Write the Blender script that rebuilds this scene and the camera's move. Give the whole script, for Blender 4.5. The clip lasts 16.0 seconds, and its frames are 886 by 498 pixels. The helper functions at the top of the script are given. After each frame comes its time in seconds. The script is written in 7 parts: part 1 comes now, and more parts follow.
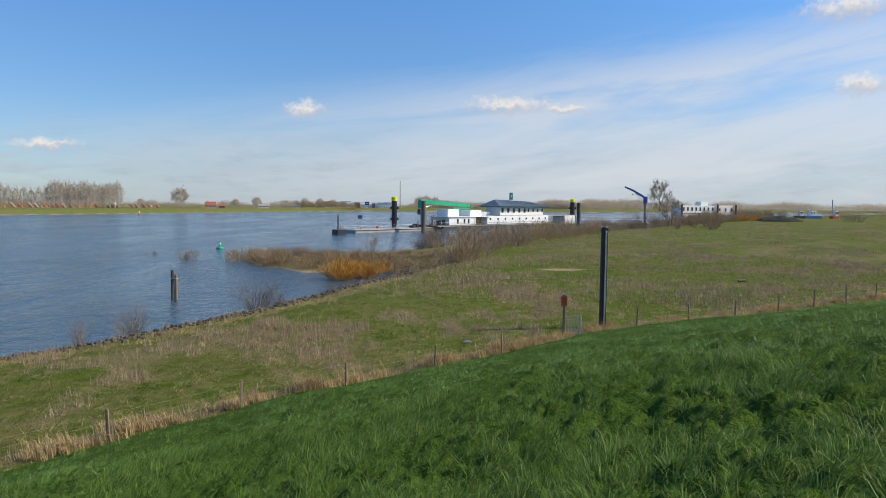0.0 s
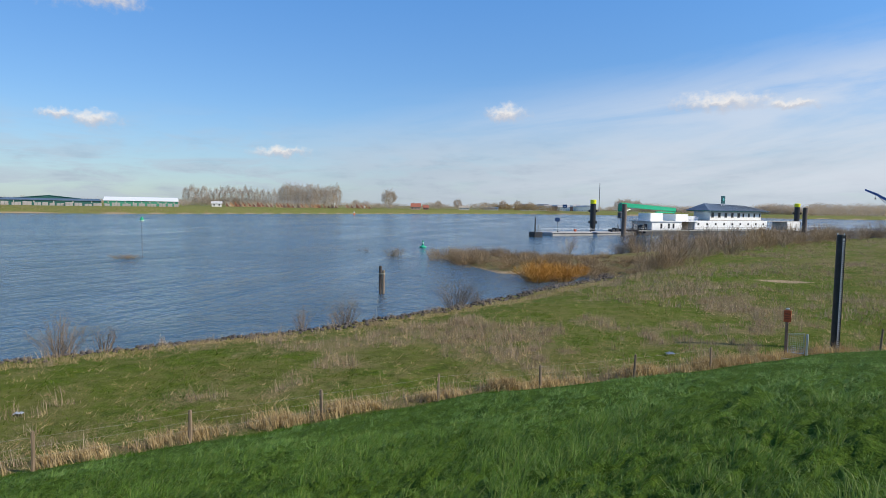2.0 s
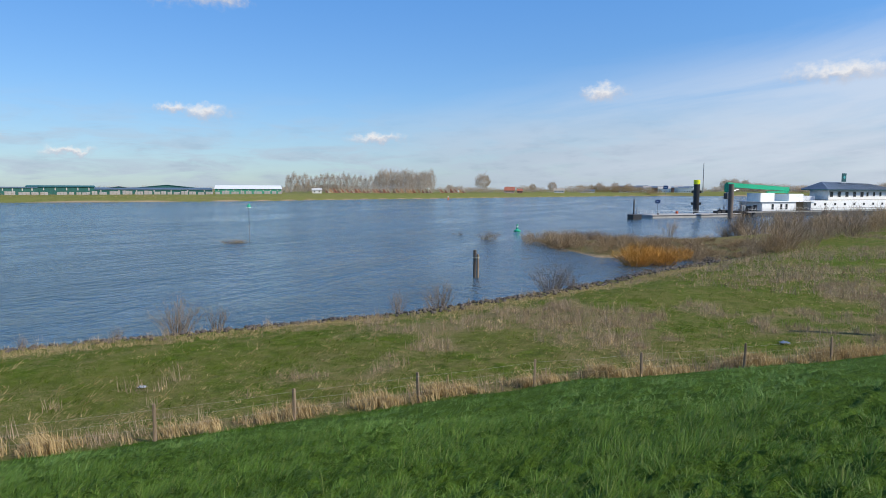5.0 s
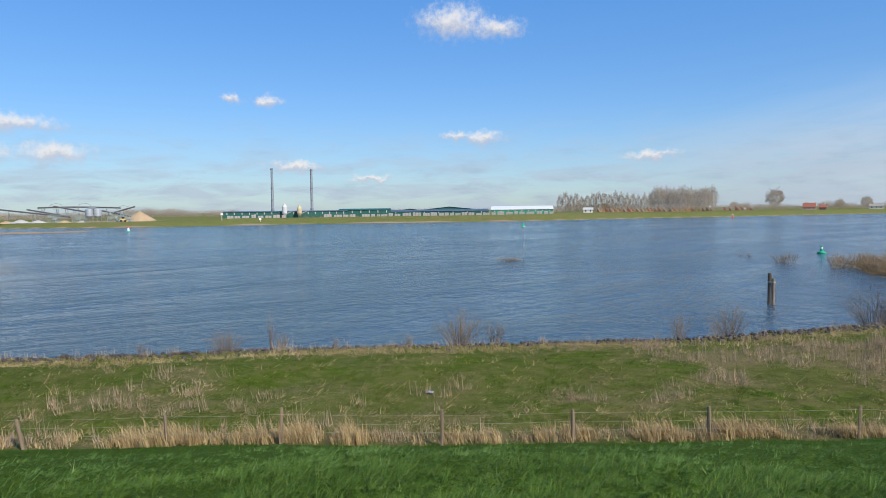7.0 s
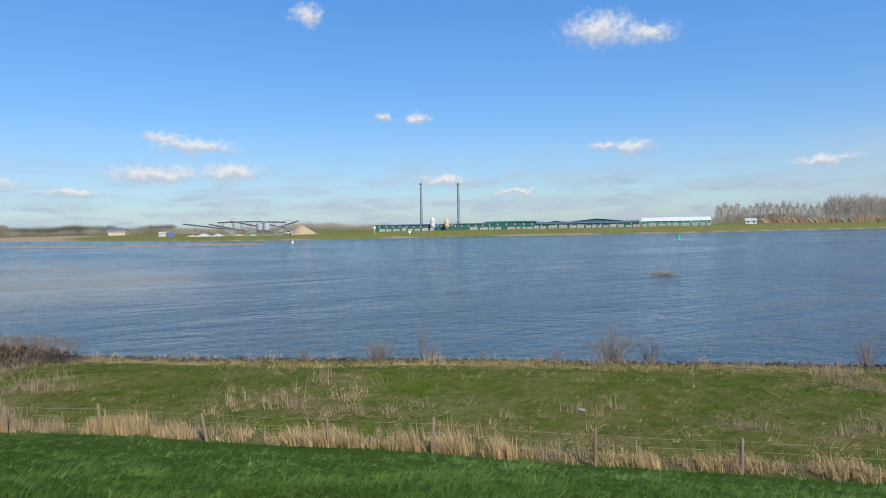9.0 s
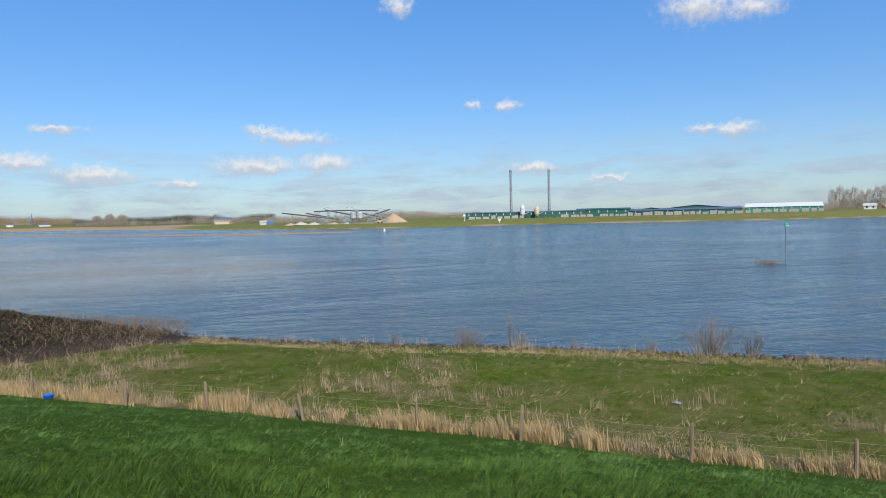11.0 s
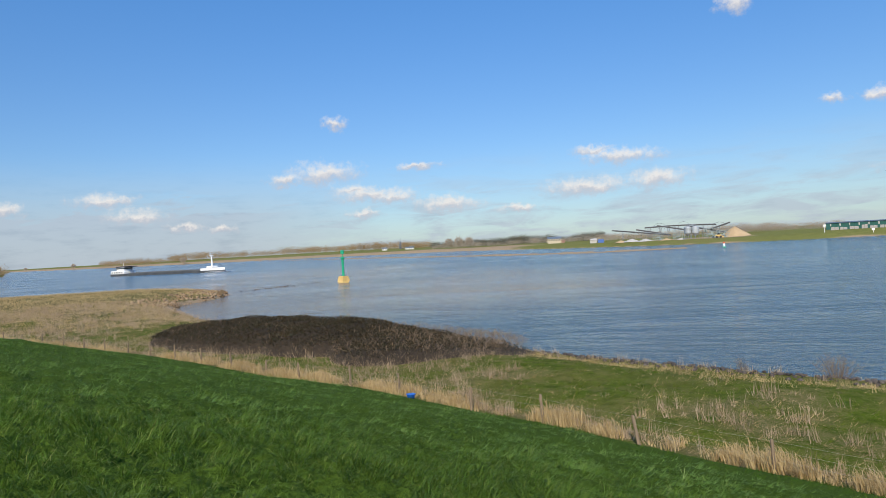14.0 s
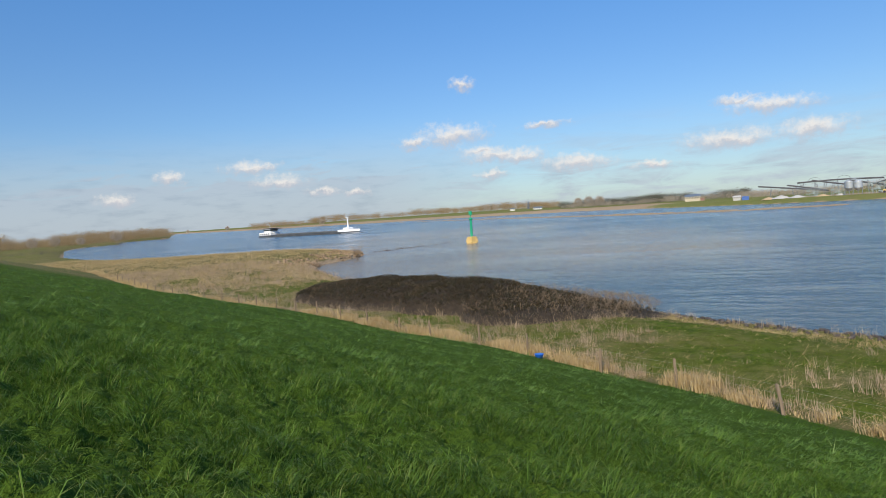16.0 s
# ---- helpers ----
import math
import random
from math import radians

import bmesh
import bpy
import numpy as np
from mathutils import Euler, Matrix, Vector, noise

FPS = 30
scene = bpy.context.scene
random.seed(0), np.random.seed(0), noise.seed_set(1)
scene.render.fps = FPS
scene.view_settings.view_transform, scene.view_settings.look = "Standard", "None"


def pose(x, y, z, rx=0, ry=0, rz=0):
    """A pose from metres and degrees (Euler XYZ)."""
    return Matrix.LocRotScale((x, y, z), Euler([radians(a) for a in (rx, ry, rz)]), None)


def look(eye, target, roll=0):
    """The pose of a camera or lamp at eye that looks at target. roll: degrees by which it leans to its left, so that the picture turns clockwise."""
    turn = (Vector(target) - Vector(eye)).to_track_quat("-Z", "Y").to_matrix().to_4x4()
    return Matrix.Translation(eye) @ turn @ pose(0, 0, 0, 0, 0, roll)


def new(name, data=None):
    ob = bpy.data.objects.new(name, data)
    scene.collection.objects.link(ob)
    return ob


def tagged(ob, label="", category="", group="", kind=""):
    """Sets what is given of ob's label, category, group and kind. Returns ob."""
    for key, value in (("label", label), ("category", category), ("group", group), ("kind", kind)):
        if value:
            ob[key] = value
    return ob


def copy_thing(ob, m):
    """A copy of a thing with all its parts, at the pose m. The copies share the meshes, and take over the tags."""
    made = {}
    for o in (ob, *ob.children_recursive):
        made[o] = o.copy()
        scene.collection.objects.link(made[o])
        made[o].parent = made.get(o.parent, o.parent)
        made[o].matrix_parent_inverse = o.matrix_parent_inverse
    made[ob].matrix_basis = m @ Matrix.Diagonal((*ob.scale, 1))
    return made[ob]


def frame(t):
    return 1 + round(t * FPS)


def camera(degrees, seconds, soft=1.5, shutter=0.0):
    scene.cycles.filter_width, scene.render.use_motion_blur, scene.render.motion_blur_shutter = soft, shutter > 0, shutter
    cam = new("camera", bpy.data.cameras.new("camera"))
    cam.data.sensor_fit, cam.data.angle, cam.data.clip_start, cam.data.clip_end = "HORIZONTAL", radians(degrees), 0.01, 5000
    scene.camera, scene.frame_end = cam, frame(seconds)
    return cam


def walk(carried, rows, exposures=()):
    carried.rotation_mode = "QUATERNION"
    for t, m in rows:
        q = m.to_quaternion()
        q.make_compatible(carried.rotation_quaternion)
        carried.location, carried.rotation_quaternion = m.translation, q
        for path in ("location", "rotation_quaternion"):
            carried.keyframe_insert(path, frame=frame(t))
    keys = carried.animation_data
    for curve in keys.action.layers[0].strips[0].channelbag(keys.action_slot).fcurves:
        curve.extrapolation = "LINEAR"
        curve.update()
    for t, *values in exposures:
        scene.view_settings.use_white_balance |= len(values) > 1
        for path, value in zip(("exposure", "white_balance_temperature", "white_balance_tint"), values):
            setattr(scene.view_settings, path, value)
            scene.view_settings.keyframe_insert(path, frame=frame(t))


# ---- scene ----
cam = camera(69.03, 16.0, soft=0.8)
ROWS = [
    (0.0, 0.832, -0.531, 8.802, 1.11, -3.83, 0.52),
    (0.5, 0.827, -0.449, 8.797, 5.48, -3.55, 0.86),
    (1.0, 0.806, -0.329, 8.740, 11.51, -3.62, 1.39),
    (1.5, 0.777, -0.271, 8.738, 15.35, -3.77, 0.60),
    (2.0, 0.702, -0.210, 8.713, 18.46, -3.83, 1.08),
    (2.5, 0.712, -0.222, 8.735, 21.59, -3.89, 0.56),
    (3.0, 0.726, -0.279, 8.748, 22.97, -3.67, 0.37),
    (5.5, 0.458, 0.030, 8.658, 30.14, -6.08, 0.12),
    (6.0, 0.290, 0.060, 8.641, 36.29, -6.10, 0.25),
    (6.5, 0.105, 0.126, 8.640, 43.43, -5.54, -0.32),
    (7.0, 0.012, 0.126, 8.585, 50.52, -3.49, -0.69),
    (7.5, -0.095, 0.079, 8.582, 53.49, -3.26, 0.29),
    (8.0, -0.180, 0.030, 8.594, 57.57, -2.85, -0.38),
    (10.5, -0.176, 0.044, 8.571, 68.91, -2.76, -0.91),
    (11.0, -0.231, 0.097, 8.558, 71.36, -3.09, -1.42),
    (11.5, -0.355, 0.190, 8.551, 72.66, -2.86, -1.83),
    (12.0, -0.390, 0.276, 8.547, 74.25, -1.65, -1.89),
    (12.5, -0.405, 0.311, 8.539, 74.92, 0.39, -2.44),
    (13.0, -0.362, 0.195, 8.518, 80.45, 0.02, -1.80),
    (13.5, -0.516, 0.182, 8.487, 89.90, -0.35, -2.10),
    (14.0, -0.695, 0.102, 8.469, 100.05, -0.32, -3.25),
    (14.5, -0.774, 0.088, 8.430, 106.32, -0.31, -3.36),
    (15.0, -0.768, 0.100, 8.455, 110.01, -1.08, -4.15),
    (15.5, -0.649, 0.153, 8.457, 110.89, -1.96, -4.50),
    (16.0, -0.593, 0.142, 8.489, 111.59, -3.12, -3.91),
]


def turned(yaw, pitch, roll):
    """Yaw to the left of +y, pitch up, roll about the line of sight."""
    return pose(0, 0, 0, 0, 0, yaw) @ pose(0, 0, 0, 90 + pitch) @ pose(0, 0, 0, 0, 0, roll)


walk(cam, [(t, Matrix.Translation((x, y, z)) @ turned(yaw, pitch, roll)) for t, x, y, z, yaw, pitch, roll in ROWS],
     exposures=[(0.0, -0.04, 6900, 10), (2.5, 0.0, 6650, 10), (7.0, 0.0, 6500, 10), (11.0, -0.02, 6500, 10), (14.0, -0.02, 6800, 10), (16.0, -0.02, 6850, 10)])

# ---- world and sun ----
SUN_AZ, SUN_EL = 272.0, 39.0        # to the left of +y, over the horizon


def way(az, el=0.0):
    a, e = radians(az), radians(el)
    return Vector((-math.sin(a) * math.cos(e), math.cos(a) * math.cos(e), math.sin(e)))


def at(az, dist, z=0.0):
    a = radians(az)
    return Vector((-math.sin(a) * dist, math.cos(a) * dist, z))


class Nodes:
    """Short ways to make and join shader nodes."""

    def __init__(self, tree):
        self.t = tree
        tree.nodes.clear()

    def put(self, socket, value):
        if isinstance(value, bpy.types.NodeSocket):
            self.t.links.new(value, socket)
        elif value is not None:
            socket.default_value = value

    def n(self, kind, ins=None, **props):
        node = self.t.nodes.new(kind)
        for key, value in props.items():
            setattr(node, key, value)
        for key, value in (ins or {}).items():
            self.put(node.inputs[key], value)
        return node

    def math(self, op, a, b=0.0, clamp=False):
        return self.n("ShaderNodeMath", {0: a, 1: b}, operation=op, use_clamp=clamp).outputs[0]

    def vec(self, op, a, b=(0, 0, 0)):
        return self.n("ShaderNodeVectorMath", {0: a, 1: b}, operation=op)

    def noise(self, vector, scale, detail=4.0, rough=0.55, distort=0.0):
        return self.n("ShaderNodeTexNoise", {"Vector": vector, "Scale": scale, "Detail": detail, "Roughness": rough, "Distortion": distort}).outputs["Fac"]

    def ramp(self, fac, lo, hi, a=0.0, b=1.0):
        return self.n("ShaderNodeMapRange", {"Value": fac, "From Min": lo, "From Max": hi, "To Min": a, "To Max": b}, interpolation_type="SMOOTHSTEP").outputs[0]

    def mix(self, fac, a, b, blend="MIX"):
        return self.n("ShaderNodeMixRGB", {0: fac, 1: a, 2: b}, blend_type=blend).outputs[0]


def rgb(r, g, b):
    return (r, g, b, 1.0)


world = bpy.data.worlds.new("sky")
scene.world = world
world.use_nodes = True
W = Nodes(world.node_tree)
sky = W.n("ShaderNodeTexSky", sky_type="NISHITA", sun_disc=False, sun_elevation=radians(SUN_EL), sun_rotation=radians(-SUN_AZ),
          altitude=10.0, air_density=1.0, dust_density=0.3, ozone_density=1.6)
direction = W.n("ShaderNodeTexCoord").outputs["Generated"]
sep = W.n("ShaderNodeSeparateXYZ", {0: direction})
dx, dy, dz = sep.outputs
az = W.math("MULTIPLY", W.math("ARCTAN2", W.math("MULTIPLY", dx, -1.0), dy), 57.29578)
el = W.math("MULTIPLY", W.math("ARCSINE", dz), 57.29578)
plane = W.n("ShaderNodeCombineXYZ", {0: az, 1: el, 2: 0.0}).outputs[0]
# ragged edges: the directions are stirred before the clouds are laid out
stir = W.n("ShaderNodeTexNoise", {"Vector": plane, "Scale": 0.9, "Detail": 5.0, "Roughness": 0.6}).outputs["Color"]
stirred = W.vec("ADD", plane, W.vec("MULTIPLY", W.vec("SUBTRACT", stir, (0.5, 0.5, 0.5)).outputs[0], (2.6, 1.5, 0.0)).outputs[0]).outputs[0]
CUMULI = [(49.3, 6.35, 1.0, 0.35), (68.3, 9.3, 0.7, 0.3), (86.5, 7.4, 1.3, 0.4), (113.4, 6.3, 1.3, 0.4), (107.5, 5.2, 1.8, 0.4), (104.1, 4.5, 1.7, 0.4), (106.9, 3.15, 1.2, 0.3), (98.8, 3.7, 1.9, 0.45),
          (109.0, 11.0, 0.8, 0.45), (121.7, 2.6, 1.2, 0.3), (118.7, 2.4, 1.0, 0.3), (127.1, 5.0, 1.6, 0.35), (-9.4, 8.3, 1.7, 0.3), (-30.6, 14.7, 2.6, 0.9), (93.0, 2.9, 1.6, 0.3), (57.0, 2.8, 1.6, 0.25), (32.7, 4.4, 2.0, 0.3),
          (13.2, 8.1, 1.5, 0.6), (-4.5, 8.7, 3.0, 0.6), (-31.4, 9.1, 1.5, 0.6), (46.9, 6.2, 1.4, 0.5), (63.3, 3.8, 1.8, 0.4),
          (49.5, 15.9, 2.4, 1.1), (45.6, 15.3, 1.9, 0.7), (65.4, 9.3, 1.0, 0.4), (74.7, 17.6, 1.0, 0.7), (84.1, 6.7, 2.6, 0.5),
          (87.2, 4.4, 3.0, 0.6), (81.3, 4.6, 2.1, 0.6), (99.2, 3.6, 2.4, 0.6), (110.1, 6.8, 2.4, 0.8), (106.0, 4.8, 2.8, 0.5),
          (102.0, 7.1, 1.5, 0.3), (127.8, 4.9, 1.8, 0.5), (125.2, 3.6, 1.8, 0.5), (134.1, 4.3, 1.0, 0.5), (138.0, 2.7, 1.2, 0.5)]
heap, crest = None, None
for a, e, w, h in CUMULI:
    lifted = []
    for up in (0.0, 0.55 * h):
        off = W.vec("MULTIPLY", W.vec("SUBTRACT", stirred, (a, e + up, 0)).outputs[0], (0.62 / w, 0.62 / h, 0))
        lifted.append(W.math("SUBTRACT", 1.0, W.n("ShaderNodeVectorMath", {0: off.outputs[0]}, operation="LENGTH").outputs["Value"]))
    heap = lifted[0] if heap is None else W.math("MAXIMUM", heap, lifted[0])
    crest = lifted[1] if crest is None else W.math("MAXIMUM", crest, lifted[1])
puff = W.math("SUBTRACT", W.noise(plane, 1.6, 6.0, 0.62), 0.5)
cumulus = W.ramp(W.math("ADD", heap, W.math("MULTIPLY", puff, 1.2)), -0.08, 1.0)
sunlit = W.ramp(W.math("ADD", W.math("SUBTRACT", crest, W.math("MULTIPLY", heap, 0.55)), W.math("MULTIPLY", puff, 0.5)), -0.15, 0.40)
# high veil to the north-east, in long streaks
drawn = W.vec("MULTIPLY", W.vec("ADD", plane, W.n("ShaderNodeCombineXYZ", {0: 0.0, 1: W.math("MULTIPLY", az, 0.14), 2: 0.0}).outputs[0]).outputs[0], (0.035, 0.22, 1)).outputs[0]
veil_grain = W.noise(drawn, 1.3, 6.0, 0.58, 0.4)
veil_side = W.ramp(az, 42.0, -14.0)
veil_high = W.math("MULTIPLY", W.ramp(W.math("ADD", W.math("ADD", el, W.math("MULTIPLY", az, 0.115)), W.math("MULTIPLY", W.math("SUBTRACT", veil_grain, 0.5), 7.0)), 12.8, 8.6), W.ramp(el, -1.0, 3.0, 0.5, 1.0))
veil = W.math("MULTIPLY", W.math("MULTIPLY", veil_side, veil_high), W.ramp(veil_grain, 0.30, 0.62, 0.25, 1.0))
# low, flat, pale bank of cloud over the horizon
low_grain = W.noise(W.vec("MULTIPLY", plane, (0.11, 0.55, 1)).outputs[0], 1.6, 6.0, 0.6, 0.5)
low = W.math("MULTIPLY", W.ramp(el, 9.0, 1.0), W.math("MAXIMUM", W.ramp(low_grain, 0.40, 0.66, 0.30, 0.95), W.math("MULTIPLY", W.ramp(az, 92.0, 120.0), W.ramp(low_grain, 0.30, 0.5, 0.6, 1.0))))
# a long grey-blue bank of cloud low in the south-west
bank = W.math("MULTIPLY", W.ramp(az, 100.0, 120.0), W.ramp(W.math("ADD", el, W.math("MULTIPLY", W.math("SUBTRACT", low_grain, 0.5), 5.0)), 4.9, 3.4))
low = W.math("MAXIMUM", low, bank)
# paler over the horizon in the north-east
low = W.math("MAXIMUM", low, W.math("MULTIPLY", W.math("MULTIPLY", W.ramp(az, 48.0, 18.0), W.ramp(el, 8.5, 2.5)), W.ramp(low_grain, 0.32, 0.55, 0.68, 1.0)))
# greyer undersides
under = W.ramp(W.noise(W.vec("MULTIPLY", plane, (0.25, 1.1, 1)).outputs[0], 1.2, 4.0, 0.6), 0.45, 0.75)
hue = W.mix(W.ramp(el, 0.0, 34.0), rgb(0.66, 0.87, 1.15), rgb(0.58, 1.26, 1.90))
blue = W.mix(1.0, sky.outputs[0], hue, "MULTIPLY")
blue = W.mix(1.0, blue, W.n("ShaderNodeCombineXYZ", {i: W.ramp(az, 80.0, 20.0, 1.0, 1.17) for i in range(3)}).outputs[0], "MULTIPLY")
base = W.mix(W.math("MULTIPLY", low, 0.80), blue, W.mix(under, rgb(4.6, 5.4, 6.6), rgb(3.7, 4.45, 5.7)))
base = W.mix(W.math("MULTIPLY", veil, 0.72), base, rgb(6.9, 7.5, 8.5))
base = W.mix(W.math("MULTIPLY", cumulus, 0.92), base, W.mix(sunlit, rgb(5.3, 5.6, 6.5), rgb(8.6, 8.5, 8.5)))
back = W.n("ShaderNodeBackground", {"Color": base, "Strength": 0.10})
W.t.links.new(back.outputs[0], W.n("ShaderNodeOutputWorld").inputs[0])

sun = new("sun", bpy.data.lights.new("sun", "SUN"))
sun.data.energy, sun.data.angle, sun.data.color = 5.0, radians(0.53), (1.0, 0.91, 0.76)
sun.matrix_world = look(way(SUN_AZ, SUN_EL) * 100, (0, 0, 0))

# ---- materials ----


def material(name):
    m = bpy.data.materials.new(name)
    m.use_nodes = True
    return m, Nodes(m.node_tree)


def finish(m, N, color, rough=0.7, metal=0.0, bump=None, bump_height=0.02, spec=0.5, both=None, alpha=None):
    b = N.n("ShaderNodeBsdfPrincipled", {"Base Color": color, "Roughness": rough, "Metallic": metal, "Specular IOR Level": spec})
    if bump is not None:
        N.put(b.inputs["Normal"], N.n("ShaderNodeBump", {"Height": bump, "Distance": bump_height, "Strength": 1.0}).outputs[0])
    shader = b.outputs[0]
    if both is not None:
        lets = N.n("ShaderNodeBsdfTranslucent", {"Color": color})
        shader = N.n("ShaderNodeMixShader", {0: both, 1: shader, 2: lets.outputs[0]}).outputs[0]
    N.t.links.new(shader, N.n("ShaderNodeOutputMaterial").inputs[0])
    return m


def worn(name, a, b, scale=3.0, rough=0.6, metal=0.0, bump=0.01, fine=30.0, streak=(1, 1, 1), spec=0.5):
    """A surface of two colours that mix at two scales, with fine relief."""
    m, N = material(name)
    p = N.vec("MULTIPLY", N.n("ShaderNodeTexCoord").outputs["Object"], streak).outputs[0]
    big, small = N.noise(p, scale, 5.0, 0.6), N.noise(p, fine, 3.0, 0.6)
    f = N.math("ADD", N.math("MULTIPLY", N.ramp(big, 0.3, 0.7), 0.7), N.math("MULTIPLY", small, 0.3))
    r = N.ramp(small, 0.2, 0.8, max(rough - 0.1, 0.03), min(rough + 0.12, 1.0))
    return finish(m, N, N.mix(f, rgb(*a), rgb(*b)), r, metal, N.math("ADD", small, big), bump, spec)


def varied(name, colours, rough=0.8, both=0.25, per="island", spec=0.3):
    """Leaves, blades, twigs: each piece takes its own colour between those given."""
    m, N = material(name)
    if per == "island":
        pick = N.n("ShaderNodeNewGeometry").outputs["Random Per Island"]
    else:
        pick = N.n("ShaderNodeObjectInfo").outputs["Random"]
    r = N.n("ShaderNodeValToRGB", {0: pick})
    r.color_ramp.elements[0].color, r.color_ramp.elements[1].color = rgb(*colours[0]), rgb(*colours[-1])
    for i, c in enumerate(colours[1:-1]):
        r.color_ramp.elements.new((i + 1) / (len(colours) - 1)).color = rgb(*c)
    patch = N.noise(N.n("ShaderNodeNewGeometry").outputs["Position"], 0.35, 3.0)
    c = N.mix(N.ramp(patch, 0.3, 0.7, 0.0, 0.35), r.outputs[0], rgb(*[v * 0.55 for v in colours[0]]))
    return finish(m, N, c, rough, 0.0, None, spec=spec, both=both)


WOOD_OLD = worn("weathered wood", (0.15, 0.105, 0.066), (0.30, 0.22, 0.145), 4.0, 0.85, bump=0.01, streak=(1, 1, 0.15))
WOOD_WET = worn("wet pile wood", (0.045, 0.035, 0.028), (0.13, 0.10, 0.075), 3.0, 0.6, bump=0.015, streak=(1, 1, 0.15))
WIRE = worn("fence wire", (0.30, 0.28, 0.20), (0.42, 0.40, 0.30), 6.0, 0.5, 0.2)
GALV = worn("galvanised steel", (0.42, 0.46, 0.50), (0.58, 0.61, 0.64), 5.0, 0.42, 0.6, 0.002)
BLACK = worn("black tarred steel", (0.010, 0.011, 0.013), (0.035, 0.035, 0.038), 3.0, 0.42, 0.0, 0.004)
WHITE = worn("white paint", (0.70, 0.71, 0.71), (0.82, 0.82, 0.80), 1.2, 0.5, bump=0.003)
DIRTYWHITE = worn("rust-streaked white paint", (0.80, 0.80, 0.78), (0.58, 0.55, 0.50), 0.9, 0.5, bump=0.003, streak=(1, 1, 0.25))
GREY_DECK = worn("grey hull paint", (0.26, 0.25, 0.235), (0.40, 0.385, 0.36), 0.6, 0.6, bump=0.01, streak=(1, 1, 0.3))
HULL_DARK = worn("dark hull paint", (0.03, 0.034, 0.04), (0.075, 0.075, 0.075), 0.7, 0.5, bump=0.006, streak=(1, 1, 0.3))
GREEN_PAINT = worn("signal green paint", (0.0, 0.27, 0.13), (0.015, 0.40, 0.22), 1.4, 0.4, bump=0.003)
SHED_GREEN = worn("dark green cladding", (0.010, 0.075, 0.062), (0.022, 0.12, 0.10), 0.15, 0.5, bump=0.03, streak=(8, 8, 0.05))
SHED_BLUE = worn("blue-grey sheet roof", (0.06, 0.095, 0.14), (0.11, 0.15, 0.20), 0.12, 0.5, bump=0.03)
YELLOW = worn("yellow paint", (0.72, 0.74, 0.01), (0.84, 0.82, 0.03), 2.0, 0.4)
RED = worn("orange-red sign paint", (0.52, 0.085, 0.025), (0.64, 0.135, 0.045), 5.0, 0.5)
BLUE_PAINT = worn("blue crane paint", (0.045, 0.10, 0.30), (0.07, 0.16, 0.42), 2.0, 0.45)
BLUE_TUB = worn("blue plastic", (0.01, 0.10, 0.46), (0.02, 0.16, 0.62), 5.0, 0.35, bump=0.002)
GLASS_DARK = worn("dark window glass", (0.02, 0.025, 0.03), (0.05, 0.06, 0.07), 0.8, 0.08, bump=0.0)
ROOF_SLATE = worn("grey-blue ribbed roof", (0.085, 0.115, 0.155), (0.14, 0.175, 0.22), 0.5, 0.45, bump=0.02)
ROOF_RED = worn("red roof tiles", (0.27, 0.085, 0.05), (0.36, 0.125, 0.075), 0.9, 0.7, bump=0.05)
BRICK = worn("brick wall", (0.20, 0.11, 0.085), (0.30, 0.19, 0.15), 1.5, 0.85, bump=0.03)
CABIN_BROWN = worn("brown cabin boards", (0.26, 0.12, 0.08), (0.36, 0.18, 0.12), 0.8, 0.75, bump=0.02)
CABIN_TAN = worn("tan cabin boards", (0.55, 0.38, 0.22), (0.66, 0.48, 0.30), 0.8, 0.75, bump=0.02)
CONCRETE = worn("concrete", (0.36, 0.345, 0.32), (0.50, 0.48, 0.45), 0.8, 0.85, bump=0.02)
CHIMNEY = worn("grey chimney steel", (0.20, 0.22, 0.24), (0.30, 0.32, 0.34), 0.3, 0.55, 0.2)
PALLET = worn("wrapped pale brick stacks", (0.30, 0.265, 0.25), (0.46, 0.43, 0.41), 0.25, 0.6, bump=0.05)
SAND = worn("heaped sand", (0.38, 0.27, 0.15), (0.48, 0.35, 0.21), 0.2, 0.95, bump=0.1)
STEEL = worn("grey-blue machine steel", (0.15, 0.175, 0.20), (0.27, 0.30, 0.33), 0.4, 0.5, 0.3)
SILO = worn("zinc silo sheet", (0.30, 0.335, 0.36), (0.46, 0.49, 0.51), 0.3, 0.5, 0.3, streak=(1, 1, 0.1))
STONE = varied("basalt riprap", [(0.045, 0.038, 0.035), (0.085, 0.072, 0.062), (0.15, 0.125, 0.105), (0.065, 0.055, 0.055)], 0.85, None)
GROYNE_STONE = varied("brown groyne stones", [(0.20, 0.13, 0.075), (0.30, 0.20, 0.115), (0.38, 0.28, 0.18)], 0.9, None)
LUSH = varied("lush grass blades", [(0.060, 0.130, 0.014), (0.092, 0.182, 0.020), (0.114, 0.212, 0.026), (0.130, 0.230, 0.032), (0.152, 0.244, 0.042), (0.23, 0.265, 0.070)], 0.5, 0.3, spec=0.2)
SLOPE = varied("paler grass on the open slope", [(0.090, 0.180, 0.030), (0.128, 0.236, 0.044), (0.158, 0.276, 0.058), (0.180, 0.298, 0.070), (0.22, 0.31, 0.092)], 0.5, 0.3, spec=0.24)
# darker blades stand in for shade on the dike's steeper foot
TOE_SHADED = varied("shade-darkened green grass at the dike's foot", [(0.034, 0.085, 0.006), (0.052, 0.118, 0.009), (0.068, 0.142, 0.012), (0.090, 0.155, 0.020)], 0.7, 0.25, spec=0.08)
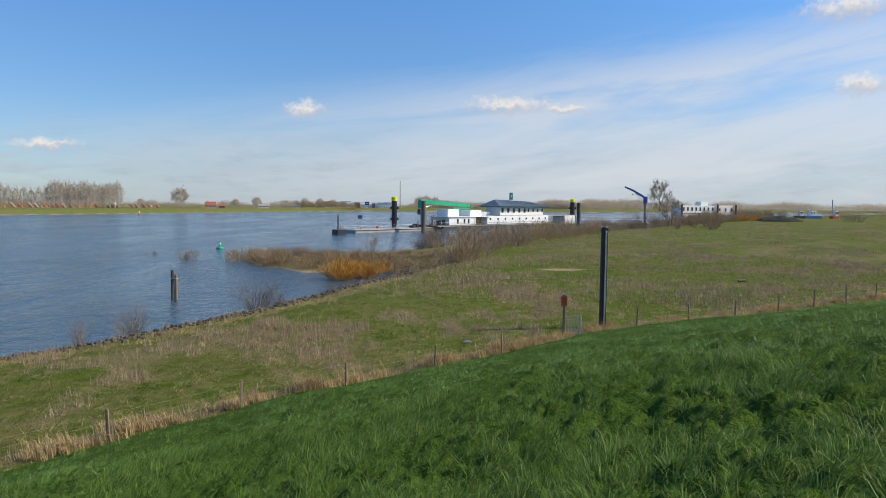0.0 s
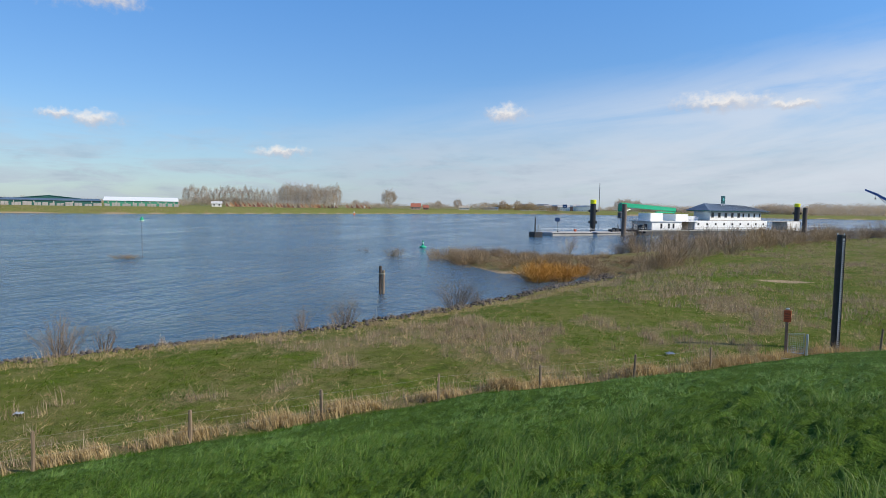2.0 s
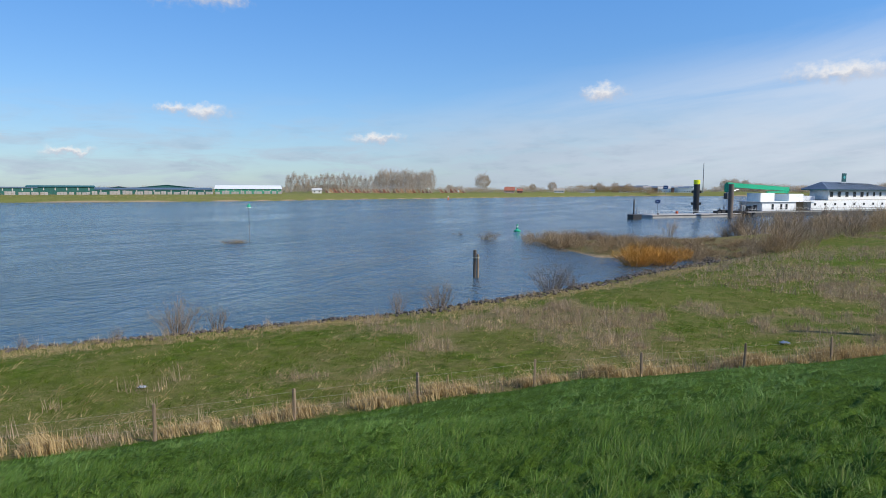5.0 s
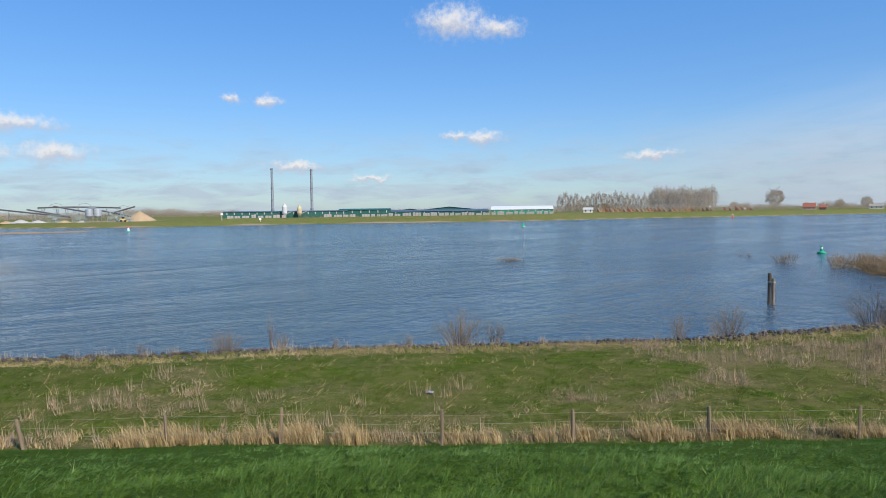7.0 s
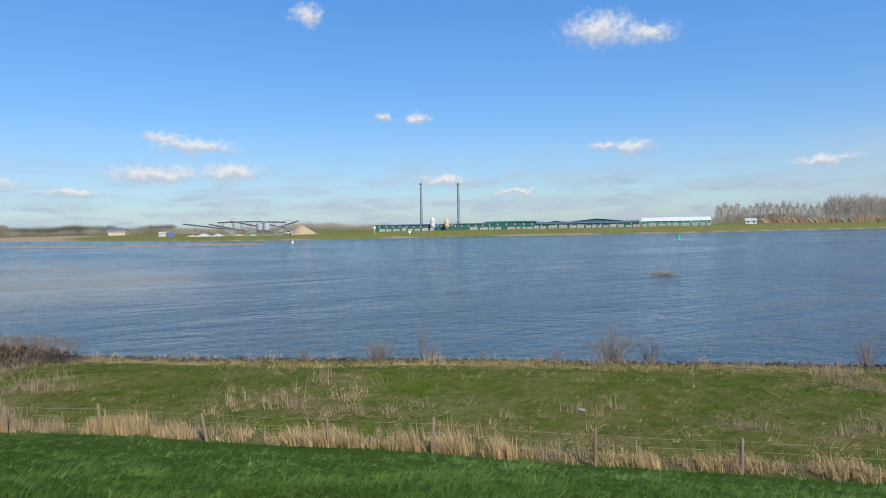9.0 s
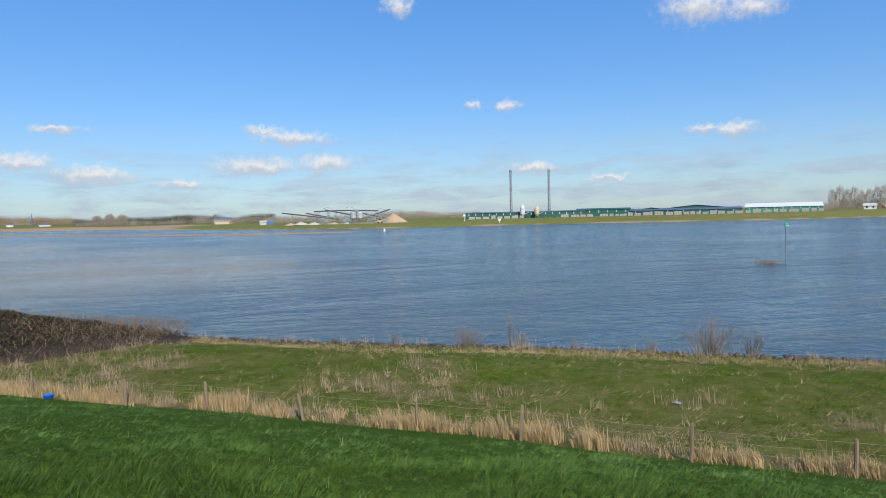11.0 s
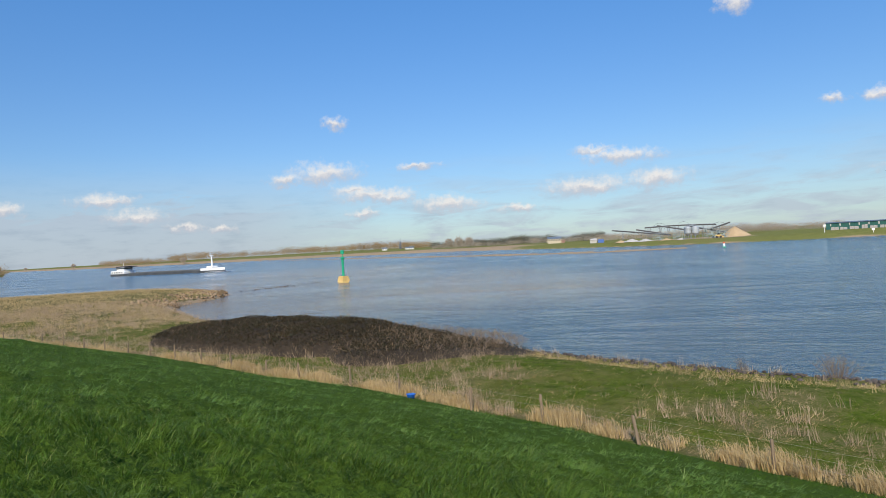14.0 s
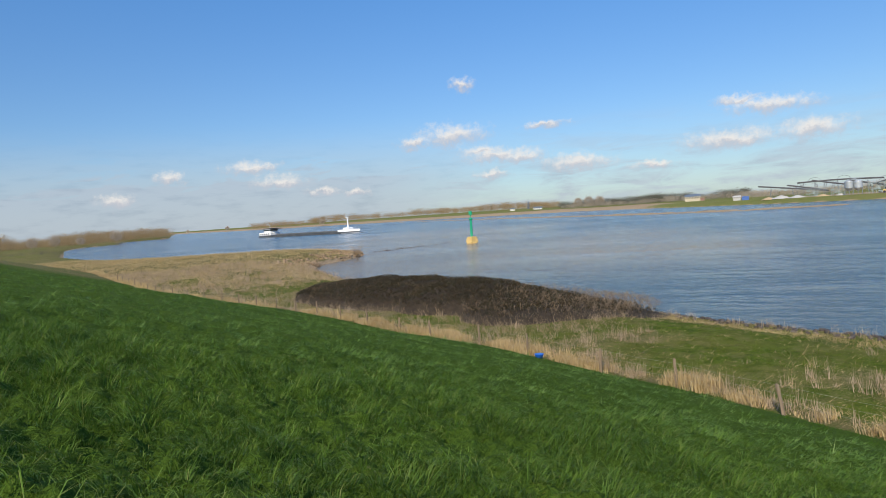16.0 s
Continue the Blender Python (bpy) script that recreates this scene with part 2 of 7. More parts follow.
MEADOW = varied("short meadow grass", [(0.052, 0.092, 0.006), (0.092, 0.150, 0.010), (0.140, 0.185, 0.018), (0.25, 0.21, 0.07)], 0.8, 0.25, spec=0.1)
STRAW = varied("dry straw", [(0.34, 0.235, 0.110), (0.54, 0.395, 0.190), (0.70, 0.54, 0.29), (0.43, 0.30, 0.145)], 0.8, 0.3, spec=0.12)
STALK = varied("dead herb stalks", [(0.27, 0.195, 0.125), (0.42, 0.315, 0.205), (0.54, 0.42, 0.29)], 0.85, 0.15, spec=0.1)
TWIG = varied("bare grey-brown twigs", [(0.24, 0.175, 0.115), (0.35, 0.26, 0.175), (0.45, 0.345, 0.24)], 0.9, None)
TWIG_ORANGE = varied("orange willow twigs", [(0.44, 0.21, 0.035), (0.58, 0.30, 0.06), (0.42, 0.21, 0.05)], 0.9, None)
TWIG_DARK = varied("dark bare twigs", [(0.14, 0.10, 0.066), (0.21, 0.155, 0.105), (0.28, 0.21, 0.145)], 0.9, None)
REED = varied("brown reed", [(0.27, 0.185, 0.10), (0.37, 0.265, 0.15), (0.44, 0.33, 0.20)], 0.85, 0.2)
# far bark: a paler copy of the bark, with distance haze in its colour
HAZY_BARK = worn("far bark paled for haze", (0.24, 0.195, 0.155), (0.36, 0.30, 0.245), 1.0, 0.9, bump=0.02)
BARK = worn("bark", (0.075, 0.058, 0.045), (0.16, 0.13, 0.105), 3.0, 0.9, bump=0.03)
# lighter than bare twigs: distance haze is mixed into the crown colour
HAZY_CROWN = varied("far bare crowns paled for haze", [(0.46, 0.37, 0.28), (0.58, 0.48, 0.37), (0.68, 0.58, 0.46)], 0.95, 0.5)
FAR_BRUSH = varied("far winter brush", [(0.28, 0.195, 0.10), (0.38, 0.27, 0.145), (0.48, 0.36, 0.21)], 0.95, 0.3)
FAR_DARK = varied("far dark evergreens", [(0.09, 0.095, 0.07), (0.14, 0.135, 0.10), (0.20, 0.18, 0.13)], 0.95, 0.2)
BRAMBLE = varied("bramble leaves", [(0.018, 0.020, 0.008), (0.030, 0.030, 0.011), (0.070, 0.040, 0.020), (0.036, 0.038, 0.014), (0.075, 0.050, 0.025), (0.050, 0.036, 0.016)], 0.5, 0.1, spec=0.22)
GLOSS_BLACK = worn("black canvas", (0.01, 0.01, 0.012), (0.03, 0.03, 0.033), 1.0, 0.6)
TEAL = worn("dark teal sign", (0.006, 0.055, 0.065), (0.012, 0.085, 0.10), 2.0, 0.4)
YELLOWBROWN = worn("ochre base paint", (0.50, 0.33, 0.10), (0.62, 0.44, 0.17), 1.0, 0.7)

# ---- mesh helpers ----


class Shape:
    """Collects points and faces of one mesh."""

    def __init__(self):
        self.v, self.f = [], []

    def add(self, points, faces):
        k = len(self.v)
        self.v.extend([tuple(p) for p in points])
        self.f.extend([tuple(i + k for i in face) for face in faces])
        return self

    def box(self, lo, hi, m=None, bevel=0.0):
        if bevel:
            x0, y0, z0 = lo
            x1, y1, z1 = hi
            b = bevel
            ring = [(x0 + b, y0), (x1 - b, y0), (x1, y0 + b), (x1, y1 - b), (x1 - b, y1), (x0 + b, y1), (x0, y1 - b), (x0, y0 + b)]
            inner = [(min(max(x, x0 + b), x1 - b), min(max(y, y0 + b), y1 - b)) for x, y in ring]
            rows = [[(*p, z0) for p in inner], [(*p, z0 + b) for p in ring], [(*p, z1 - b) for p in ring], [(*p, z1) for p in inner]]
            pts = [p for row in rows for p in row]
            faces = [(r * 8 + i, r * 8 + (i + 1) % 8, r * 8 + 8 + (i + 1) % 8, r * 8 + 8 + i) for r in range(3) for i in range(8)]
            faces += [tuple(range(7, -1, -1)), tuple(range(24, 32))]
        else:
            pts = [(x, y, z) for z in (lo[2], hi[2]) for x, y in ((lo[0], lo[1]), (hi[0], lo[1]), (hi[0], hi[1]), (lo[0], hi[1]))]
            faces = [(3, 2, 1, 0), (4, 5, 6, 7), (0, 1, 5, 4), (1, 2, 6, 5), (2, 3, 7, 6), (3, 0, 4, 7)]
        if m is not None:
            pts = [m @ Vector(p) for p in pts]
        return self.add(pts, faces)

    def tube(self, points, radii, sides=6, caps=True):
        points = [Vector(p) for p in points]
        if not hasattr(radii, "__len__"):
            radii = [radii] * len(points)
        pts, faces = [], []
        for i, (p, r) in enumerate(zip(points, radii)):
            d = points[min(i + 1, len(points) - 1)] - points[max(i - 1, 0)]
            d = d.normalized() if d.length > 1e-9 else Vector((0, 0, 1))
            side = d.cross(Vector((0.31, 0.95, 0.05) if abs(d.z) > 0.9 else (0, 0, 1))).normalized()
            other = d.cross(side)
            for k in range(sides):
                a = 2 * math.pi * k / sides
                pts.append(p + side * (r * math.cos(a)) + other * (r * math.sin(a)))
        for i in range(len(points) - 1):
            for k in range(sides):
                a, b = i * sides + k, i * sides + (k + 1) % sides
                faces.append((a, b, b + sides, a + sides))
        if caps:
            faces += [tuple(range(sides - 1, -1, -1)), tuple(range((len(points) - 1) * sides, len(points) * sides))]
        return self.add(pts, faces)

    def lathe(self, profile, sides=20, centre=(0, 0, 0)):
        pts = [(centre[0] + r * math.cos(2 * math.pi * k / sides), centre[1] + r * math.sin(2 * math.pi * k / sides), centre[2] + z) for r, z in profile for k in range(sides)]
        faces = [(i * sides + k, i * sides + (k + 1) % sides, (i + 1) * sides + (k + 1) % sides, (i + 1) * sides + k) for i in range(len(profile) - 1) for k in range(sides)]
        faces += [tuple(range(sides - 1, -1, -1)), tuple(range((len(profile) - 1) * sides, len(profile) * sides))]
        return self.add(pts, faces)

    def prism(self, outline, z0, z1, m=None):
        """An outline in x and y, drawn up from z0 to z1."""
        k = len(outline)
        pts = [Vector((x, y, z)) for z in (z0, z1) for x, y in outline]
        if m is not None:
            pts = [m @ p for p in pts]
        faces = [tuple(range(k - 1, -1, -1)), tuple(range(k, 2 * k))] + [(i, (i + 1) % k, k + (i + 1) % k, k + i) for i in range(k)]
        return self.add(pts, faces)

    def gable(self, x0, x1, y0, y1, z0, z1, over=0.0, thick=0.15):
        """A saddle roof with its ridge along x, of some thickness."""
        ym = (y0 + y1) / 2
        prof = [(y0 - over, z0), (ym, z1), (y1 + over, z0), (y1 + over, z0 - thick), (ym, z1 - thick), (y0 - over, z0 - thick)]
        pts = [(x, y, z) for x in (x0 - over, x1 + over) for y, z in prof]
        faces = [(5, 4, 1, 0), (4, 3, 2, 1), (6, 7, 10, 11), (7, 8, 9, 10)] + [(i, (i + 1) % 6, 6 + (i + 1) % 6, 6 + i) for i in range(6)]
        return self.add(pts, faces)

    def mesh(self, name, smooth=False):
        me = bpy.data.meshes.new(name)
        me.from_pydata(self.v, [], self.f)
        if smooth:
            me.polygons.foreach_set("use_smooth", [True] * len(me.polygons))
        me.update()
        return me


def mesh_of(name, verts, faces, smooth=False):
    """A mesh from number arrays with faces of one size."""
    me = bpy.data.meshes.new(name)
    verts, faces = np.asarray(verts, np.float32), np.asarray(faces, np.int32)
    me.vertices.add(len(verts))
    me.vertices.foreach_set("co", verts.ravel())
    size = faces.shape[1]
    me.loops.add(faces.size)
    me.loops.foreach_set("vertex_index", faces.ravel())
    me.polygons.add(len(faces))
    me.polygons.foreach_set("loop_start", np.arange(0, faces.size, size, dtype=np.int32))
    if smooth:
        me.polygons.foreach_set("use_smooth", np.ones(len(faces), bool))
    me.update(calc_edges=True)
    return me


def part(name, shape, mat, parent, label="", smooth=False):
    me = shape.mesh(name, smooth) if isinstance(shape, Shape) else shape
    if mat is not None and not me.materials:
        me.materials.append(mat)
    ob = new(name, me)
    ob.parent = parent
    return tagged(ob, label)


def thing(name, label, category, place=(0, 0, 0), turn=0.0, group="", kind=""):
    ob = new(name)
    ob.matrix_basis = pose(*place, 0, 0, turn)
    return tagged(ob, label, category, group, kind)


def solid(name, shape, mat, label, category, group="", kind="", smooth=False):
    me = shape.mesh(name, smooth) if isinstance(shape, Shape) else shape
    me.materials.append(mat)
    return tagged(new(name, me), label, category, group, kind)

# ---- the lie of the land ----
# the fence stands at the foot of the dike: landward of this line the slope rises
FOOT = np.array([(-330, -560), (-177, -268), (-120, -164), (-81, -96), (-53.2, -52.2), (-42.4, -28.6), (-36.4, -18.6), (-30.2, -8.1), (-22.7, 2.2),
                 (-14.6, 12.0), (-6.6, 21.8), (-0.2, 27.3), (6.8, 34.2), (15.7, 40.2), (24.8, 46.0), (40.0, 54.5), (70.0, 70.0), (160, 112), (420, 230), (1500, 700)], float)
# our bank's edge of the water
SHORE = np.array([(-1900, -1840), (-720, -705), (-575, -655), (-490, -540), (-410, -505), (-330, -420), (-205, -262), (-150, -170), (-141, -130), (-144, -104), (-150, -88), (-139, -75),
                  (-126, -70), (-112, -69.5), (-99, -64), (-88, -54), (-78, -45), (-68, -33), (-60, -19), (-54, -10), (-49, -3.5), (-44.3, 2.6), (-39.6, 9.8), (-35.6, 16.2),
                  (-31.6, 22), (-27, 28), (-21.2, 36.2), (-18.7, 41.5), (-15.5, 49), (-12.6, 58), (-11, 64.5), (-8.2, 72), (-6.2, 80), (-7.5, 86), (-13, 83), (-19, 81), (-25, 88), (-31, 96),
                  (-35, 103), (-29, 108), (-20, 112), (-8, 120), (-2, 130), (14, 168), (45, 213), (80, 262), (125, 338), (190, 450), (300, 620), (1100, 1500), (2600, 2900)], float)
FAR_SHORE = np.array([(2600, 2950), (1000, 1480), (420, 1180), (200, 1010), (0, 960), (-120, 900), (-180, 800), (-215, 690), (-245, 580), (-262, 510), (-285, 440), (-300, 375), (-314, 326),
                      (-350, 262), (-398, 205), (-410, 140), (-430, 95), (-470, 55), (-560, 0), (-680, -60), (-800, -130), (-900, -260), (-1000, -420), (-1080, -600), (-1200, -800), (-1400, -1150), (-2600, -2700)], float)
SPIT = np.array([(-345, 62), (-352, 20), (-392, -26), (-480, -92), (-585, -168), (-760, -310), (-900, -440)], float)


# where dead herbs stand thick (positive) and where the turf is green (negative): x, y, reach in x and y, amount
DRY_SPOTS = [(-5.5, 36.0, 5.5, 3.2, 0.75), (0.5, 41.0, 3.0, 2.4, 0.5), (-13.0, 31.0, 3.0, 4.5, 0.55), (8.0, 56.5, 6.0, 5.5, 0.8), (20.0, 60.0, 4.5, 3.0, 0.5), (50.0, 105.0, 26.0, 14.0, 0.5),
             (-12.7, 20.5, 3.0, 2.6, 0.5), (-31.5, -3.5, 4.0, 3.5, 0.4), (-27.0, 7.0, 4.0, 3.0, 0.3), (-7.0, 47.0, 3.0, 4.5, -0.7), (-1.0, 46.5, 6.5, 2.2, -0.8), (6.0, 39.5, 4.0, 1.4, -0.8), (-6.5, 55.5, 2.4, 6.0, -0.7),
             (25.5, 68.5, 9.0, 4.5, -1.0)]


def along(line, p):
    """For points p: the distance to a line of points, and the side (positive to its right)."""
    best, side = np.full(len(p), 1e18), np.ones(len(p))
    for a, b in zip(line[:-1], line[1:]):
        ab, ap = b - a, p - a
        k = np.clip((ap @ ab) / (ab @ ab), 0, 1)
        d2 = ((ap - k[:, None] * ab) ** 2).sum(1)
        cross = ap[:, 0] * ab[1] - ap[:, 1] * ab[0]
        hit = d2 < best - 1e-9
        side = np.where(hit, np.sign(cross), side)
        best = np.minimum(best, d2)
    return np.sqrt(best), side


def rise(x, a, b):
    k = np.clip((x - a) / (b - a), 0, 1)
    return k * k * (3 - 2 * k)


PHASE = np.random.RandomState(4).uniform(0, 6.28, 40)


def rough(x, y, size, seed=0):
    """Smooth unevenness between about -1 and 1."""
    out = 0
    for i in range(6):
        a = PHASE[(seed * 7 + i) % 40]
        k = (1.0 + 0.37 * i) / size
        out = out + np.sin(x * k * math.cos(a) + y * k * math.sin(a) + PHASE[(seed * 5 + i * 3 + 1) % 40] + 1.3 * np.sin((x * math.sin(a) - y * math.cos(a)) * k * 0.6 + a))
    return out / 3.2


def lie(x, y):
    """Height of the ground, and how near each kind of cover is: dike, dry, sand, far."""
    x, y = np.asarray(x, float), np.asarray(y, float)
    p = np.stack([x.ravel(), y.ravel()], 1)
    px, py = p.T
    df, sf = along(FOOT, p)
    df = df * sf
    ds, ss = along(SHORE, p)
    ds = ds * ss
    dq, sq = along(FAR_SHORE, p)
    dq = dq * sq
    dp, _ = along(SPIT, p)
    # the foreland
    edge = rise(ds, -2.5, 1.6)
    inlet = np.exp(-(((px + 16) / 17) ** 2 + ((py - 98) / 17) ** 2))
    groyne = np.exp(-(((px + 112) / 42) ** 2 + ((py + 98) / 55) ** 2))
    near = -2.0 + edge * 2.75 + rise(ds, 1.0, 9.0) * 0.75 + 0.10 * rough(px, py, 7.0, 1) * rise(ds, 1, 6) + 0.05 * rough(px, py, 2.0, 2) * rise(ds, 0, 4)
    near = near - 1.1 * inlet * edge + 0.9 * groyne * rise(ds, 2, 16) + 0.25 * rise(px, 5, 80) * rise(ds, 2, 30)
    # the dike: slope of about one in three and a half up to the crest
    landward = df - 3.5 * rise(px, 6, 30)
    slope = rise(landward, -1.5, 2.5) * 0.25 + np.clip(landward, 0, 23.0) * 0.277 - np.clip(landward - 29.0, 0, 22.0) * 0.277
    away = np.hypot(px, py)
    tufted = rise(away, 0.9, 2.0) * (1 - rise((0.8 * px - 0.6 * py) / np.maximum(away, 0.01), 0.05, 0.28))
    slope = np.maximum(slope, 0) + rise(df, 2, 6) * (0.06 * rough(px, py, 3.5, 3) + 0.03 * rough(px, py, 0.9, 4) + 0.03 * rough(px, py, 0.38, 24) + tufted * 0.05 * rough(px, py, 0.085, 29) * (1 - rise(np.hypot(px, py), 7, 15)) + tufted * (0.065 + 0.03 * rise(px, 0.5, 3.0)) * rough(px, py, 0.16, 37) * (1 - rise(np.hypot(px, py), 14, 28)))
    near = near + slope
    far = -2.0 + rise(dq, -6, 8) * 2.8 + rise(dq, 4, 24) * (3.3 - 1.0 * rise(-py, -190, -110)) + 0.3 * rough(px, py, 60.0, 5) * rise(dq, 10, 60)
    far = far + rise(-px, 900, 1300) * rise(dq, 60, 260) * 5.0 * rise(-py, 100, 500)
    strip = -2.0 + 2.75 * rise(-dp, -9.0, -2.0) + 0.2 * rough(px, py, 14.0, 6)
    z = np.maximum(np.maximum(near, far), strip)
    dike = rise(df, 0.2, 1.4) * rise(ds, 0, 3)
    # dead herbs grow in patches on the foreland, thickest between fence and water
    patch = rough(px, py, 5.5, 7) * 0.45 + rough(px, py, 1.9, 8) * 0.45 + rough(px, py, 0.8, 19) * 0.3
    dry = rise(patch, -0.25, 0.55) * (1 - dike)
    dry = dry * (0.55 + 0.6 * np.exp(-(((px + 2) / 26) ** 2 + ((py - 40) / 15) ** 2)) + 0.40 * rise(px, 4, 50))
    for cx, cy, rx, ry, much in DRY_SPOTS:
        dry = dry + much * np.exp(-((px - cx) / rx) ** 2 - ((py - cy) / ry) ** 2) * (1 - dike) * (0.75 + 0.6 * patch)
    dry = np.maximum(dry, np.exp(-((df + 0.75) / 0.85) ** 2) * 0.95)
    dry = np.maximum(dry, (1 - rise(ds, 1.5, 4.5)) * 0.7)
    dry = np.maximum(dry, rise(inlet, 0.12, 0.4) * 0.95)
    dry = np.maximum(dry, rise(groyne, 0.10, 0.4) * (0.95 + 0.35 * patch))
    dry = np.maximum(dry, rise(-py, 33, 46) * (1 - dike) * (0.72 + 0.5 * patch))
    sand = np.maximum((1 - rise(ds, 0.6, 2.6)) * 0.85, rise(inlet, 0.4, 0.8) * 0.22)
    sand = np.maximum(sand, np.exp(-(((px - 13.5) / 4.5) ** 2 + ((py - 75.0) / 1.6) ** 2) * 1.6) * 1.1)
    track = np.exp(-((ds - 6.5 - 1.2 * rough(px, py, 18.0, 9)) / 0.45) ** 2) * rise(py, -6, 4) * (1 - rise(py, 66, 80)) * 0.45
    sand = np.maximum(sand, track)
    far_land = (rise(dq, -6, 0) > 0).astype(float)
    sand = np.where(far_land > 0, np.maximum(1 - rise(dq, 1.0, 9.0), rise(-px, 560, 760) * rise(-py, -40, 60) * (1 - rise(dq, 60, 130))), sand)
    yard = np.exp(-((px + 505) / 55) ** 4 - ((py - 95) / 48) ** 4) * rise(dq, 22, 30)
    sand = np.maximum(sand, yard * 0.95)
    strip_on = (strip > -1.0) & (strip >= near) & (strip >= far)
    sand = np.where(strip_on, 0.75, sand)
    dry = np.where(strip_on, 0.8, np.where(far_land > 0, 0.62 + rise(rough(px, py, 45.0, 10), -0.4, 0.9) * 0.33, dry))
    shaped = [v.reshape(x.shape) for v in (z, dike, np.clip(dry, 0, 1), np.clip(sand, 0, 1), far_land, df, ds)]
    return shaped


def ground_z(x, y):
    return float(lie(np.array([x]), np.array([y]))[0][0])


LAND = {}


def ground_at(x, y):
    """Height of the ground sheet at many places, read off its own mesh."""
    r = np.hypot(x, y)
    row = np.clip(np.interp(r, LAND["radii"], np.arange(len(LAND["radii"]))), 0, len(LAND["radii"]) - 1.001)
    turn = (np.degrees(np.arctan2(-x, y)) + 46.0) / 0.38
    col = np.clip(turn, 0, LAND["fine"] - 1.001)
    i, j = row.astype(int), col.astype(int)
    u, v = row - i, col - j
    g = LAND["z"]
    return (g[i, j] * (1 - u) + g[i + 1, j] * u) * (1 - v) + (g[i, j + 1] * (1 - u) + g[i + 1, j + 1] * u) * v


def sheet():
    angles = np.concatenate([np.arange(-46, 152, 0.38), np.arange(152, 314, 3.0)])
    radii = [0.0]
    r = 0.7
    while r < 4700:
        radii.append(r)
        r *= 1.0165 if 24 < r < 130 or 2.0 < r < 9.0 else 1.024 if r < 900 else 1.05
    a, q = np.meshgrid(np.radians(angles), np.array(radii))
    x, y = -np.sin(a) * q, np.cos(a) * q
    z, dike, dry, sand, far_land, df, ds = lie(x, y)
    rows, cols = x.shape
    i = np.arange(rows - 1)[:, None] * cols + np.arange(cols)[None]
    j = np.arange(rows - 1)[:, None] * cols + (np.arange(cols)[None] + 1) % cols
    faces = np.stack([i, i + cols, j + cols, j], -1).reshape(-1, 4)
    me = mesh_of("ground", np.stack([x, y, z], -1).reshape(-1, 3), faces[:, ::-1], True)
    LAND.update(radii=np.array(radii), z=z, fine=int(198 / 0.38))
    cover = me.attributes.new("cover", "FLOAT_COLOR", "POINT")
    cover.data.foreach_set("color", np.stack([dry, sand, dike, far_land], -1).astype(np.float32).ravel())
    return me


m, N = material("ground cover")
cover = N.n("ShaderNodeAttribute", attribute_name="cover")
csep = N.n("ShaderNodeSeparateColor", {0: cover.outputs["Color"]})
c_dry, c_sand, c_dike = csep.outputs
where = N.n("ShaderNodeNewGeometry").outputs["Position"]
g1, g2, g3 = N.noise(where, 0.22, 5.0), N.noise(where, 2.2, 5.0, 0.65), N.noise(where, 14.0, 4.0, 0.7)
wide = N.noise(where, 0.02, 4.0)
meadow = N.mix(N.ramp(g2, 0.3, 0.7), rgb(0.026, 0.056, 0.003), rgb(0.085, 0.138, 0.008))
meadow = N.mix(N.ramp(g1, 0.40, 0.68, 0.05, 0.6), meadow, rgb(0.125, 0.110, 0.035))
meadow = N.mix(N.ramp(g3, 0.48, 0.72, 0.0, 0.6), meadow, rgb(0.20, 0.155, 0.070))
g4 = N.noise(where, 0.8, 4.0, 0.7)
meadow = N.mix(N.ramp(g4, 0.42, 0.66, 0.0, 0.65), meadow, rgb(0.185, 0.150, 0.060))
meadow = N.mix(N.ramp(wide, 0.35, 0.65, 0.0, 0.4), meadow, rgb(0.085, 0.130, 0.010))
lush = N.mix(N.ramp(g3, 0.3, 0.7), rgb(0.030, 0.058, 0.008), rgb(0.074, 0.130, 0.017))
lush = N.mix(N.ramp(g1, 0.35, 0.7, 0.0, 0.4), lush, rgb(0.060, 0.105, 0.014))
straw = N.mix(N.ramp(g3, 0.25, 0.75), rgb(0.075, 0.062, 0.028), rgb(0.30, 0.225, 0.125))
earth = N.mix(N.ramp(g2, 0.3, 0.7), rgb(0.25, 0.18, 0.11), rgb(0.41, 0.31, 0.20))
dry_on = N.ramp(N.math("ADD", c_dry, N.math("ADD", N.math("MULTIPLY", N.math("SUBTRACT", g2, 0.5), 1.6), N.math("MULTIPLY", N.math("SUBTRACT", g3, 0.5), 2.2))), 0.20, 1.15)
sand_on = N.ramp(N.math("ADD", c_sand, N.math("MULTIPLY", N.math("SUBTRACT", g2, 0.5), 0.7)), 0.40, 0.72)
tone = N.mix(c_dike, meadow, lush)
tone = N.mix(N.math("MULTIPLY", dry_on, 0.7), tone, straw)
tone = N.mix(N.math("MULTIPLY", cover.outputs["Alpha"], N.ramp(g1, 0.3, 0.7, 0.35, 0.75)), tone, rgb(0.175, 0.195, 0.055))
tone = N.mix(sand_on, tone, earth)
GROUND = finish(m, N, tone, 0.92, 0.0, N.math("ADD", N.math("MULTIPLY", g3, 0.5), g2), 0.14, 0.04)
ground = sheet()
ground.materials.append(GROUND)
tagged(new("ground", ground), "green dike slope and rough grassy river foreland", "ground", kind="structure")

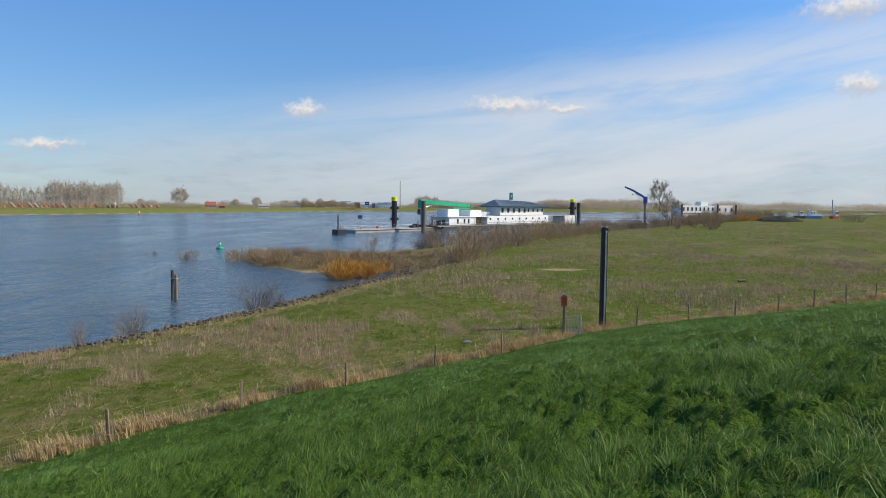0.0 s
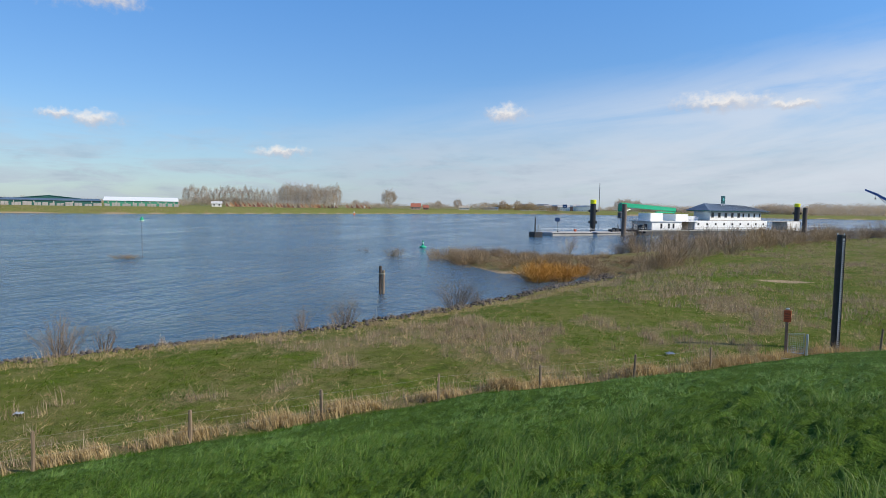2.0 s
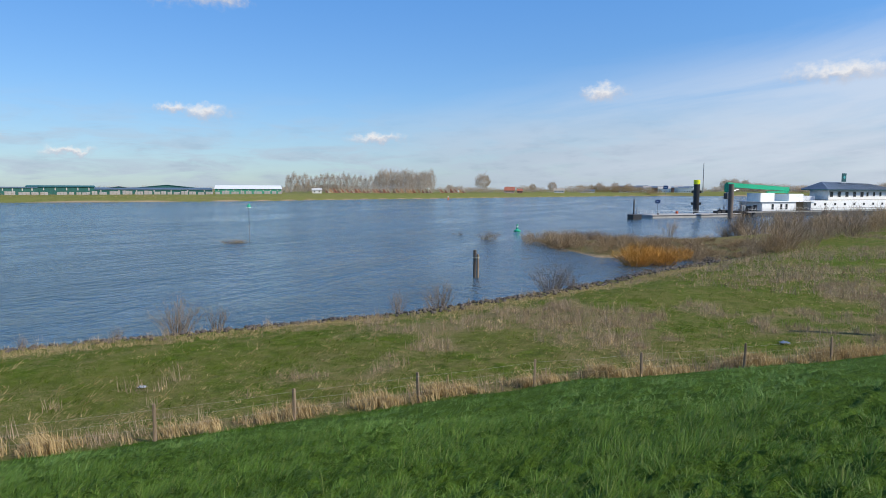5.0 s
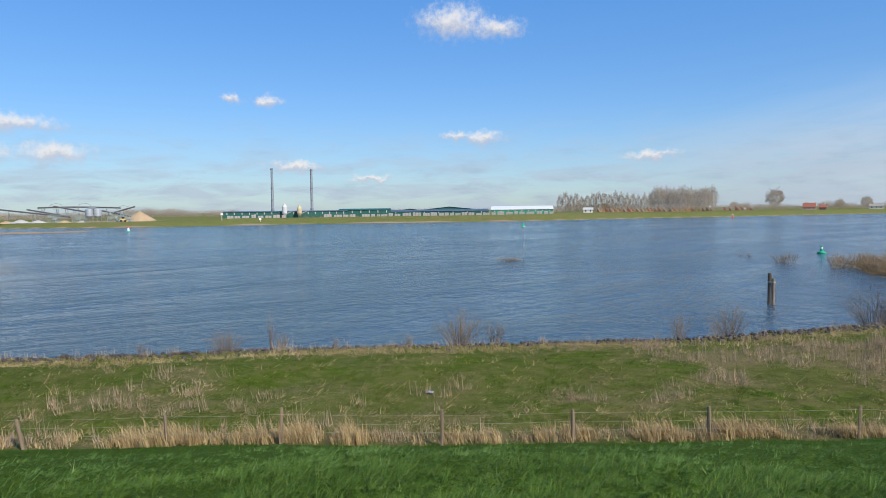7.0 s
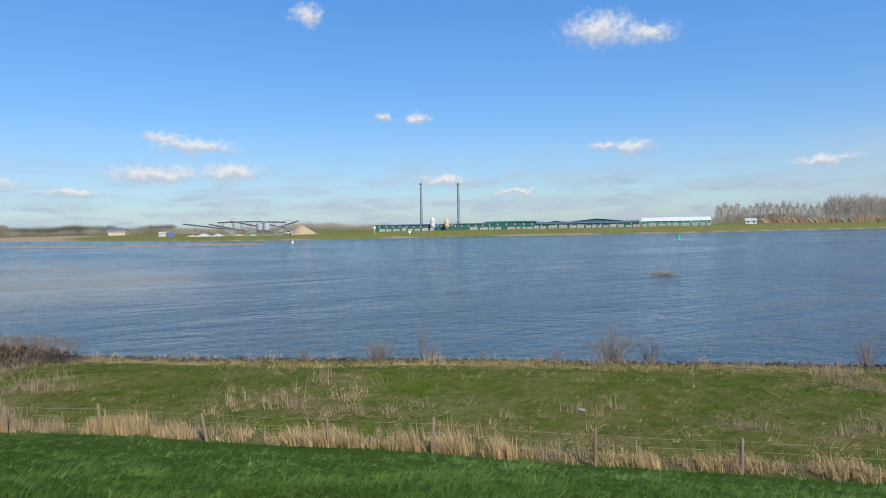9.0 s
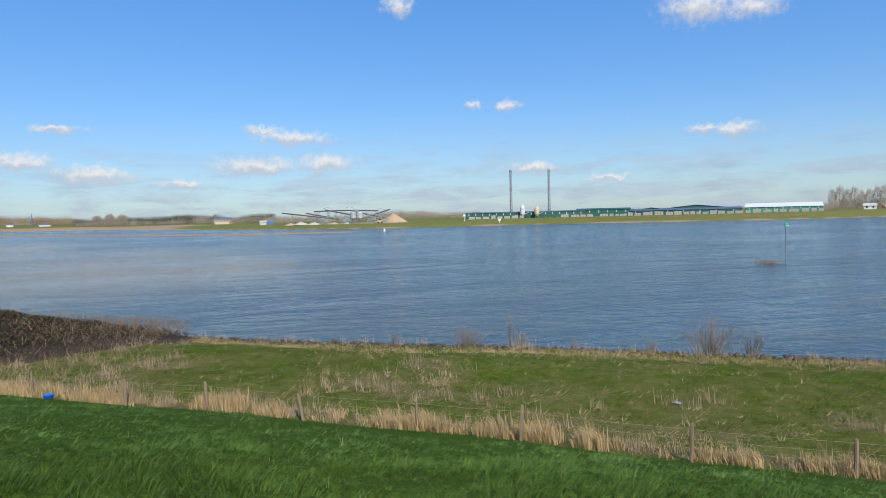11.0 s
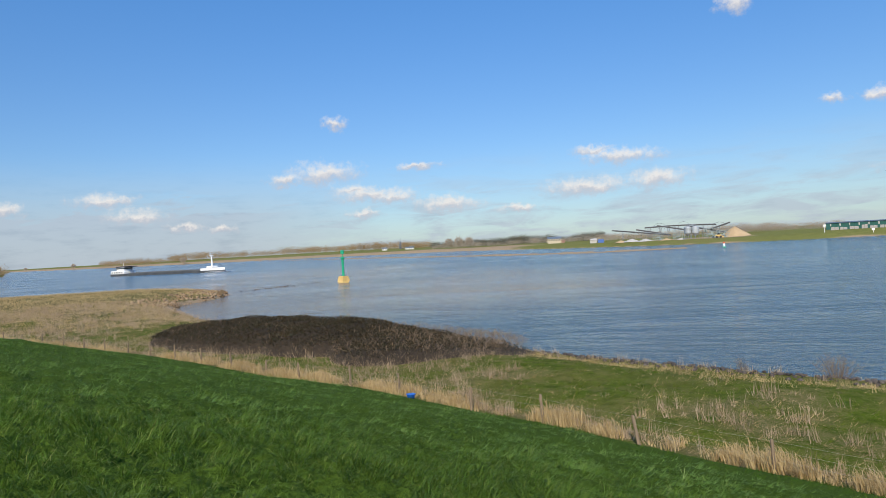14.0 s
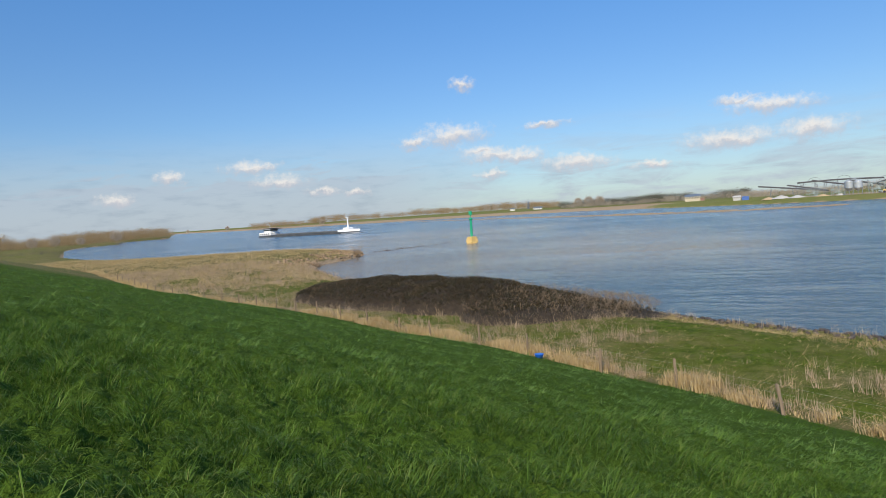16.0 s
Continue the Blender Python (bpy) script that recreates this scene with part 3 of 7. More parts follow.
# the river
m, N = material("river water")
where = N.n("ShaderNodeNewGeometry").outputs["Position"]
run = N.n("ShaderNodeMapping", {"Vector": where, "Rotation": (0, 0, radians(-38)), "Scale": (1.0, 0.85, 1.0)}).outputs[0]
w0 = N.noise(run, 0.12, 3.0, 0.6, 0.5)
w1, w2, w3 = N.noise(run, 0.42, 3.0, 0.65, 0.7), N.noise(run, 1.05, 3.0, 0.65, 0.9), N.noise(run, 2.9, 2.0, 0.65, 0.6)
slick = N.noise(N.n("ShaderNodeMapping", {"Vector": where, "Rotation": (0, 0, radians(-38)), "Scale": (1.0, 0.30, 1.0)}).outputs[0], 0.045, 6.0, 0.62, 0.8)
gust = N.noise(N.n("ShaderNodeMapping", {"Vector": where, "Rotation": (0, 0, radians(-20)), "Scale": (1.0, 0.35, 1.0)}).outputs[0], 0.02, 5.0, 0.6, 0.6)
waves = N.math("ADD", N.math("ADD", N.math("MULTIPLY", w1, 1.0), N.math("MULTIPLY", w2, 0.72)), N.math("ADD", N.math("MULTIPLY", w3, 0.20), N.math("MULTIPLY", w0, 1.1)))
waves = N.math("MULTIPLY", waves, N.math("MULTIPLY", N.ramp(slick, 0.34, 0.66, 0.40, 1.25), N.ramp(gust, 0.35, 0.65, 0.75, 1.15)))
# silt-brown water drifts along the bend to the south-west
wsep = N.n("ShaderNodeSeparateXYZ", {0: where})
u = N.math("ADD", N.math("MULTIPLY", wsep.outputs[0], -0.93), N.math("MULTIPLY", wsep.outputs[1], -0.37))
v = N.math("ADD", N.math("MULTIPLY", wsep.outputs[0], 0.37), N.math("MULTIPLY", wsep.outputs[1], -0.93))
silt = N.noise(N.n("ShaderNodeMapping", {"Vector": where, "Rotation": (0, 0, radians(-20)), "Scale": (0.35, 1.0, 1.0)}).outputs[0], 0.02, 5.0, 0.6, 0.8)
drift = N.math("ADD", v, N.math("MULTIPLY", N.math("SUBTRACT", silt, 0.5), 120.0))
plume = N.math("MULTIPLY", N.math("MULTIPLY", N.ramp(drift, -75.0, -30.0), N.ramp(drift, 85.0, 25.0)), N.math("MULTIPLY", N.ramp(u, 62.0, 110.0), N.ramp(u, 420.0, 260.0)))
wcol = N.mix(N.math("MULTIPLY", plume, N.ramp(silt, 0.3, 0.6, 0.65, 1.0)), rgb(0.050, 0.088, 0.118), rgb(0.22, 0.18, 0.125))
RIVER = finish(m, N, wcol, N.ramp(slick, 0.3, 0.7, 0.10, 0.18), 0.0, waves, 0.54, 0.5)
q = 4800.0
water = Shape().add([(-q, -q, 0), (q, -q, 0), (q, q, 0), (-q, q, 0)], [(0, 1, 2, 3)])
solid("water", water, RIVER, "wide wind-rippled blue-grey river", "river", kind="structure")

# ---- growth ----
RNG = np.random.RandomState(11)


def blades(foot, length, width, lean, heading, curl=0.0):
    """Grass blades as slim triangles; with curl each has a bend of its own."""
    n = len(foot)
    side = RNG.uniform(0, 2 * np.pi, n)
    across = np.stack([np.cos(side), np.sin(side), np.zeros(n)], 1) * (width / 2)[:, None]
    over = np.stack([np.cos(heading), np.sin(heading), np.zeros(n)], 1)
    tip = foot + over * (length * np.sin(lean))[:, None] + np.array([0, 0, 1]) * (length * np.cos(lean))[:, None]
    if not curl:
        v = np.stack([foot - across, foot + across, tip], 1).reshape(-1, 3)
        return v, np.arange(3 * n).reshape(-1, 3)
    mid = foot + over * (0.55 * length * np.sin(lean * (1 - curl)))[:, None] + np.array([0, 0, 1]) * (0.6 * length * np.cos(lean * (1 - curl)))[:, None]
    v = np.stack([foot - across, foot + across, mid - across * 0.8, mid + across * 0.8, tip], 1).reshape(-1, 3)
    k = np.arange(n)[:, None] * 5
    return v, np.concatenate([k + [0, 1, 3], k + [0, 3, 2], k + [2, 3, 4]], 0)


def scatter(n, az0, az1, r0, r1, power=1.0):
    """Places round the standing point, thinning outwards."""
    a = np.radians(RNG.uniform(az0, az1, n))
    u = RNG.uniform(0, 1, n)
    r = (r0 ** power + u * (r1 ** power - r0 ** power)) ** (1 / power)
    return -np.sin(a) * r, np.cos(a) * r


def grow(name, mat, label, category, x, y, z, length, width, lean, heading=None, curl=0.0):
    foot = np.stack([x, y, z - 0.02], 1)
    heading = RNG.uniform(0, 2 * np.pi, len(x)) if heading is None else heading
    v, f = blades(foot, length, width, lean, heading, curl)
    return solid(name, mesh_of(name, v, f), mat, label, category, kind="stuff")


def bunches(x, y, each, spread):
    """Gathers blades into bunches."""
    bx, by = np.repeat(x, each), np.repeat(y, each)
    return bx + RNG.normal(0, spread, len(bx)), by + RNG.normal(0, spread, len(by))


WIND = 0.9
# the dike's lush grass, from underfoot to the fence


def tussocks(x, y, each, spread, tall):
    """Blades that fan out of tussocks of uneven size: foot, length, lean and heading."""
    n = len(x)
    size = np.clip(RNG.lognormal(0.0, 0.38, n), 0.4, 2.2) * (0.85 + 0.45 * rough(x, y, 1.1, 11))
    size = np.clip(size, 0.3, 1.7)
    comb = WIND + 0.8 * rough(x, y, 0.5, 31) + RNG.normal(0, 0.7, n)
    k = np.repeat(np.arange(n), each)
    out, turn = np.abs(RNG.normal(0, 1, len(k))), RNG.uniform(0, 2 * np.pi, len(k))
    bx = x[k] + np.cos(turn) * out * spread * size[k] * 0.9
    by = y[k] + np.sin(turn) * out * spread * size[k] * 0.9
    length = tall * size[k] * RNG.uniform(0.55, 1.3, len(k))
    lean = np.clip(0.85 + 0.30 * out + RNG.normal(0, 0.22, len(k)), 0.15, 1.5)
    ex, ey = np.cos(turn) * out + 0.9 * np.cos(comb[k]), np.sin(turn) * out + 0.9 * np.sin(comb[k])
    return bx, by, length, lean, np.arctan2(ey, ex)


def lush(name, label, count, r0, r1, power, each, spread, tall, thin, thick, gaps, curl=0.0, toe=False):
    """A band of dike grass: tussocks with bare dips between them, none over the fence line."""
    x, y = scatter(count, -50, 158, r0, r1, power)
    df = along(FOOT, np.stack([x, y], 1))
    df = df[0] * df[1]
    foot_strip = 2.7 + 0.8 * rough(x, y, 1.4, 33)
    keep = (df > 0.25) & (df < 23) & ((df < foot_strip) == toe)
    keep &= rough(x, y, 0.13, 30) + 0.5 * rough(x, y, 0.45, 32) > gaps + 0.35 * rise(x, 0.5, 3.0) * (r1 < 14)
    x, y, length, lean, heading = tussocks(x[keep], y[keep], each, spread, tall)
    n = len(x)
    grow(name, TOE_SHADED if toe else SLOPE if r1 > 50 else LUSH, label, "grass", x, y, ground_at(x, y), length, RNG.uniform(thin, thick, n), lean, heading, curl)


lush("lush_grass", "long lush tufted green grass on the dike slope", 16500, 1.9, 13.0, 1.0, 20, 0.080, 0.20, 0.0045, 0.0095, -0.50, 0.35)
lush("under_grass", "short dense green grass between the tufts", 24000, 1.9, 15.0, 1.0, 13, 0.13, 0.10, 0.006, 0.012, -0.95)
lush("slope_grass", "lush green grass lower on the dike slope", 52000, 11.5, 95.0, 0.45, 12, 0.10, 0.16, 0.011, 0.024, -0.9)
# the foot strip's shade is put into its darker blade colour
lush("foot_grass", "short dark green grass along the foot of the dike", 60000, 12.0, 95.0, 0.5, 12, 0.10, 0.11, 0.010, 0.022, -1.3, 0.0, True)
# short green grass of the foreland
FOOT_RUN = np.r_[0, np.cumsum(np.linalg.norm(np.diff(FOOT, axis=0), axis=1))]


def foot_point(s):
    """The place at s metres along the fence line."""
    return np.stack([np.interp(s, FOOT_RUN, FOOT[:, 0]), np.interp(s, FOOT_RUN, FOOT[:, 1])], -1)


def foreland(n, wide):
    """Places between the fence and the water, thickest by the fence."""
    s, u = RNG.uniform(535, 745, n), RNG.uniform(0, 1, n) ** 1.3
    p0, p1 = foot_point(s), foot_point(s + 0.5)
    run = (p1 - p0) / np.linalg.norm(p1 - p0, axis=1)[:, None]
    off = -0.3 - u * wide
    return p0[:, 0] + run[:, 1] * off, p0[:, 1] - run[:, 0] * off


x, y = foreland(75000, 42.0)
z, dike, dry, sand, far_land, df, ds = lie(x, y)
keep = (df < 0.3) & (ds > 1.4) & (sand < 0.35) & (dry < RNG.uniform(0.1, 0.95, len(x)))
x, y, length, lean, heading = tussocks(x[keep], y[keep], 7, 0.11, 0.17)
n = len(x)
grow("meadow_grass", MEADOW, "short grazed yellow-green foreland grass", "grass", x, y, ground_at(x, y), length, RNG.uniform(0.014, 0.036, n), lean, heading)
# flattened straw lies in patches, and tall tufts of dead herbs stand in them
x, y = foreland(72000, 52.0)
z, dike, dry, sand, far_land, df, ds = lie(x, y)
keep = (df < -0.4) & (ds > 0.8) & (0.25 + 0.62 * dry + 0.20 * rough(x, y, 0.6, 27) > RNG.uniform(0.0, 1.0, len(x)))
tx, ty, tdry = x[keep], y[keep], dry[keep]
x, y, length, lean, heading = tussocks(tx, ty, 9, 0.13, 0.30)
n = len(x)
grow("dead_herbs", STRAW, "flattened pale straw tussocks on the foreland", "dry grass", x, y, ground_at(x, y), length * 0.8, RNG.uniform(0.014, 0.030, n), np.clip(lean * 1.15, 0.2, 1.5), heading)
tall_ones = (tdry + 0.35 * rough(tx, ty, 0.55, 34) > RNG.uniform(0.45, 1.25, len(tx))) & (RNG.uniform(0, 1, len(tx)) < 0.9)
tx, ty = tx[tall_ones], ty[tall_ones]
tuft = np.repeat(RNG.lognormal(0.0, 0.32, len(tx)), 15)
x, y = bunches(tx, ty, 15, 0.14)
n = len(x)
grow("dead_stalks", STALK, "standing tufts of brown dead herbs among the grass", "dead stalks", x, y, ground_at(x, y), np.clip(0.50 * tuft, 0.2, 1.05) * RNG.uniform(0.5, 1.15, n), RNG.uniform(0.010, 0.024, n), np.abs(RNG.normal(0.25, 0.22, n)), RNG.normal(-2.3, 1.2, n))
# coarser tussocks further out over the meadow
x, y = scatter(34000, -46, 12, 50, 330, 0.6)
z, dike, dry, sand, far_land, df, ds = lie(x, y)
keep = (df < -1) & (ds > 4) & (far_land < 0.5) & (rough(x, y, 9.0, 25) + 0.6 * rough(x, y, 2.5, 26) > RNG.uniform(-0.55, 1.25, len(x))) & (dry > -0.5) & (np.hypot((x - 25.5) / 9, (y - 68.5) / 4.5) > 1.0)
x, y = bunches(x[keep], y[keep], 7, 0.35)
z = ground_at(x, y)
n = len(x)
grow("meadow_stalks", STALK, "thin brown dead stalks over the wide meadow", "dead stalks", x, y, z, RNG.uniform(0.2, 0.65, n), RNG.uniform(0.03, 0.07, n), RNG.uniform(0.05, 0.9, n))
# long straw left standing under the fence
s = RNG.uniform(520, 740, 21000)
clump = rough(s, s * 0, 0.55, 14) + 0.7 * rough(s, s * 0 + 9, 2.2, 35)
held = RNG.uniform(0, 1, len(s)) < np.clip(0.42 + 0.75 * clump, 0.02, 1) * np.where(s > 684, 0.45, 1.0)
s, clump = s[held], clump[held]
p0, p1 = foot_point(s), foot_point(s + 0.5)
run = (p1 - p0) / np.linalg.norm(p1 - p0, axis=1)[:, None]
off = RNG.normal(-0.45, 0.36, len(s)) + 0.18 * rough(s, s * 0, 1.1, 36)
x, y = p0[:, 0] + run[:, 1] * off, p0[:, 1] - run[:, 0] * off
tuft = np.repeat(np.clip(0.9 + 0.45 * clump, 0.35, 1.5) * RNG.lognormal(0, 0.25, len(s)), 11)
bend = np.repeat(RNG.normal(-2.3, 0.6, len(s)), 11)
x, y = bunches(x, y, 11, 0.09)
n = len(x)
grow("fence_straw", STRAW, "tall pale dry straw under the wire fence", "dry grass", x, y, ground_at(x, y), np.clip(0.41 * tuft, 0.12, 0.80) * RNG.uniform(0.6, 1.2, n), RNG.uniform(0.012, 0.028, n), np.clip(RNG.normal(0.65, 0.35, n), 0.0, 1.4), bend + RNG.normal(0, 0.45, n), 0.6)
# rank growth at the water's edge and on the groyne
SHORE_RUN = np.r_[0, np.cumsum(np.linalg.norm(np.diff(SHORE, axis=0), axis=1))]


def shore_point(s, off=0.0):
    p = np.stack([np.interp(s, SHORE_RUN, SHORE[:, 0]), np.interp(s, SHORE_RUN, SHORE[:, 1])], -1)
    q = np.stack([np.interp(s + 1.0, SHORE_RUN, SHORE[:, 0]), np.interp(s + 1.0, SHORE_RUN, SHORE[:, 1])], -1)
    d = (q - p) / np.linalg.norm(q - p, axis=-1)[..., None]
    return np.stack([p[..., 0] + d[..., 1] * off, p[..., 1] - d[..., 0] * off], -1)


i1 = SHORE_RUN[31]
s = RNG.uniform(SHORE_RUN[18], i1, 2700)
p = shore_point(s, RNG.normal(4.4, 0.9, len(s)))
x, y = bunches(p[:, 0], p[:, 1], 8, 0.14)
z = ground_at(x, y)
n = len(x)
grow("bank_straw", STRAW, "dry grass along the stony bank's edge", "dry grass", x, y, z, RNG.uniform(0.10, 0.38, n), RNG.uniform(0.012, 0.026, n), RNG.uniform(0.2, 1.3, n))
x, y = RNG.uniform(-152, -60, 34000), RNG.uniform(-190, -38, 34000)
z, dike, dry, sand, far_land, df, ds = lie(x, y)
keep = (df < -1) & (ds > 2) & (dry + 0.25 * rough(x, y, 5.0, 28) > RNG.uniform(0.25, 1.0, len(x)))
x, y = bunches(x[keep], y[keep], 6, 0.3)
z = ground_at(x, y)
n = len(x)
grow("groyne_straw", STRAW, "tan dry grass covering the old groyne", "dry grass", x, y, z, RNG.uniform(0.2, 0.7, n), RNG.uniform(0.03, 0.06, n), RNG.uniform(0.2, 1.3, n))


def twigs(shape, base, height, spread, stems, forks, rnd, thick=0.02, droop=0.0, sides=3):
    """A bare shrub: stems from one root that fork twice."""
    for _ in range(stems):
        a, out = rnd.uniform(0, 2 * math.pi), spread * math.sqrt(rnd.uniform(0.02, 1))
        top = Vector((base[0] + math.cos(a) * out, base[1] + math.sin(a) * out, base[2] + height * rnd.uniform(0.6, 1.0) * (1 - 0.35 * out / max(spread, 0.01))))
        root = Vector((base[0] + math.cos(a) * out * 0.12, base[1] + math.sin(a) * out * 0.12, base[2] - 0.1))
        bend = Vector((rnd.uniform(-1, 1), rnd.uniform(-1, 1), 0)) * spread * 0.12
        mid = root.lerp(top, 0.5) + bend + Vector((0, 0, height * 0.08))
        shape.tube([root, mid, top], [thick, thick * 0.65, thick * 0.2], sides, False)
        for _ in range(forks):
            k = rnd.uniform(0.25, 0.9)
            start = root.lerp(mid, k * 2) if k < 0.5 else mid.lerp(top, k * 2 - 1)
            b = rnd.uniform(0, 2 * math.pi)
            reach = height * rnd.uniform(0.12, 0.32)
            end = start + Vector((math.cos(b) * reach * 0.7, math.sin(b) * reach * 0.7, reach * rnd.uniform(0.35, 1.0) - droop * reach))
            shape.tube([start, start.lerp(end, 0.55) + Vector((0, 0, reach * 0.06)), end], [thick * 0.45, thick * 0.3, thick * 0.12], sides, False)
    return shape


def shrub_mesh(name, seed, height, spread, stems, forks, thick, mat):
    me = twigs(Shape(), (0, 0, 0), height, spread, stems, forks, random.Random(seed), thick).mesh(name)
    me.materials.append(mat)
    return me


SHRUBS = {}


def shrub(kind, seed, place, scale, label, group, turn=0.0, name="shrub"):
    """One shrub, out of a few grown forms."""
    forms = {"grey": (1.0, 0.75, 26, 8, 0.0065, TWIG), "broom": (1.0, 0.66, 80, 3, 0.0046, TWIG_DARK), "orange": (1.0, 1.05, 90, 5, 0.010, TWIG_ORANGE), "dark": (1.0, 0.9, 26, 8, 0.0075, TWIG_DARK),
             "reed": (1.0, 1.1, 90, 1, 0.008, REED), "thin": (1.0, 0.45, 26, 3, 0.0075, TWIG_DARK)}
    key = (kind, seed % 3)
    if key not in SHRUBS:
        SHRUBS[key] = shrub_mesh(name, ord(kind[0]) + seed % 3, *forms[kind])
    ob = new(name, SHRUBS[key])
    ob.matrix_basis = pose(*place, 0, 0, turn) @ Matrix.Diagonal((*scale, 1))
    return tagged(ob, label, "shrub", group)


def joined_shrubs(name, kind, spots, label):
    """Many shrubs of one form in one mesh."""
    vs, fs, k = [], [], 0
    for _, seed, place, scale, turn in spots:
        made = shrub(kind, seed, place, scale, label, "", turn)
        me, m4 = made.data, np.array(made.matrix_basis)
        co = np.empty(len(me.vertices) * 3, np.float32)
        me.vertices.foreach_get("co", co)
        vs.append(co.reshape(-1, 3) @ m4[:3, :3].T + m4[:3, 3])
        ix = np.empty(len(me.loops), np.int32)
        me.loops.foreach_get("vertex_index", ix)
        fs.append(ix.reshape(-1, 4) + k)
        k += len(me.vertices)
        mat = me.materials[0]
        bpy.data.objects.remove(made)
    if vs:
        solid(name, mesh_of(name, np.concatenate(vs), np.concatenate(fs)), mat, label, "shrubs", kind="stuff")


def brushwood(name, spots, each, mat, label, thick=0.012):
    """Leafless scrub: fine twigs that fan up and out of each crown. spots: x, y, foot height, reach, height."""
    spots = np.array(spots, float)
    k = np.repeat(np.arange(len(spots)), each)
    n = len(k)
    turn, out = RNG.uniform(0, 2 * np.pi, n), np.sqrt(RNG.uniform(0, 1, n))
    x, y, z, reach, high = spots[k].T
    up = RNG.uniform(0.0, 0.72, n) * (1 - 0.45 * out ** 2)
    foot = np.stack([x + np.cos(turn) * out * reach * (0.3 + 0.7 * up), y + np.sin(turn) * out * reach * (0.3 + 0.7 * up), z + high * up], 1)
    length = high * RNG.uniform(0.18, 0.42, n)
    v, f = blades(foot, length, thick * high * RNG.uniform(0.5, 1.3, n), np.clip(0.15 + 0.75 * out + RNG.normal(0, 0.25, n), 0, 1.5), turn + RNG.normal(0, 0.5, n))
    return solid(name, mesh_of(name, v, f), mat, label, "shrubs", kind="stuff")


def along_shore(az, off):
    """Where the line of sight to the left of north by az meets our bank, moved off metres inland."""
    d, best = way(az), None
    for k in range(len(SHORE) - 1):
        a, ab = SHORE[k], SHORE[k + 1] - SHORE[k]
        det = -d.x * ab[1] + ab[0] * d.y
        if abs(det) < 1e-9:
            continue
        r = (-a[0] * ab[1] + ab[0] * a[1]) / det
        q = (d.x * a[1] - d.y * a[0]) / det
        if r > 0 and 0 <= q <= 1 and (best is None or r < best[0]):
            best = (r, SHORE_RUN[k] + q * np.linalg.norm(ab))
    return shore_point(best[1], off)


rnd = random.Random(5)
for az, off, kind, high, wide in [(49.0, 0.3, "broom", 2.6, 2.6), (46.0, 0.3, "thin", 2.0, 2.0), (30.3, 0.2, "thin", 2.3, 2.0), (26.6, 0.2, "broom", 2.5, 2.2), (16.8, 0.2, "broom", 3.0, 3.4),
                                  (69.2, 0.3, "broom", 1.9, 1.9), (65.3, 0.9, "thin", 2.5, 0.55), (64.6, 0.4, "thin", 1.5, 1.2), (14.9, 0.0, "thin", 1.8, 1.6), (60.0, 0.6, "thin", 1.0, 1.0), (53.5, 0.8, "thin", 0.9, 1.0), (75.5, 0.5, "thin", 1.1, 1.0)]:
    p = along_shore(az, off)
    shrub(kind, rnd.randint(0, 2), (p[0], p[1], max(ground_z(*p), -0.3)), (wide * 1.1, wide * 1.1, high * 1.2), "leafless twiggy shrub at the river's edge", "shrubs at the water", rnd.uniform(0, 360))
# flooded shrubs and reed round the sunken spit
for x, y, kind, high, wide in [(-42.7, 101.8, "reed", 2.3, 1.7), (-41.5, 102.4, "grey", 2.6, 1.9), (-51.0, 109.5, "thin", 1.2, 1.7), (-53.0, 110.5, "thin", 1.0, 1.3), (-75.0, 75.7, "reed", 1.4, 2.3), (-74.0, 76.4, "reed", 1.1, 1.6),
                               (-12.6, 75.0, "orange", 3.3, 3.4), (-9.8, 77.2, "orange", 2.6, 2.8), (-11.6, 79.4, "orange", 2.2, 2.4), (-15.8, 125.5, "grey", 4.6, 3.4), (-129.5, -72.0, "grey", 3.6, 2.6), (-128.4, -71.6, "reed", 2.2, 1.8)]:
    shrub(kind, rnd.randint(0, 2), (x, y, max(ground_z(x, y), -0.3)), (wide, wide, high),
          "dense orange-brown willow shrub beside the inlet" if kind == "orange" else "leafless brown shrub standing in the flood water", "flooded shrubs", rnd.uniform(0, 360))
for _ in range(64):
    k = rnd.uniform(0, 1)
    x, y = -34 + 27 * k + rnd.uniform(-2, 2), 100 - 13 * k + rnd.uniform(-4.5, 8.5)
    shrub(rnd.choice(["grey", "grey", "reed", "reed", "dark"]), rnd.randint(0, 2), (x, y, max(ground_z(x, y), -0.25)), (rnd.uniform(1.4, 2.3),) * 2 + (rnd.uniform(1.3, 2.6),), "brown leafless scrub on the sunken spit", "scrub on the spit", rnd.uniform(0, 360))
# thicket along the mooring
list_far = []
for _ in range(185):
    k = rnd.uniform(0, 1) ** 1.25
    s = SHORE_RUN[41] + k * (SHORE_RUN[48] - SHORE_RUN[41])
    p = shore_point(s, rnd.uniform(0.5, 9.0 + 10 * k))
    g = 1.0 + 0.7 * k
    kind, wide, tall_ = rnd.choice(["grey", "grey", "dark", "broom", "broom", "reed"]), rnd.uniform(1.8, 3.8) * g, rnd.choice([2.2, 3.0, 3.6, 4.6, 6.4]) * rnd.uniform(0.8, 1.2) * g
    spot = (kind, rnd.randint(0, 2), (p[0], p[1], ground_z(*p)), (wide, wide, tall_), rnd.uniform(0, 360))
    if len(list_far) % 3 == 0 and k < 0.5:
        shrub(*spot[:4], "bare grey-brown shrub in the thicket by the mooring", "thicket by the mooring", spot[4])
    list_far.append(spot)
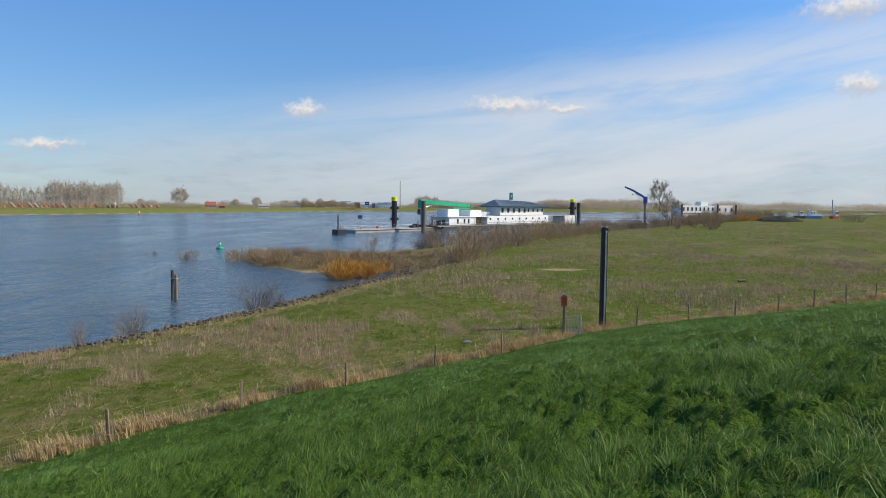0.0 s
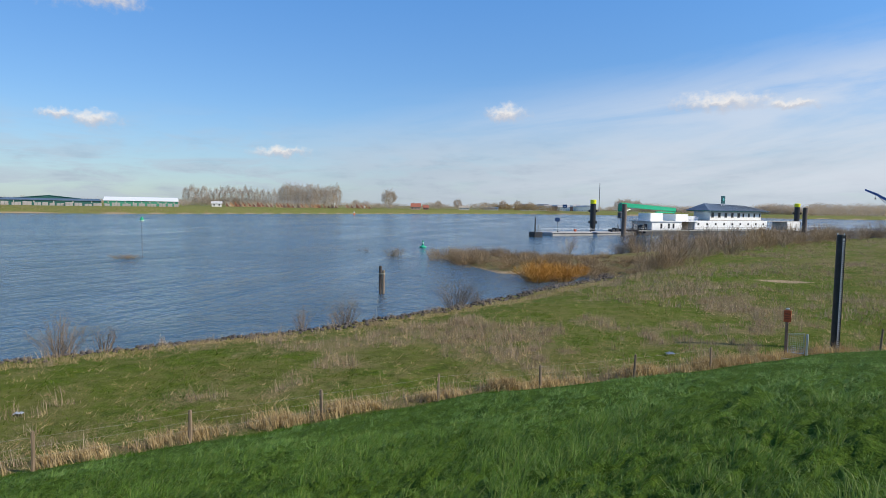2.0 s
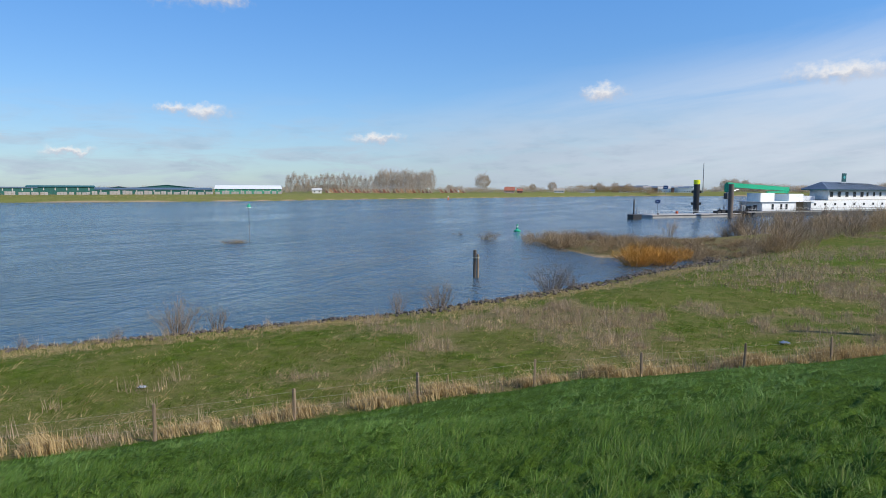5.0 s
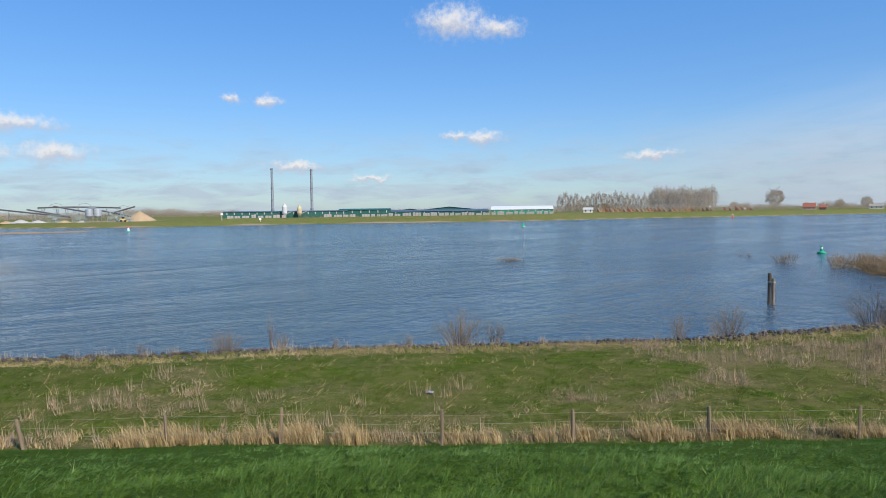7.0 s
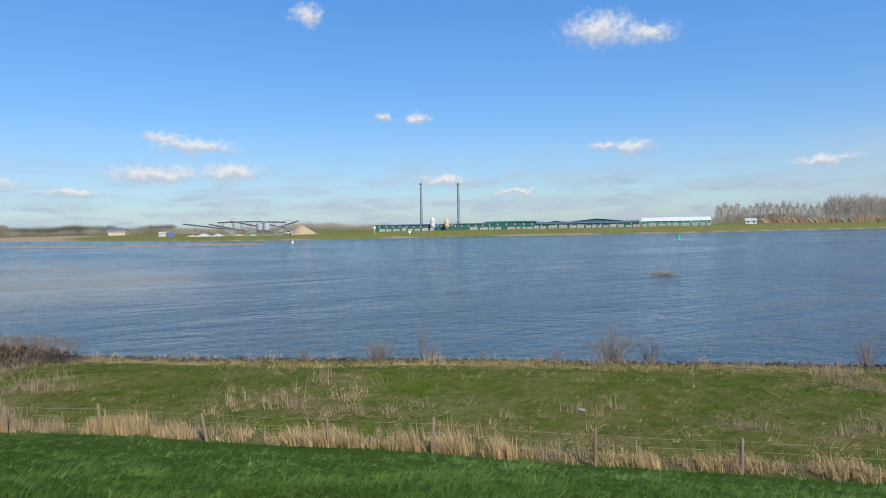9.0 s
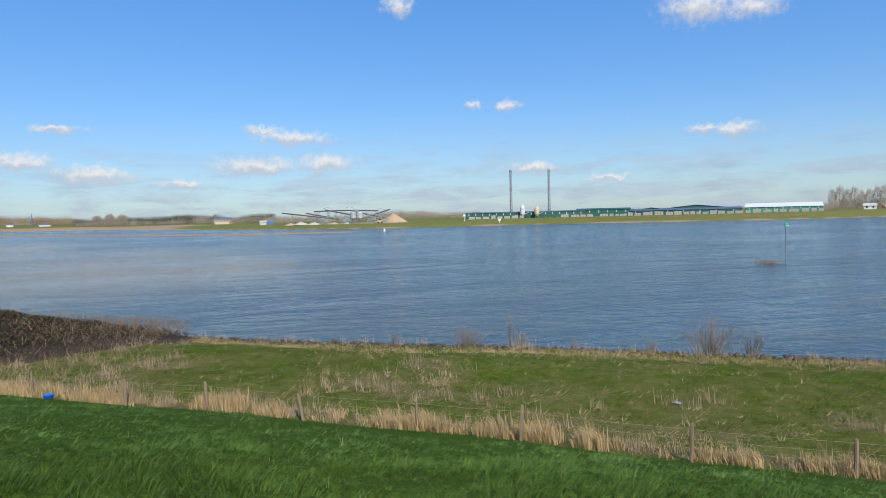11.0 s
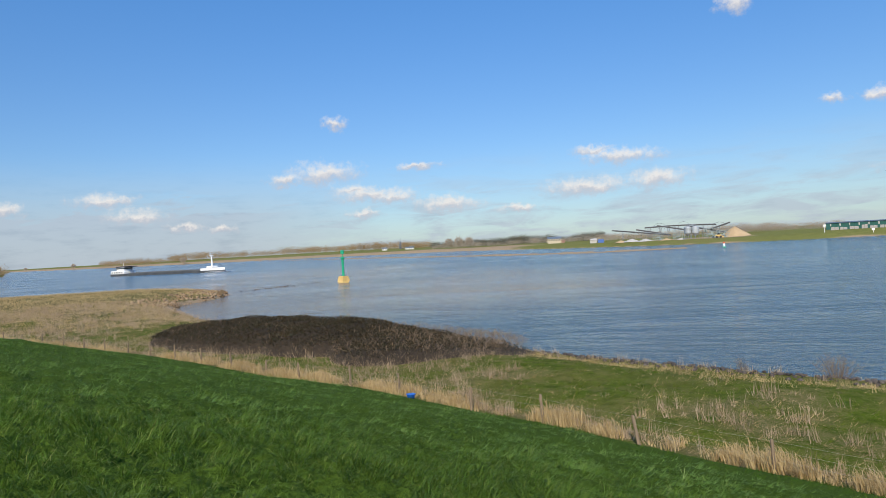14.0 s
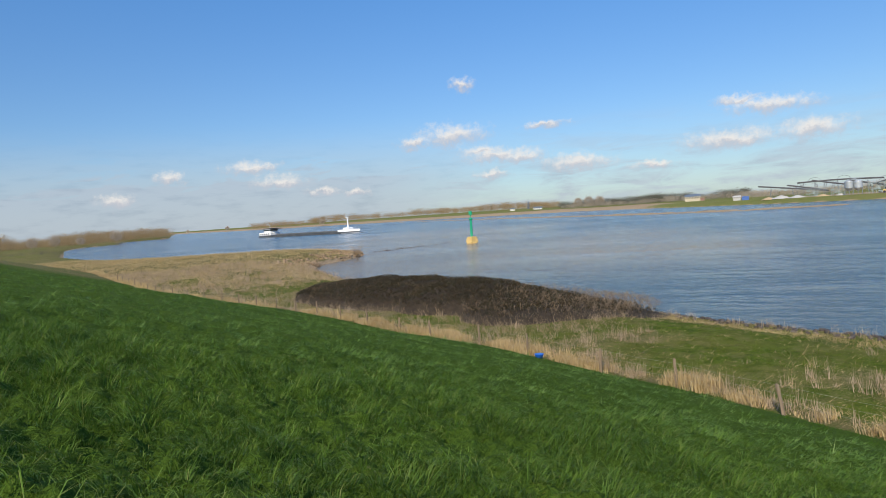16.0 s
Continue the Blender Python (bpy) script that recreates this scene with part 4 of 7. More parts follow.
for _ in range(34):
    p = at(rnd.uniform(-22.5, -12.0), rnd.uniform(222, 285))
    tall_ = rnd.uniform(4.0, 8.5)
    list_far.append((rnd.choice(["grey", "broom", "dark"]), rnd.randint(0, 2), (p.x, p.y, max(ground_z(p.x, p.y), -0.2)), (tall_ * 0.6, tall_ * 0.6, tall_), rnd.uniform(0, 360)))
for kind in ("grey", "dark", "broom", "reed"):
    joined_shrubs("thicket", kind, [q_ for i_, q_ in enumerate(list_far) if q_[0] == kind and not (i_ % 3 == 0)], "dense bare thicket along the mooring bank")
spots = []
for _ in range(110):
    k = rnd.uniform(0, 1)
    x, y = -34 + 34 * k + rnd.uniform(-2, 2), 100 - 6 * k + rnd.uniform(-16.0, 14.0)
    if ground_z(x, y) < -0.15:
        continue
    spots.append(("reed", rnd.randint(0, 2), (x, y, ground_z(x, y)), (rnd.uniform(1.4, 2.8),) * 2 + (rnd.uniform(0.4, 1.5),), rnd.uniform(0, 360)))
joined_shrubs("spit_reed", "reed", spots, "brown reed and scrub covering the sunken spit")
spots = []
for _ in range(250):
    k = rnd.uniform(0, 1)
    s = SHORE_RUN[41] + (0.02 + 0.98 * k) * (SHORE_RUN[47] - SHORE_RUN[41])
    p = shore_point(s, rnd.uniform(0.5, 8.0 + 12 * k))
    high = rnd.uniform(1.6, 4.2) * (1 + 1.1 * rise(np.array(k), 0.35, 0.8))
    spots.append((p[0], p[1], ground_z(*p), high * rnd.uniform(0.45, 0.8), high))
brushwood("thicket", spots[::2], 260, TWIG, "grey-brown leafless scrub massed along the mooring bank")
brushwood("thicket", spots[1::2], 260, REED, "brown leafless scrub massed along the mooring bank")
spots = []
for _ in range(95):
    k = rnd.uniform(0, 1)
    bx, by = np.interp(k, (0, 0.25, 0.5, 0.75, 1), (-1, 4, 12, 27, 52)), np.interp(k, (0, 0.25, 0.5, 0.75, 1), (83, 101, 127, 160, 205))
    bx, by = bx + rnd.uniform(-2.5, 3.0) * (1 + k), by + rnd.uniform(-3, 3)
    high = rnd.uniform(2.2, 5.0) * (1 + 0.25 * k)
    spots.append((bx, by, max(ground_z(bx, by), -0.2), high * rnd.uniform(0.45, 0.75), high))
brushwood("bank_scrub", spots[::2], 300, TWIG, "grey leafless scrub on the bank before the moored ship", 0.010)
brushwood("bank_scrub", spots[1::2], 300, REED, "brown leafless scrub on the bank before the moored ship", 0.010)
spots = []
for _ in range(90):
    k = rnd.uniform(0, 1)
    x, y = -35 + 30 * k + rnd.uniform(-2, 2), 101 - 14 * k + rnd.uniform(-5.0, 7.0)
    high = rnd.uniform(1.0, 2.4)
    spots.append((x, y, max(ground_z(x, y), -0.2), high * rnd.uniform(0.6, 1.0), high))
brushwood("spit_scrub", spots, 190, REED, "tan leafless scrub covering the sunken spit", 0.016)
brushwood("willow_scrub", [(-12.6, 75.0, 0.1, 2.9, 3.0), (-9.8, 77.2, 0.2, 2.6, 2.5), (-11.6, 79.4, 0.2, 2.4, 2.2), (-8.2, 80.5, 0.4, 2.0, 1.8)], 1500, TWIG_ORANGE, "dense orange-brown willow twigs beside the inlet", 0.010)
for az, d in [(-24.9, 410), (-25.3, 415), (-31.0, 425), (-31.5, 424), (-31.9, 426), (-24.0, 400), (-23.4, 396)]:
    p = at(az, d)
    kind = "dark" if az < -30 else "orange"
    shrub(kind, rnd.randint(0, 2), (p.x, p.y, ground_z(p.x, p.y)), (5.0, 5.0, 6.2) if az < -30 else (6.5, 6.5, 4.5), "bushy pollard willow without leaves in the field" if az < -30 else "orange leafless willow scrub by the field", "field willows", rnd.uniform(0, 360))


def tree_mesh(name, seed, height, width, levels, mat, trunk=0.02, first=0.25, fan=0.5, sprays=3, bush=0):
    """A bare winter tree: a tapered trunk, limbs and a crown of many fine twigs. Returns the meshes of trunk and crown."""
    rd = random.Random(seed)
    stem, crown, tips = Shape(), Shape(), []
    top = Vector((rd.uniform(-0.03, 0.03) * height, rd.uniform(-0.03, 0.03) * height, height * 0.93))
    stem.tube([(0, 0, -0.5), (0, 0, height * first), Vector((0, 0, height * first)).lerp(top, 0.5), top], [height * trunk, height * trunk * 0.75, height * trunk * 0.45, height * 0.003], 6, False)

    def branch(start, d, length, r, level):
        end = start + d * length
        mid = start.lerp(end, 0.5) + Vector((rd.uniform(-1, 1), rd.uniform(-1, 1), rd.uniform(0, 1))) * length * 0.08
        (stem if level == levels else crown).tube([start, mid, end], [r, r * 0.7, r * 0.35], 4 if level == levels else 3, False)
        tips.extend([mid.lerp(end, 0.5), end])
        if level > 0:
            for _ in range(6 if level > 1 else 7):
                k = rd.uniform(0.25, 1.0)
                s0 = start.lerp(mid, k * 2) if k < 0.5 else mid.lerp(end, k * 2 - 1)
                e = (d + Vector((rd.uniform(-1, 1), rd.uniform(-1, 1), rd.uniform(-0.35, 0.9))) * 0.8).normalized()
                branch(s0, e, length * rd.uniform(0.38, 0.62), r * 0.5, level - 1)

    for i in range(15):
        k = first + (0.9 - first) * (i + rd.uniform(0, 1)) / 15
        a = i * 2.4 + rd.uniform(-0.4, 0.4)
        spread = width * 0.5 * (1.0 - 0.55 * abs((k - first) / (1 - first) - 0.35) * 1.4) if fan < 1 else width * 0.26
        up = fan + rd.uniform(0, 0.35)
        d = Vector((math.cos(a), math.sin(a), up)).normalized()
        branch(Vector((top.x * k, top.y * k, height * k)), d, max(spread, width * 0.14), height * trunk * 0.28, levels)
    # the fine outer twigs fill a domed crown
    for _ in range(bush):
        u = Vector((rd.gauss(0, 1), rd.gauss(0, 1), rd.gauss(0, 1))).normalized() * rd.uniform(0.35, 1.0) ** 0.6
        swell = 1.0 + 0.16 * math.sin(u.x * 5 + seed) * math.sin(u.y * 4.3 + seed * 2) + 0.08 * math.sin(u.z * 7 + u.x * 6)
        p = Vector((u.x * width * 0.44 * swell, u.y * width * 0.44 * swell, height * (0.58 + 0.37 * u.z * swell)))
        if fan > 1:
            p.x, p.y, p.z = p.x * (0.8 - 0.15 * u.z), p.y * (0.8 - 0.15 * u.z), height * (0.54 + 0.43 * u.z * swell)
        e = ((p - Vector((0, 0, height * 0.22))).normalized() + Vector((rd.uniform(-0.5, 0.5), rd.uniform(-0.5, 0.5), rd.uniform(0, 0.8)))).normalized()
        L = height * rd.uniform(0.035, 0.08)
        side = e.cross(Vector((rd.uniform(-1, 1), rd.uniform(-1, 1), 0.2))).normalized() * (L * (0.055 if height > 15 else 0.02))
        crown.add([p - side, p + side, p + e * L], [(0, 1, 2)])
    for p in list(tips):
        for _ in range(sprays):
            e = Vector((rd.uniform(-1, 1), rd.uniform(-1, 1), rd.uniform(-0.1, 1.8))).normalized()
            L = height * rd.uniform(0.06, 0.16)
            side = e.cross(Vector((rd.uniform(-1, 1), rd.uniform(-1, 1), 0.2))).normalized() * (L * 0.032)
            crown.add([p - side, p + side, p + e * L], [(0, 1, 2)])
    meshes = stem.mesh("trunk"), crown.mesh("crown")
    meshes[0].materials.append(BARK if height < 15 else HAZY_BARK)
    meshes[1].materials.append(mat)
    return meshes


FORMS = {"poplar": [tree_mesh("poplar", 20 + i, 20.0, 11.0, 1, HAZY_CROWN, 0.006, 0.10, 2.2, 0, 2000) for i in range(2)], "round": [tree_mesh("round", 30 + i, 16.0, 15.0, 1, HAZY_CROWN, 0.014, 0.12, 0.75, 0, 6500) for i in range(2)],
         "bank": [tree_mesh("bank", 41, 13.0, 11.0, 2, TWIG, 0.018, 0.12, 0.8, 1, 500)]}


def tree(kind, place, scale, label, group="", turn=0.0):
    ob = thing("tree", label, "tree", place, turn, group)
    ob.scale = (scale, scale, scale)
    trunk, crown = FORMS[kind][int(turn) % len(FORMS[kind])]
    part("trunk", trunk, None, ob)
    part("crown", crown, None, ob)
    return ob


p = at(-17.6, 258)
tree("bank", (p.x, p.y, ground_z(p.x, p.y)), 1.15, "wide leafless tree above the mooring thicket", "", 0).scale = (0.8, 0.8, 1.15)
p = at(-18.6, 275)
tree("bank", (p.x, p.y, ground_z(p.x, p.y)), 0.75, "low leafless tree above the mooring thicket", "", 140)
for i in range(17):
    az = 40.2 - i * 0.47
    p = at(az, 700 + rnd.uniform(-6, 6))
    tree("poplar", (p.x, p.y, ground_z(p.x, p.y) - 0.2), rnd.uniform(0.88, 1.10), "slender bare poplar in a row over the far bank", "far poplars", rnd.randint(0, 359))
for i in range(15):
    az = 32.4 - i * 0.33
    p = at(az, 680 + rnd.uniform(-12, 12))
    tree("poplar", (p.x, p.y, ground_z(p.x, p.y) - 0.2), rnd.uniform(1.14, 1.30), "tall bare poplar in a dense stand over the far bank", "far poplars", rnd.randint(0, 359))
for az, d, k in [(23.25, 750, 1.4), (17.2, 800, 0.85), (18.9, 810, 0.7), (26.2, 760, 0.6), (36.3, 700, 0.6), (39.4, 560, 0.55), (38.6, 575, 0.6), (13.2, 950, 0.9), (11.9, 960, 0.9), (10.8, 950, 0.8), (3.2, 1080, 1.3), (2.6, 1090, 1.4), (1.8, 1080, 1.25),
                 (138.3, 560, 0.85), (140.8, 600, 0.6), (142.5, 620, 0.7), (144.0, 590, 0.65), (129.9, 900, 0.9), (133.0, 850, 0.8), (97.7, 980, 1.05), (98.6, 990, 1.1), (99.5, 1000, 1.0), (107.4, 1250, 1.0), (106.7, 1260, 0.9), (-20.3, 430, 0.4), (122.0, 1150, 0.9)]:
    while ground_z(*at(az, d).xy) < 0.4:
        d += 20
    p = at(az, d)
    tree("round", (p.x, p.y, ground_z(p.x, p.y) - 0.2), k, "round-headed bare tree on the far river land", "far trees", rnd.randint(0, 359))


def belt(name, az0, az1, d0, d1, high, count, mat, label, depth=30.0, ragged=0.5):
    """A far belt of wood or brush, seen as many fine upright sprays."""
    crowns = max(count // 10, 20)
    k = RNG.uniform(0, 1, crowns)
    a = np.radians(az0 + (az1 - az0) * k)
    d = d0 + (d1 - d0) * k + RNG.uniform(0, depth, crowns)
    x, y = -np.sin(a) * d, np.cos(a) * d
    z = lie(x, y)[0]
    dry_land = z > 0.15
    x, y, z, crowns = x[dry_land], y[dry_land], z[dry_land], int(dry_land.sum())
    wave = 0.72 + ragged * 0.45 * rough(x, y, high * 2.6, 21) + ragged * 0.3 * RNG.uniform(-1, 1, crowns)
    h = high * np.clip(wave, 0.3, 1.25)
    wide = h * RNG.uniform(0.4, 0.75, crowns)
    pick = np.repeat(np.arange(crowns), 95)
    n = len(pick)
    u = RNG.normal(0, 1, (n, 3))
    u *= (RNG.uniform(0.1, 1.0, n) ** 0.5 / np.linalg.norm(u, axis=1))[:, None]
    foot = np.stack([x[pick] + u[:, 0] * wide[pick], y[pick] + u[:, 1] * wide[pick], z[pick] + h[pick] * (0.42 + 0.46 * u[:, 2])], 1)
    lean = RNG.uniform(0.0, 1.0, n)
    size = h[pick] * RNG.uniform(0.05, 0.105, n)
    v, f = blades(foot, size, size * RNG.uniform(0.3, 0.6, n), lean, np.arctan2(u[:, 1], u[:, 0]))
    return solid(name, mesh_of(name, v, f), mat, label, "trees", kind="stuff")


belt("far_wood", 25, 41, 705, 705, 10.5, 4200, HAZY_CROWN, "bare brown scrub behind the far cabins")
belt("far_wood", 14, 27, 850, 790, 10.5, 3600, HAZY_CROWN, "low bare wood behind the far house")
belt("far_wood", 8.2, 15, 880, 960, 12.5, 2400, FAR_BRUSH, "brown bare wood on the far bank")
belt("far_wood", -12, 5, 1120, 1280, 19.0, 6500, HAZY_CROWN, "long bare wood on the far bank beyond the mooring")
belt("far_wood", -46, -28, 1500, 1800, 28.0, 6500, HAZY_CROWN, "long grey-brown wood on the distant plain", 80)
belt("far_wood", -28, -11, 1800, 1120, 27.0, 6500, HAZY_CROWN, "long grey-brown wood along the distant river", 80)
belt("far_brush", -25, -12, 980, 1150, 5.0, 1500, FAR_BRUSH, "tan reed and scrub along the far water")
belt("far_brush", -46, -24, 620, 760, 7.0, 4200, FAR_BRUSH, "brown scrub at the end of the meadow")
belt("far_wood", 68, 87, 700, 720, 11.0, 5600, HAZY_CROWN, "bare wood behind the gravel works", 40)
belt("far_wood", 40, 57, 620, 620, 9.0, 2400, HAZY_CROWN, "bare trees behind the brickworks", 30)
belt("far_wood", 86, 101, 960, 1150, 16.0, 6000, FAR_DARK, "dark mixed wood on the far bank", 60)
belt("far_wood", 84, 101, 900, 1080, 12.0, 3400, HAZY_CROWN, "bare wood in front of the dark trees", 40)
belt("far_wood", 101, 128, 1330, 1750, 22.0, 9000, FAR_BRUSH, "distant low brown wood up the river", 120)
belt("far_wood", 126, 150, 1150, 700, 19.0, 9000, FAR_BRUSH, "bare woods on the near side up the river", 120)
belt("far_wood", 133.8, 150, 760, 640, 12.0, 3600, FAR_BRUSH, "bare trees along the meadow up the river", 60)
belt("far_brush", 136, 150, 330, 420, 3.6, 900, FAR_DARK, "dark hedge on the meadow up the river", 10)
belt("far_brush", 47.7, 63, 446, 460, 2.2, 1900, FAR_BRUSH, "brown rank growth on the far bank", 10)
belt("far_brush", 38, 47.7, 482, 446, 2.2, 1600, FAR_BRUSH, "brown rank growth on the far bank", 10)
belt("far_brush", 96, 116, 460, 880, 4.2, 1300, FAR_DARK, "dark shrubs on the low river spit", 6, 1.6)
belt("far_brush", 80, 100, 345, 440, 0.9, 900, REED, "tan and red reed on the low river spit", 6)
belt("far_brush", 138.5, 140.8, 300, 320, 3.0, 260, TWIG, "flooded grey shrubs up the river", 14)
belt("far_brush", 80.5, 83.5, 445, 445, 4.5, 260, HAZY_CROWN, "bare scrub beside the gravel works", 12)

# the bramble thicket by the water
MOUND = [(-44.2, -7.4, 4.6, 0.9), (-45.2, -11.5, 5.4, 1.45), (-47.3, -16.6, 6.0, 1.95), (-49.4, -22.0, 6.2, 2.1), (-50.6, -26.6, 5.4, 2.0), (-52.0, -30.6, 4.2, 1.5), (-41.8, -11.0, 4.0, 1.1), (-43.6, -4.6, 3.0, 0.5)]


def mound_z(x, y):
    """Height of the thicket over the ground."""
    h = np.zeros_like(x)
    for cx, cy, r, high in MOUND:
        q = ((x - cx) ** 2 + (y - cy) ** 2) / r ** 2
        h = np.maximum(h, high * np.sqrt(np.clip(1 - q, 0, 1)) ** 0.8)
    return h * (0.92 + 0.12 * rough(x, y, 1.3, 15))


bramble = thing("bramble_thicket", "dark bramble thicket with glossy leaves and brown stems beside the water", "bushes")
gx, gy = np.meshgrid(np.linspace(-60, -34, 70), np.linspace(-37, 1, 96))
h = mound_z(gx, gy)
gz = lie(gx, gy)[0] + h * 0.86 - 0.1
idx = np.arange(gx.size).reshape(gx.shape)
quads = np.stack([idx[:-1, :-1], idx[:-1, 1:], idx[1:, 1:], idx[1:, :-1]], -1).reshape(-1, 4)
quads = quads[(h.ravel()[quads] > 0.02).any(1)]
# closed dark brown sheet just below the leaves, at most of the thicket's height
part("litter", mesh_of("litter", np.stack([gx, gy, gz], -1).reshape(-1, 3), quads, True), worn("dark brown thicket sheet", (0.022, 0.015, 0.009), (0.062, 0.042, 0.024), 2.5, 0.95, bump=0.12, fine=14.0), bramble, "dark brown sheet under the bramble leaves")
n = 150000
x, y = RNG.uniform(-59, -36, n), RNG.uniform(-36, 0, n)
h = mound_z(x, y)
keep = h > RNG.uniform(0.2, 0.95, n)
x, y, h = x[keep], y[keep], h[keep]
n = len(x)
c = np.stack([x, y, lie(x, y)[0] + h * 0.88 + RNG.uniform(-0.12, 0.22, n)], 1)
u = RNG.normal(0, 1, (n, 3))
u /= np.linalg.norm(u, axis=1)[:, None]
w = np.cross(u, RNG.normal(0, 1, (n, 3)) + [0, 0, 0.6])
w /= np.linalg.norm(w, axis=1)[:, None]
size = RNG.uniform(0.040, 0.075, n)[:, None]
leaf = np.stack([c - u * size, c + w * size * 0.6, c + u * size, c - w * size * 0.6], 1).reshape(-1, 3)
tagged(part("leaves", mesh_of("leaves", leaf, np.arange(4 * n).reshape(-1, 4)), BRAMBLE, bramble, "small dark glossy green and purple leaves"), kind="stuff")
stems = Shape()
rd = random.Random(8)
for _ in range(2600):
    cx, cy, r, high = rd.choice(MOUND)
    a, q = rd.uniform(0, 6.28), math.sqrt(rd.uniform(0, 1)) * r
    px, py = cx + math.cos(a) * q, cy + math.sin(a) * q
    pz = 1.55
    hz = float(mound_z(np.array([px]), np.array([py]))[0])
    b, L = rd.uniform(0, 6.28), rd.uniform(0.3, 0.8)
    if hz < 0.3:
        continue
    s0 = Vector((px, py, pz + hz * rd.uniform(0.45, 0.85)))
    stems.tube([s0, s0 + Vector((math.cos(b) * L * 0.5, math.sin(b) * L * 0.5, rd.uniform(0.15, 0.45))), s0 + Vector((math.cos(b) * L, math.sin(b) * L, rd.uniform(-0.2, 0.25)))], [0.012, 0.010, 0.004], 3, False)
tagged(part("stem_tangle", stems, TWIG_DARK, bramble, "arching brown bramble stems"), kind="stuff")
# straw at the foot of the thicket
n = 14000
x, y = RNG.uniform(-60, -33, n), RNG.uniform(-38, 1, n)
h = mound_z(x, y)
z, dike, dry, sand, far_land, df, ds = lie(x, y)
keep = (h < 1.1) & (ds > 1.0) & (df < -0.5) & ((h > 0.02) | (RNG.uniform(0, 1, n) < 0.25)) & (y < -4)
x, y = bunches(x[keep], y[keep], 8, 0.25)
z = ground_at(x, y)
n = len(x)
grow("thicket_straw", STALK, "brown dead stalks round the bramble thicket", "dead stalks", x, y, z, RNG.uniform(0.2, 0.75, n), RNG.uniform(0.012, 0.03, n), RNG.uniform(0.2, 1.3, n))

# ---- the fence, the gate and the posts on the foreland ----
POSTS = [548.5, 552.5, 556.6, 560.4, 564.2, 568.1, 571.9, 575.7, 579.4, 583.2, 587.2, 591.0, 594.4, 597.5, 600.9, 603.8, 607.4, 611.0, 614.6, 618.3, 621.4, 625.6, 629.1, 633.7, 637.4, 641.3, 645.6, 649.0, 653.8, 657.7, 661.8, 666.3, 670.6, 675.1, 679.6,
         690.5, 695.4, 700.1, 705.1, 709.3, 713.4, 717.4, 721.6, 725.8, 730.0]
rd = random.Random(21)


def post_mesh(seed):
    """A split fence post, uneven and chamfered at the head."""
    r2 = random.Random(seed)
    s = Shape()
    rings, sides = [(-0.25, 0.058), (0.0, 0.056), (0.45, 0.054), (0.98, 0.052), (1.06, 0.044), (1.075, 0.02)], 8
    wob = [r2.uniform(0.82, 1.16) for _ in range(sides)]
    pts = [(math.cos(6.2832 * k / sides) * r * wob[k] + 0.012 * math.sin(z * 3 + seed), math.sin(6.2832 * k / sides) * r * wob[k], z) for z, r in rings for k in range(sides)]
    faces = [(i * sides + k, i * sides + (k + 1) % sides, (i + 1) * sides + (k + 1) % sides, (i + 1) * sides + k) for i in range(len(rings) - 1) for k in range(sides)]
    s.add(pts, faces + [tuple(range((len(rings) - 1) * sides, len(rings) * sides))])
    me = s.mesh("post")
    me.materials.append(WOOD_OLD)
    return me


fence = thing("fence", "weathered wooden post and wire fence along the foot of the dike", "fence")
forms = [post_mesh(i) for i in range(4)]
heads = []
for i, s in enumerate(POSTS):
    x, y = foot_point(s)
    z = ground_z(x, y)
    ob = part("post", forms[i % 4], None, fence)
    lean = pose(x, y, z, rd.uniform(-3, 3), rd.uniform(-3, 3), rd.uniform(0, 360))
    if abs(s - 641.3) < 0.1:
        lean = pose(x, y, z, 0, 0, 50) @ pose(0, 0, 0, 0, -10, 0)
    ob.matrix_basis = lean @ Matrix.Diagonal((1, 1, rd.uniform(0.92, 1.06) * (1.28 if s > 684 else 1.0), 1))
    heads.append(lean)
for h in (0.42, 0.68, 0.94):
    for lo, hi in ((0, 35), (35, len(heads))):
        pts = []
        for k in range(lo, hi):
            pts.append(heads[k] @ Vector((0.06, 0, h)))
            if k + 1 < hi:
                nxt = heads[k + 1] @ Vector((0.06, 0, h))
                pts.append(pts[-1].lerp(nxt, 0.5) - Vector((0, 0, 0.03)))
        part("wire", Shape().tube(pts, 0.0028, 4), WIRE, fence, "thin rusty fence wire")

# kissing gate of galvanised tube with a sign on a rusty post
gx, gy = 7.3, 34.9
gz = ground_z(gx, gy)
gate = thing("gate", "small galvanised tube gate in the fence", "gate", (gx, gy, gz), -12)
part("gate_post", Shape().tube([(-0.42, 0, -0.2), (-0.42, 0, 1.02), (-0.36, 0, 1.08)], 0.045, 10), GALV, gate)
part("gate_post", Shape().tube([(0.48, 0.05, -0.2), (0.48, 0.05, 1.16)], 0.055, 10), GALV, gate)
part("gate_frame", Shape().tube([(-0.36, 0, 0.18), (-0.36, 0, 1.08), (0.36, 0, 1.16), (0.36, 0, 0.18), (-0.36, 0, 0.18)], 0.03, 8), GALV, gate)
mesh = Shape()
for k in range(9):
    mesh.tube([(-0.32 + 0.08 * k, 0, 0.19), (-0.32 + 0.08 * k, 0, 1.09)], 0.005, 4)
for k in range(9):
    mesh.tube([(-0.35, 0, 0.24 + 0.1 * k), (0.35, 0, 0.24 + 0.1 * k)], 0.005, 4)
part("wire_mesh", mesh, GALV, gate, "fine welded wire mesh")
part("gate_step", Shape().box((-0.75, -0.9, -0.02), (0.35, -0.72, 0.03), None, 0.01), CONCRETE, gate, "pale plank on the ground")
sx, sy = 6.85, 34.8
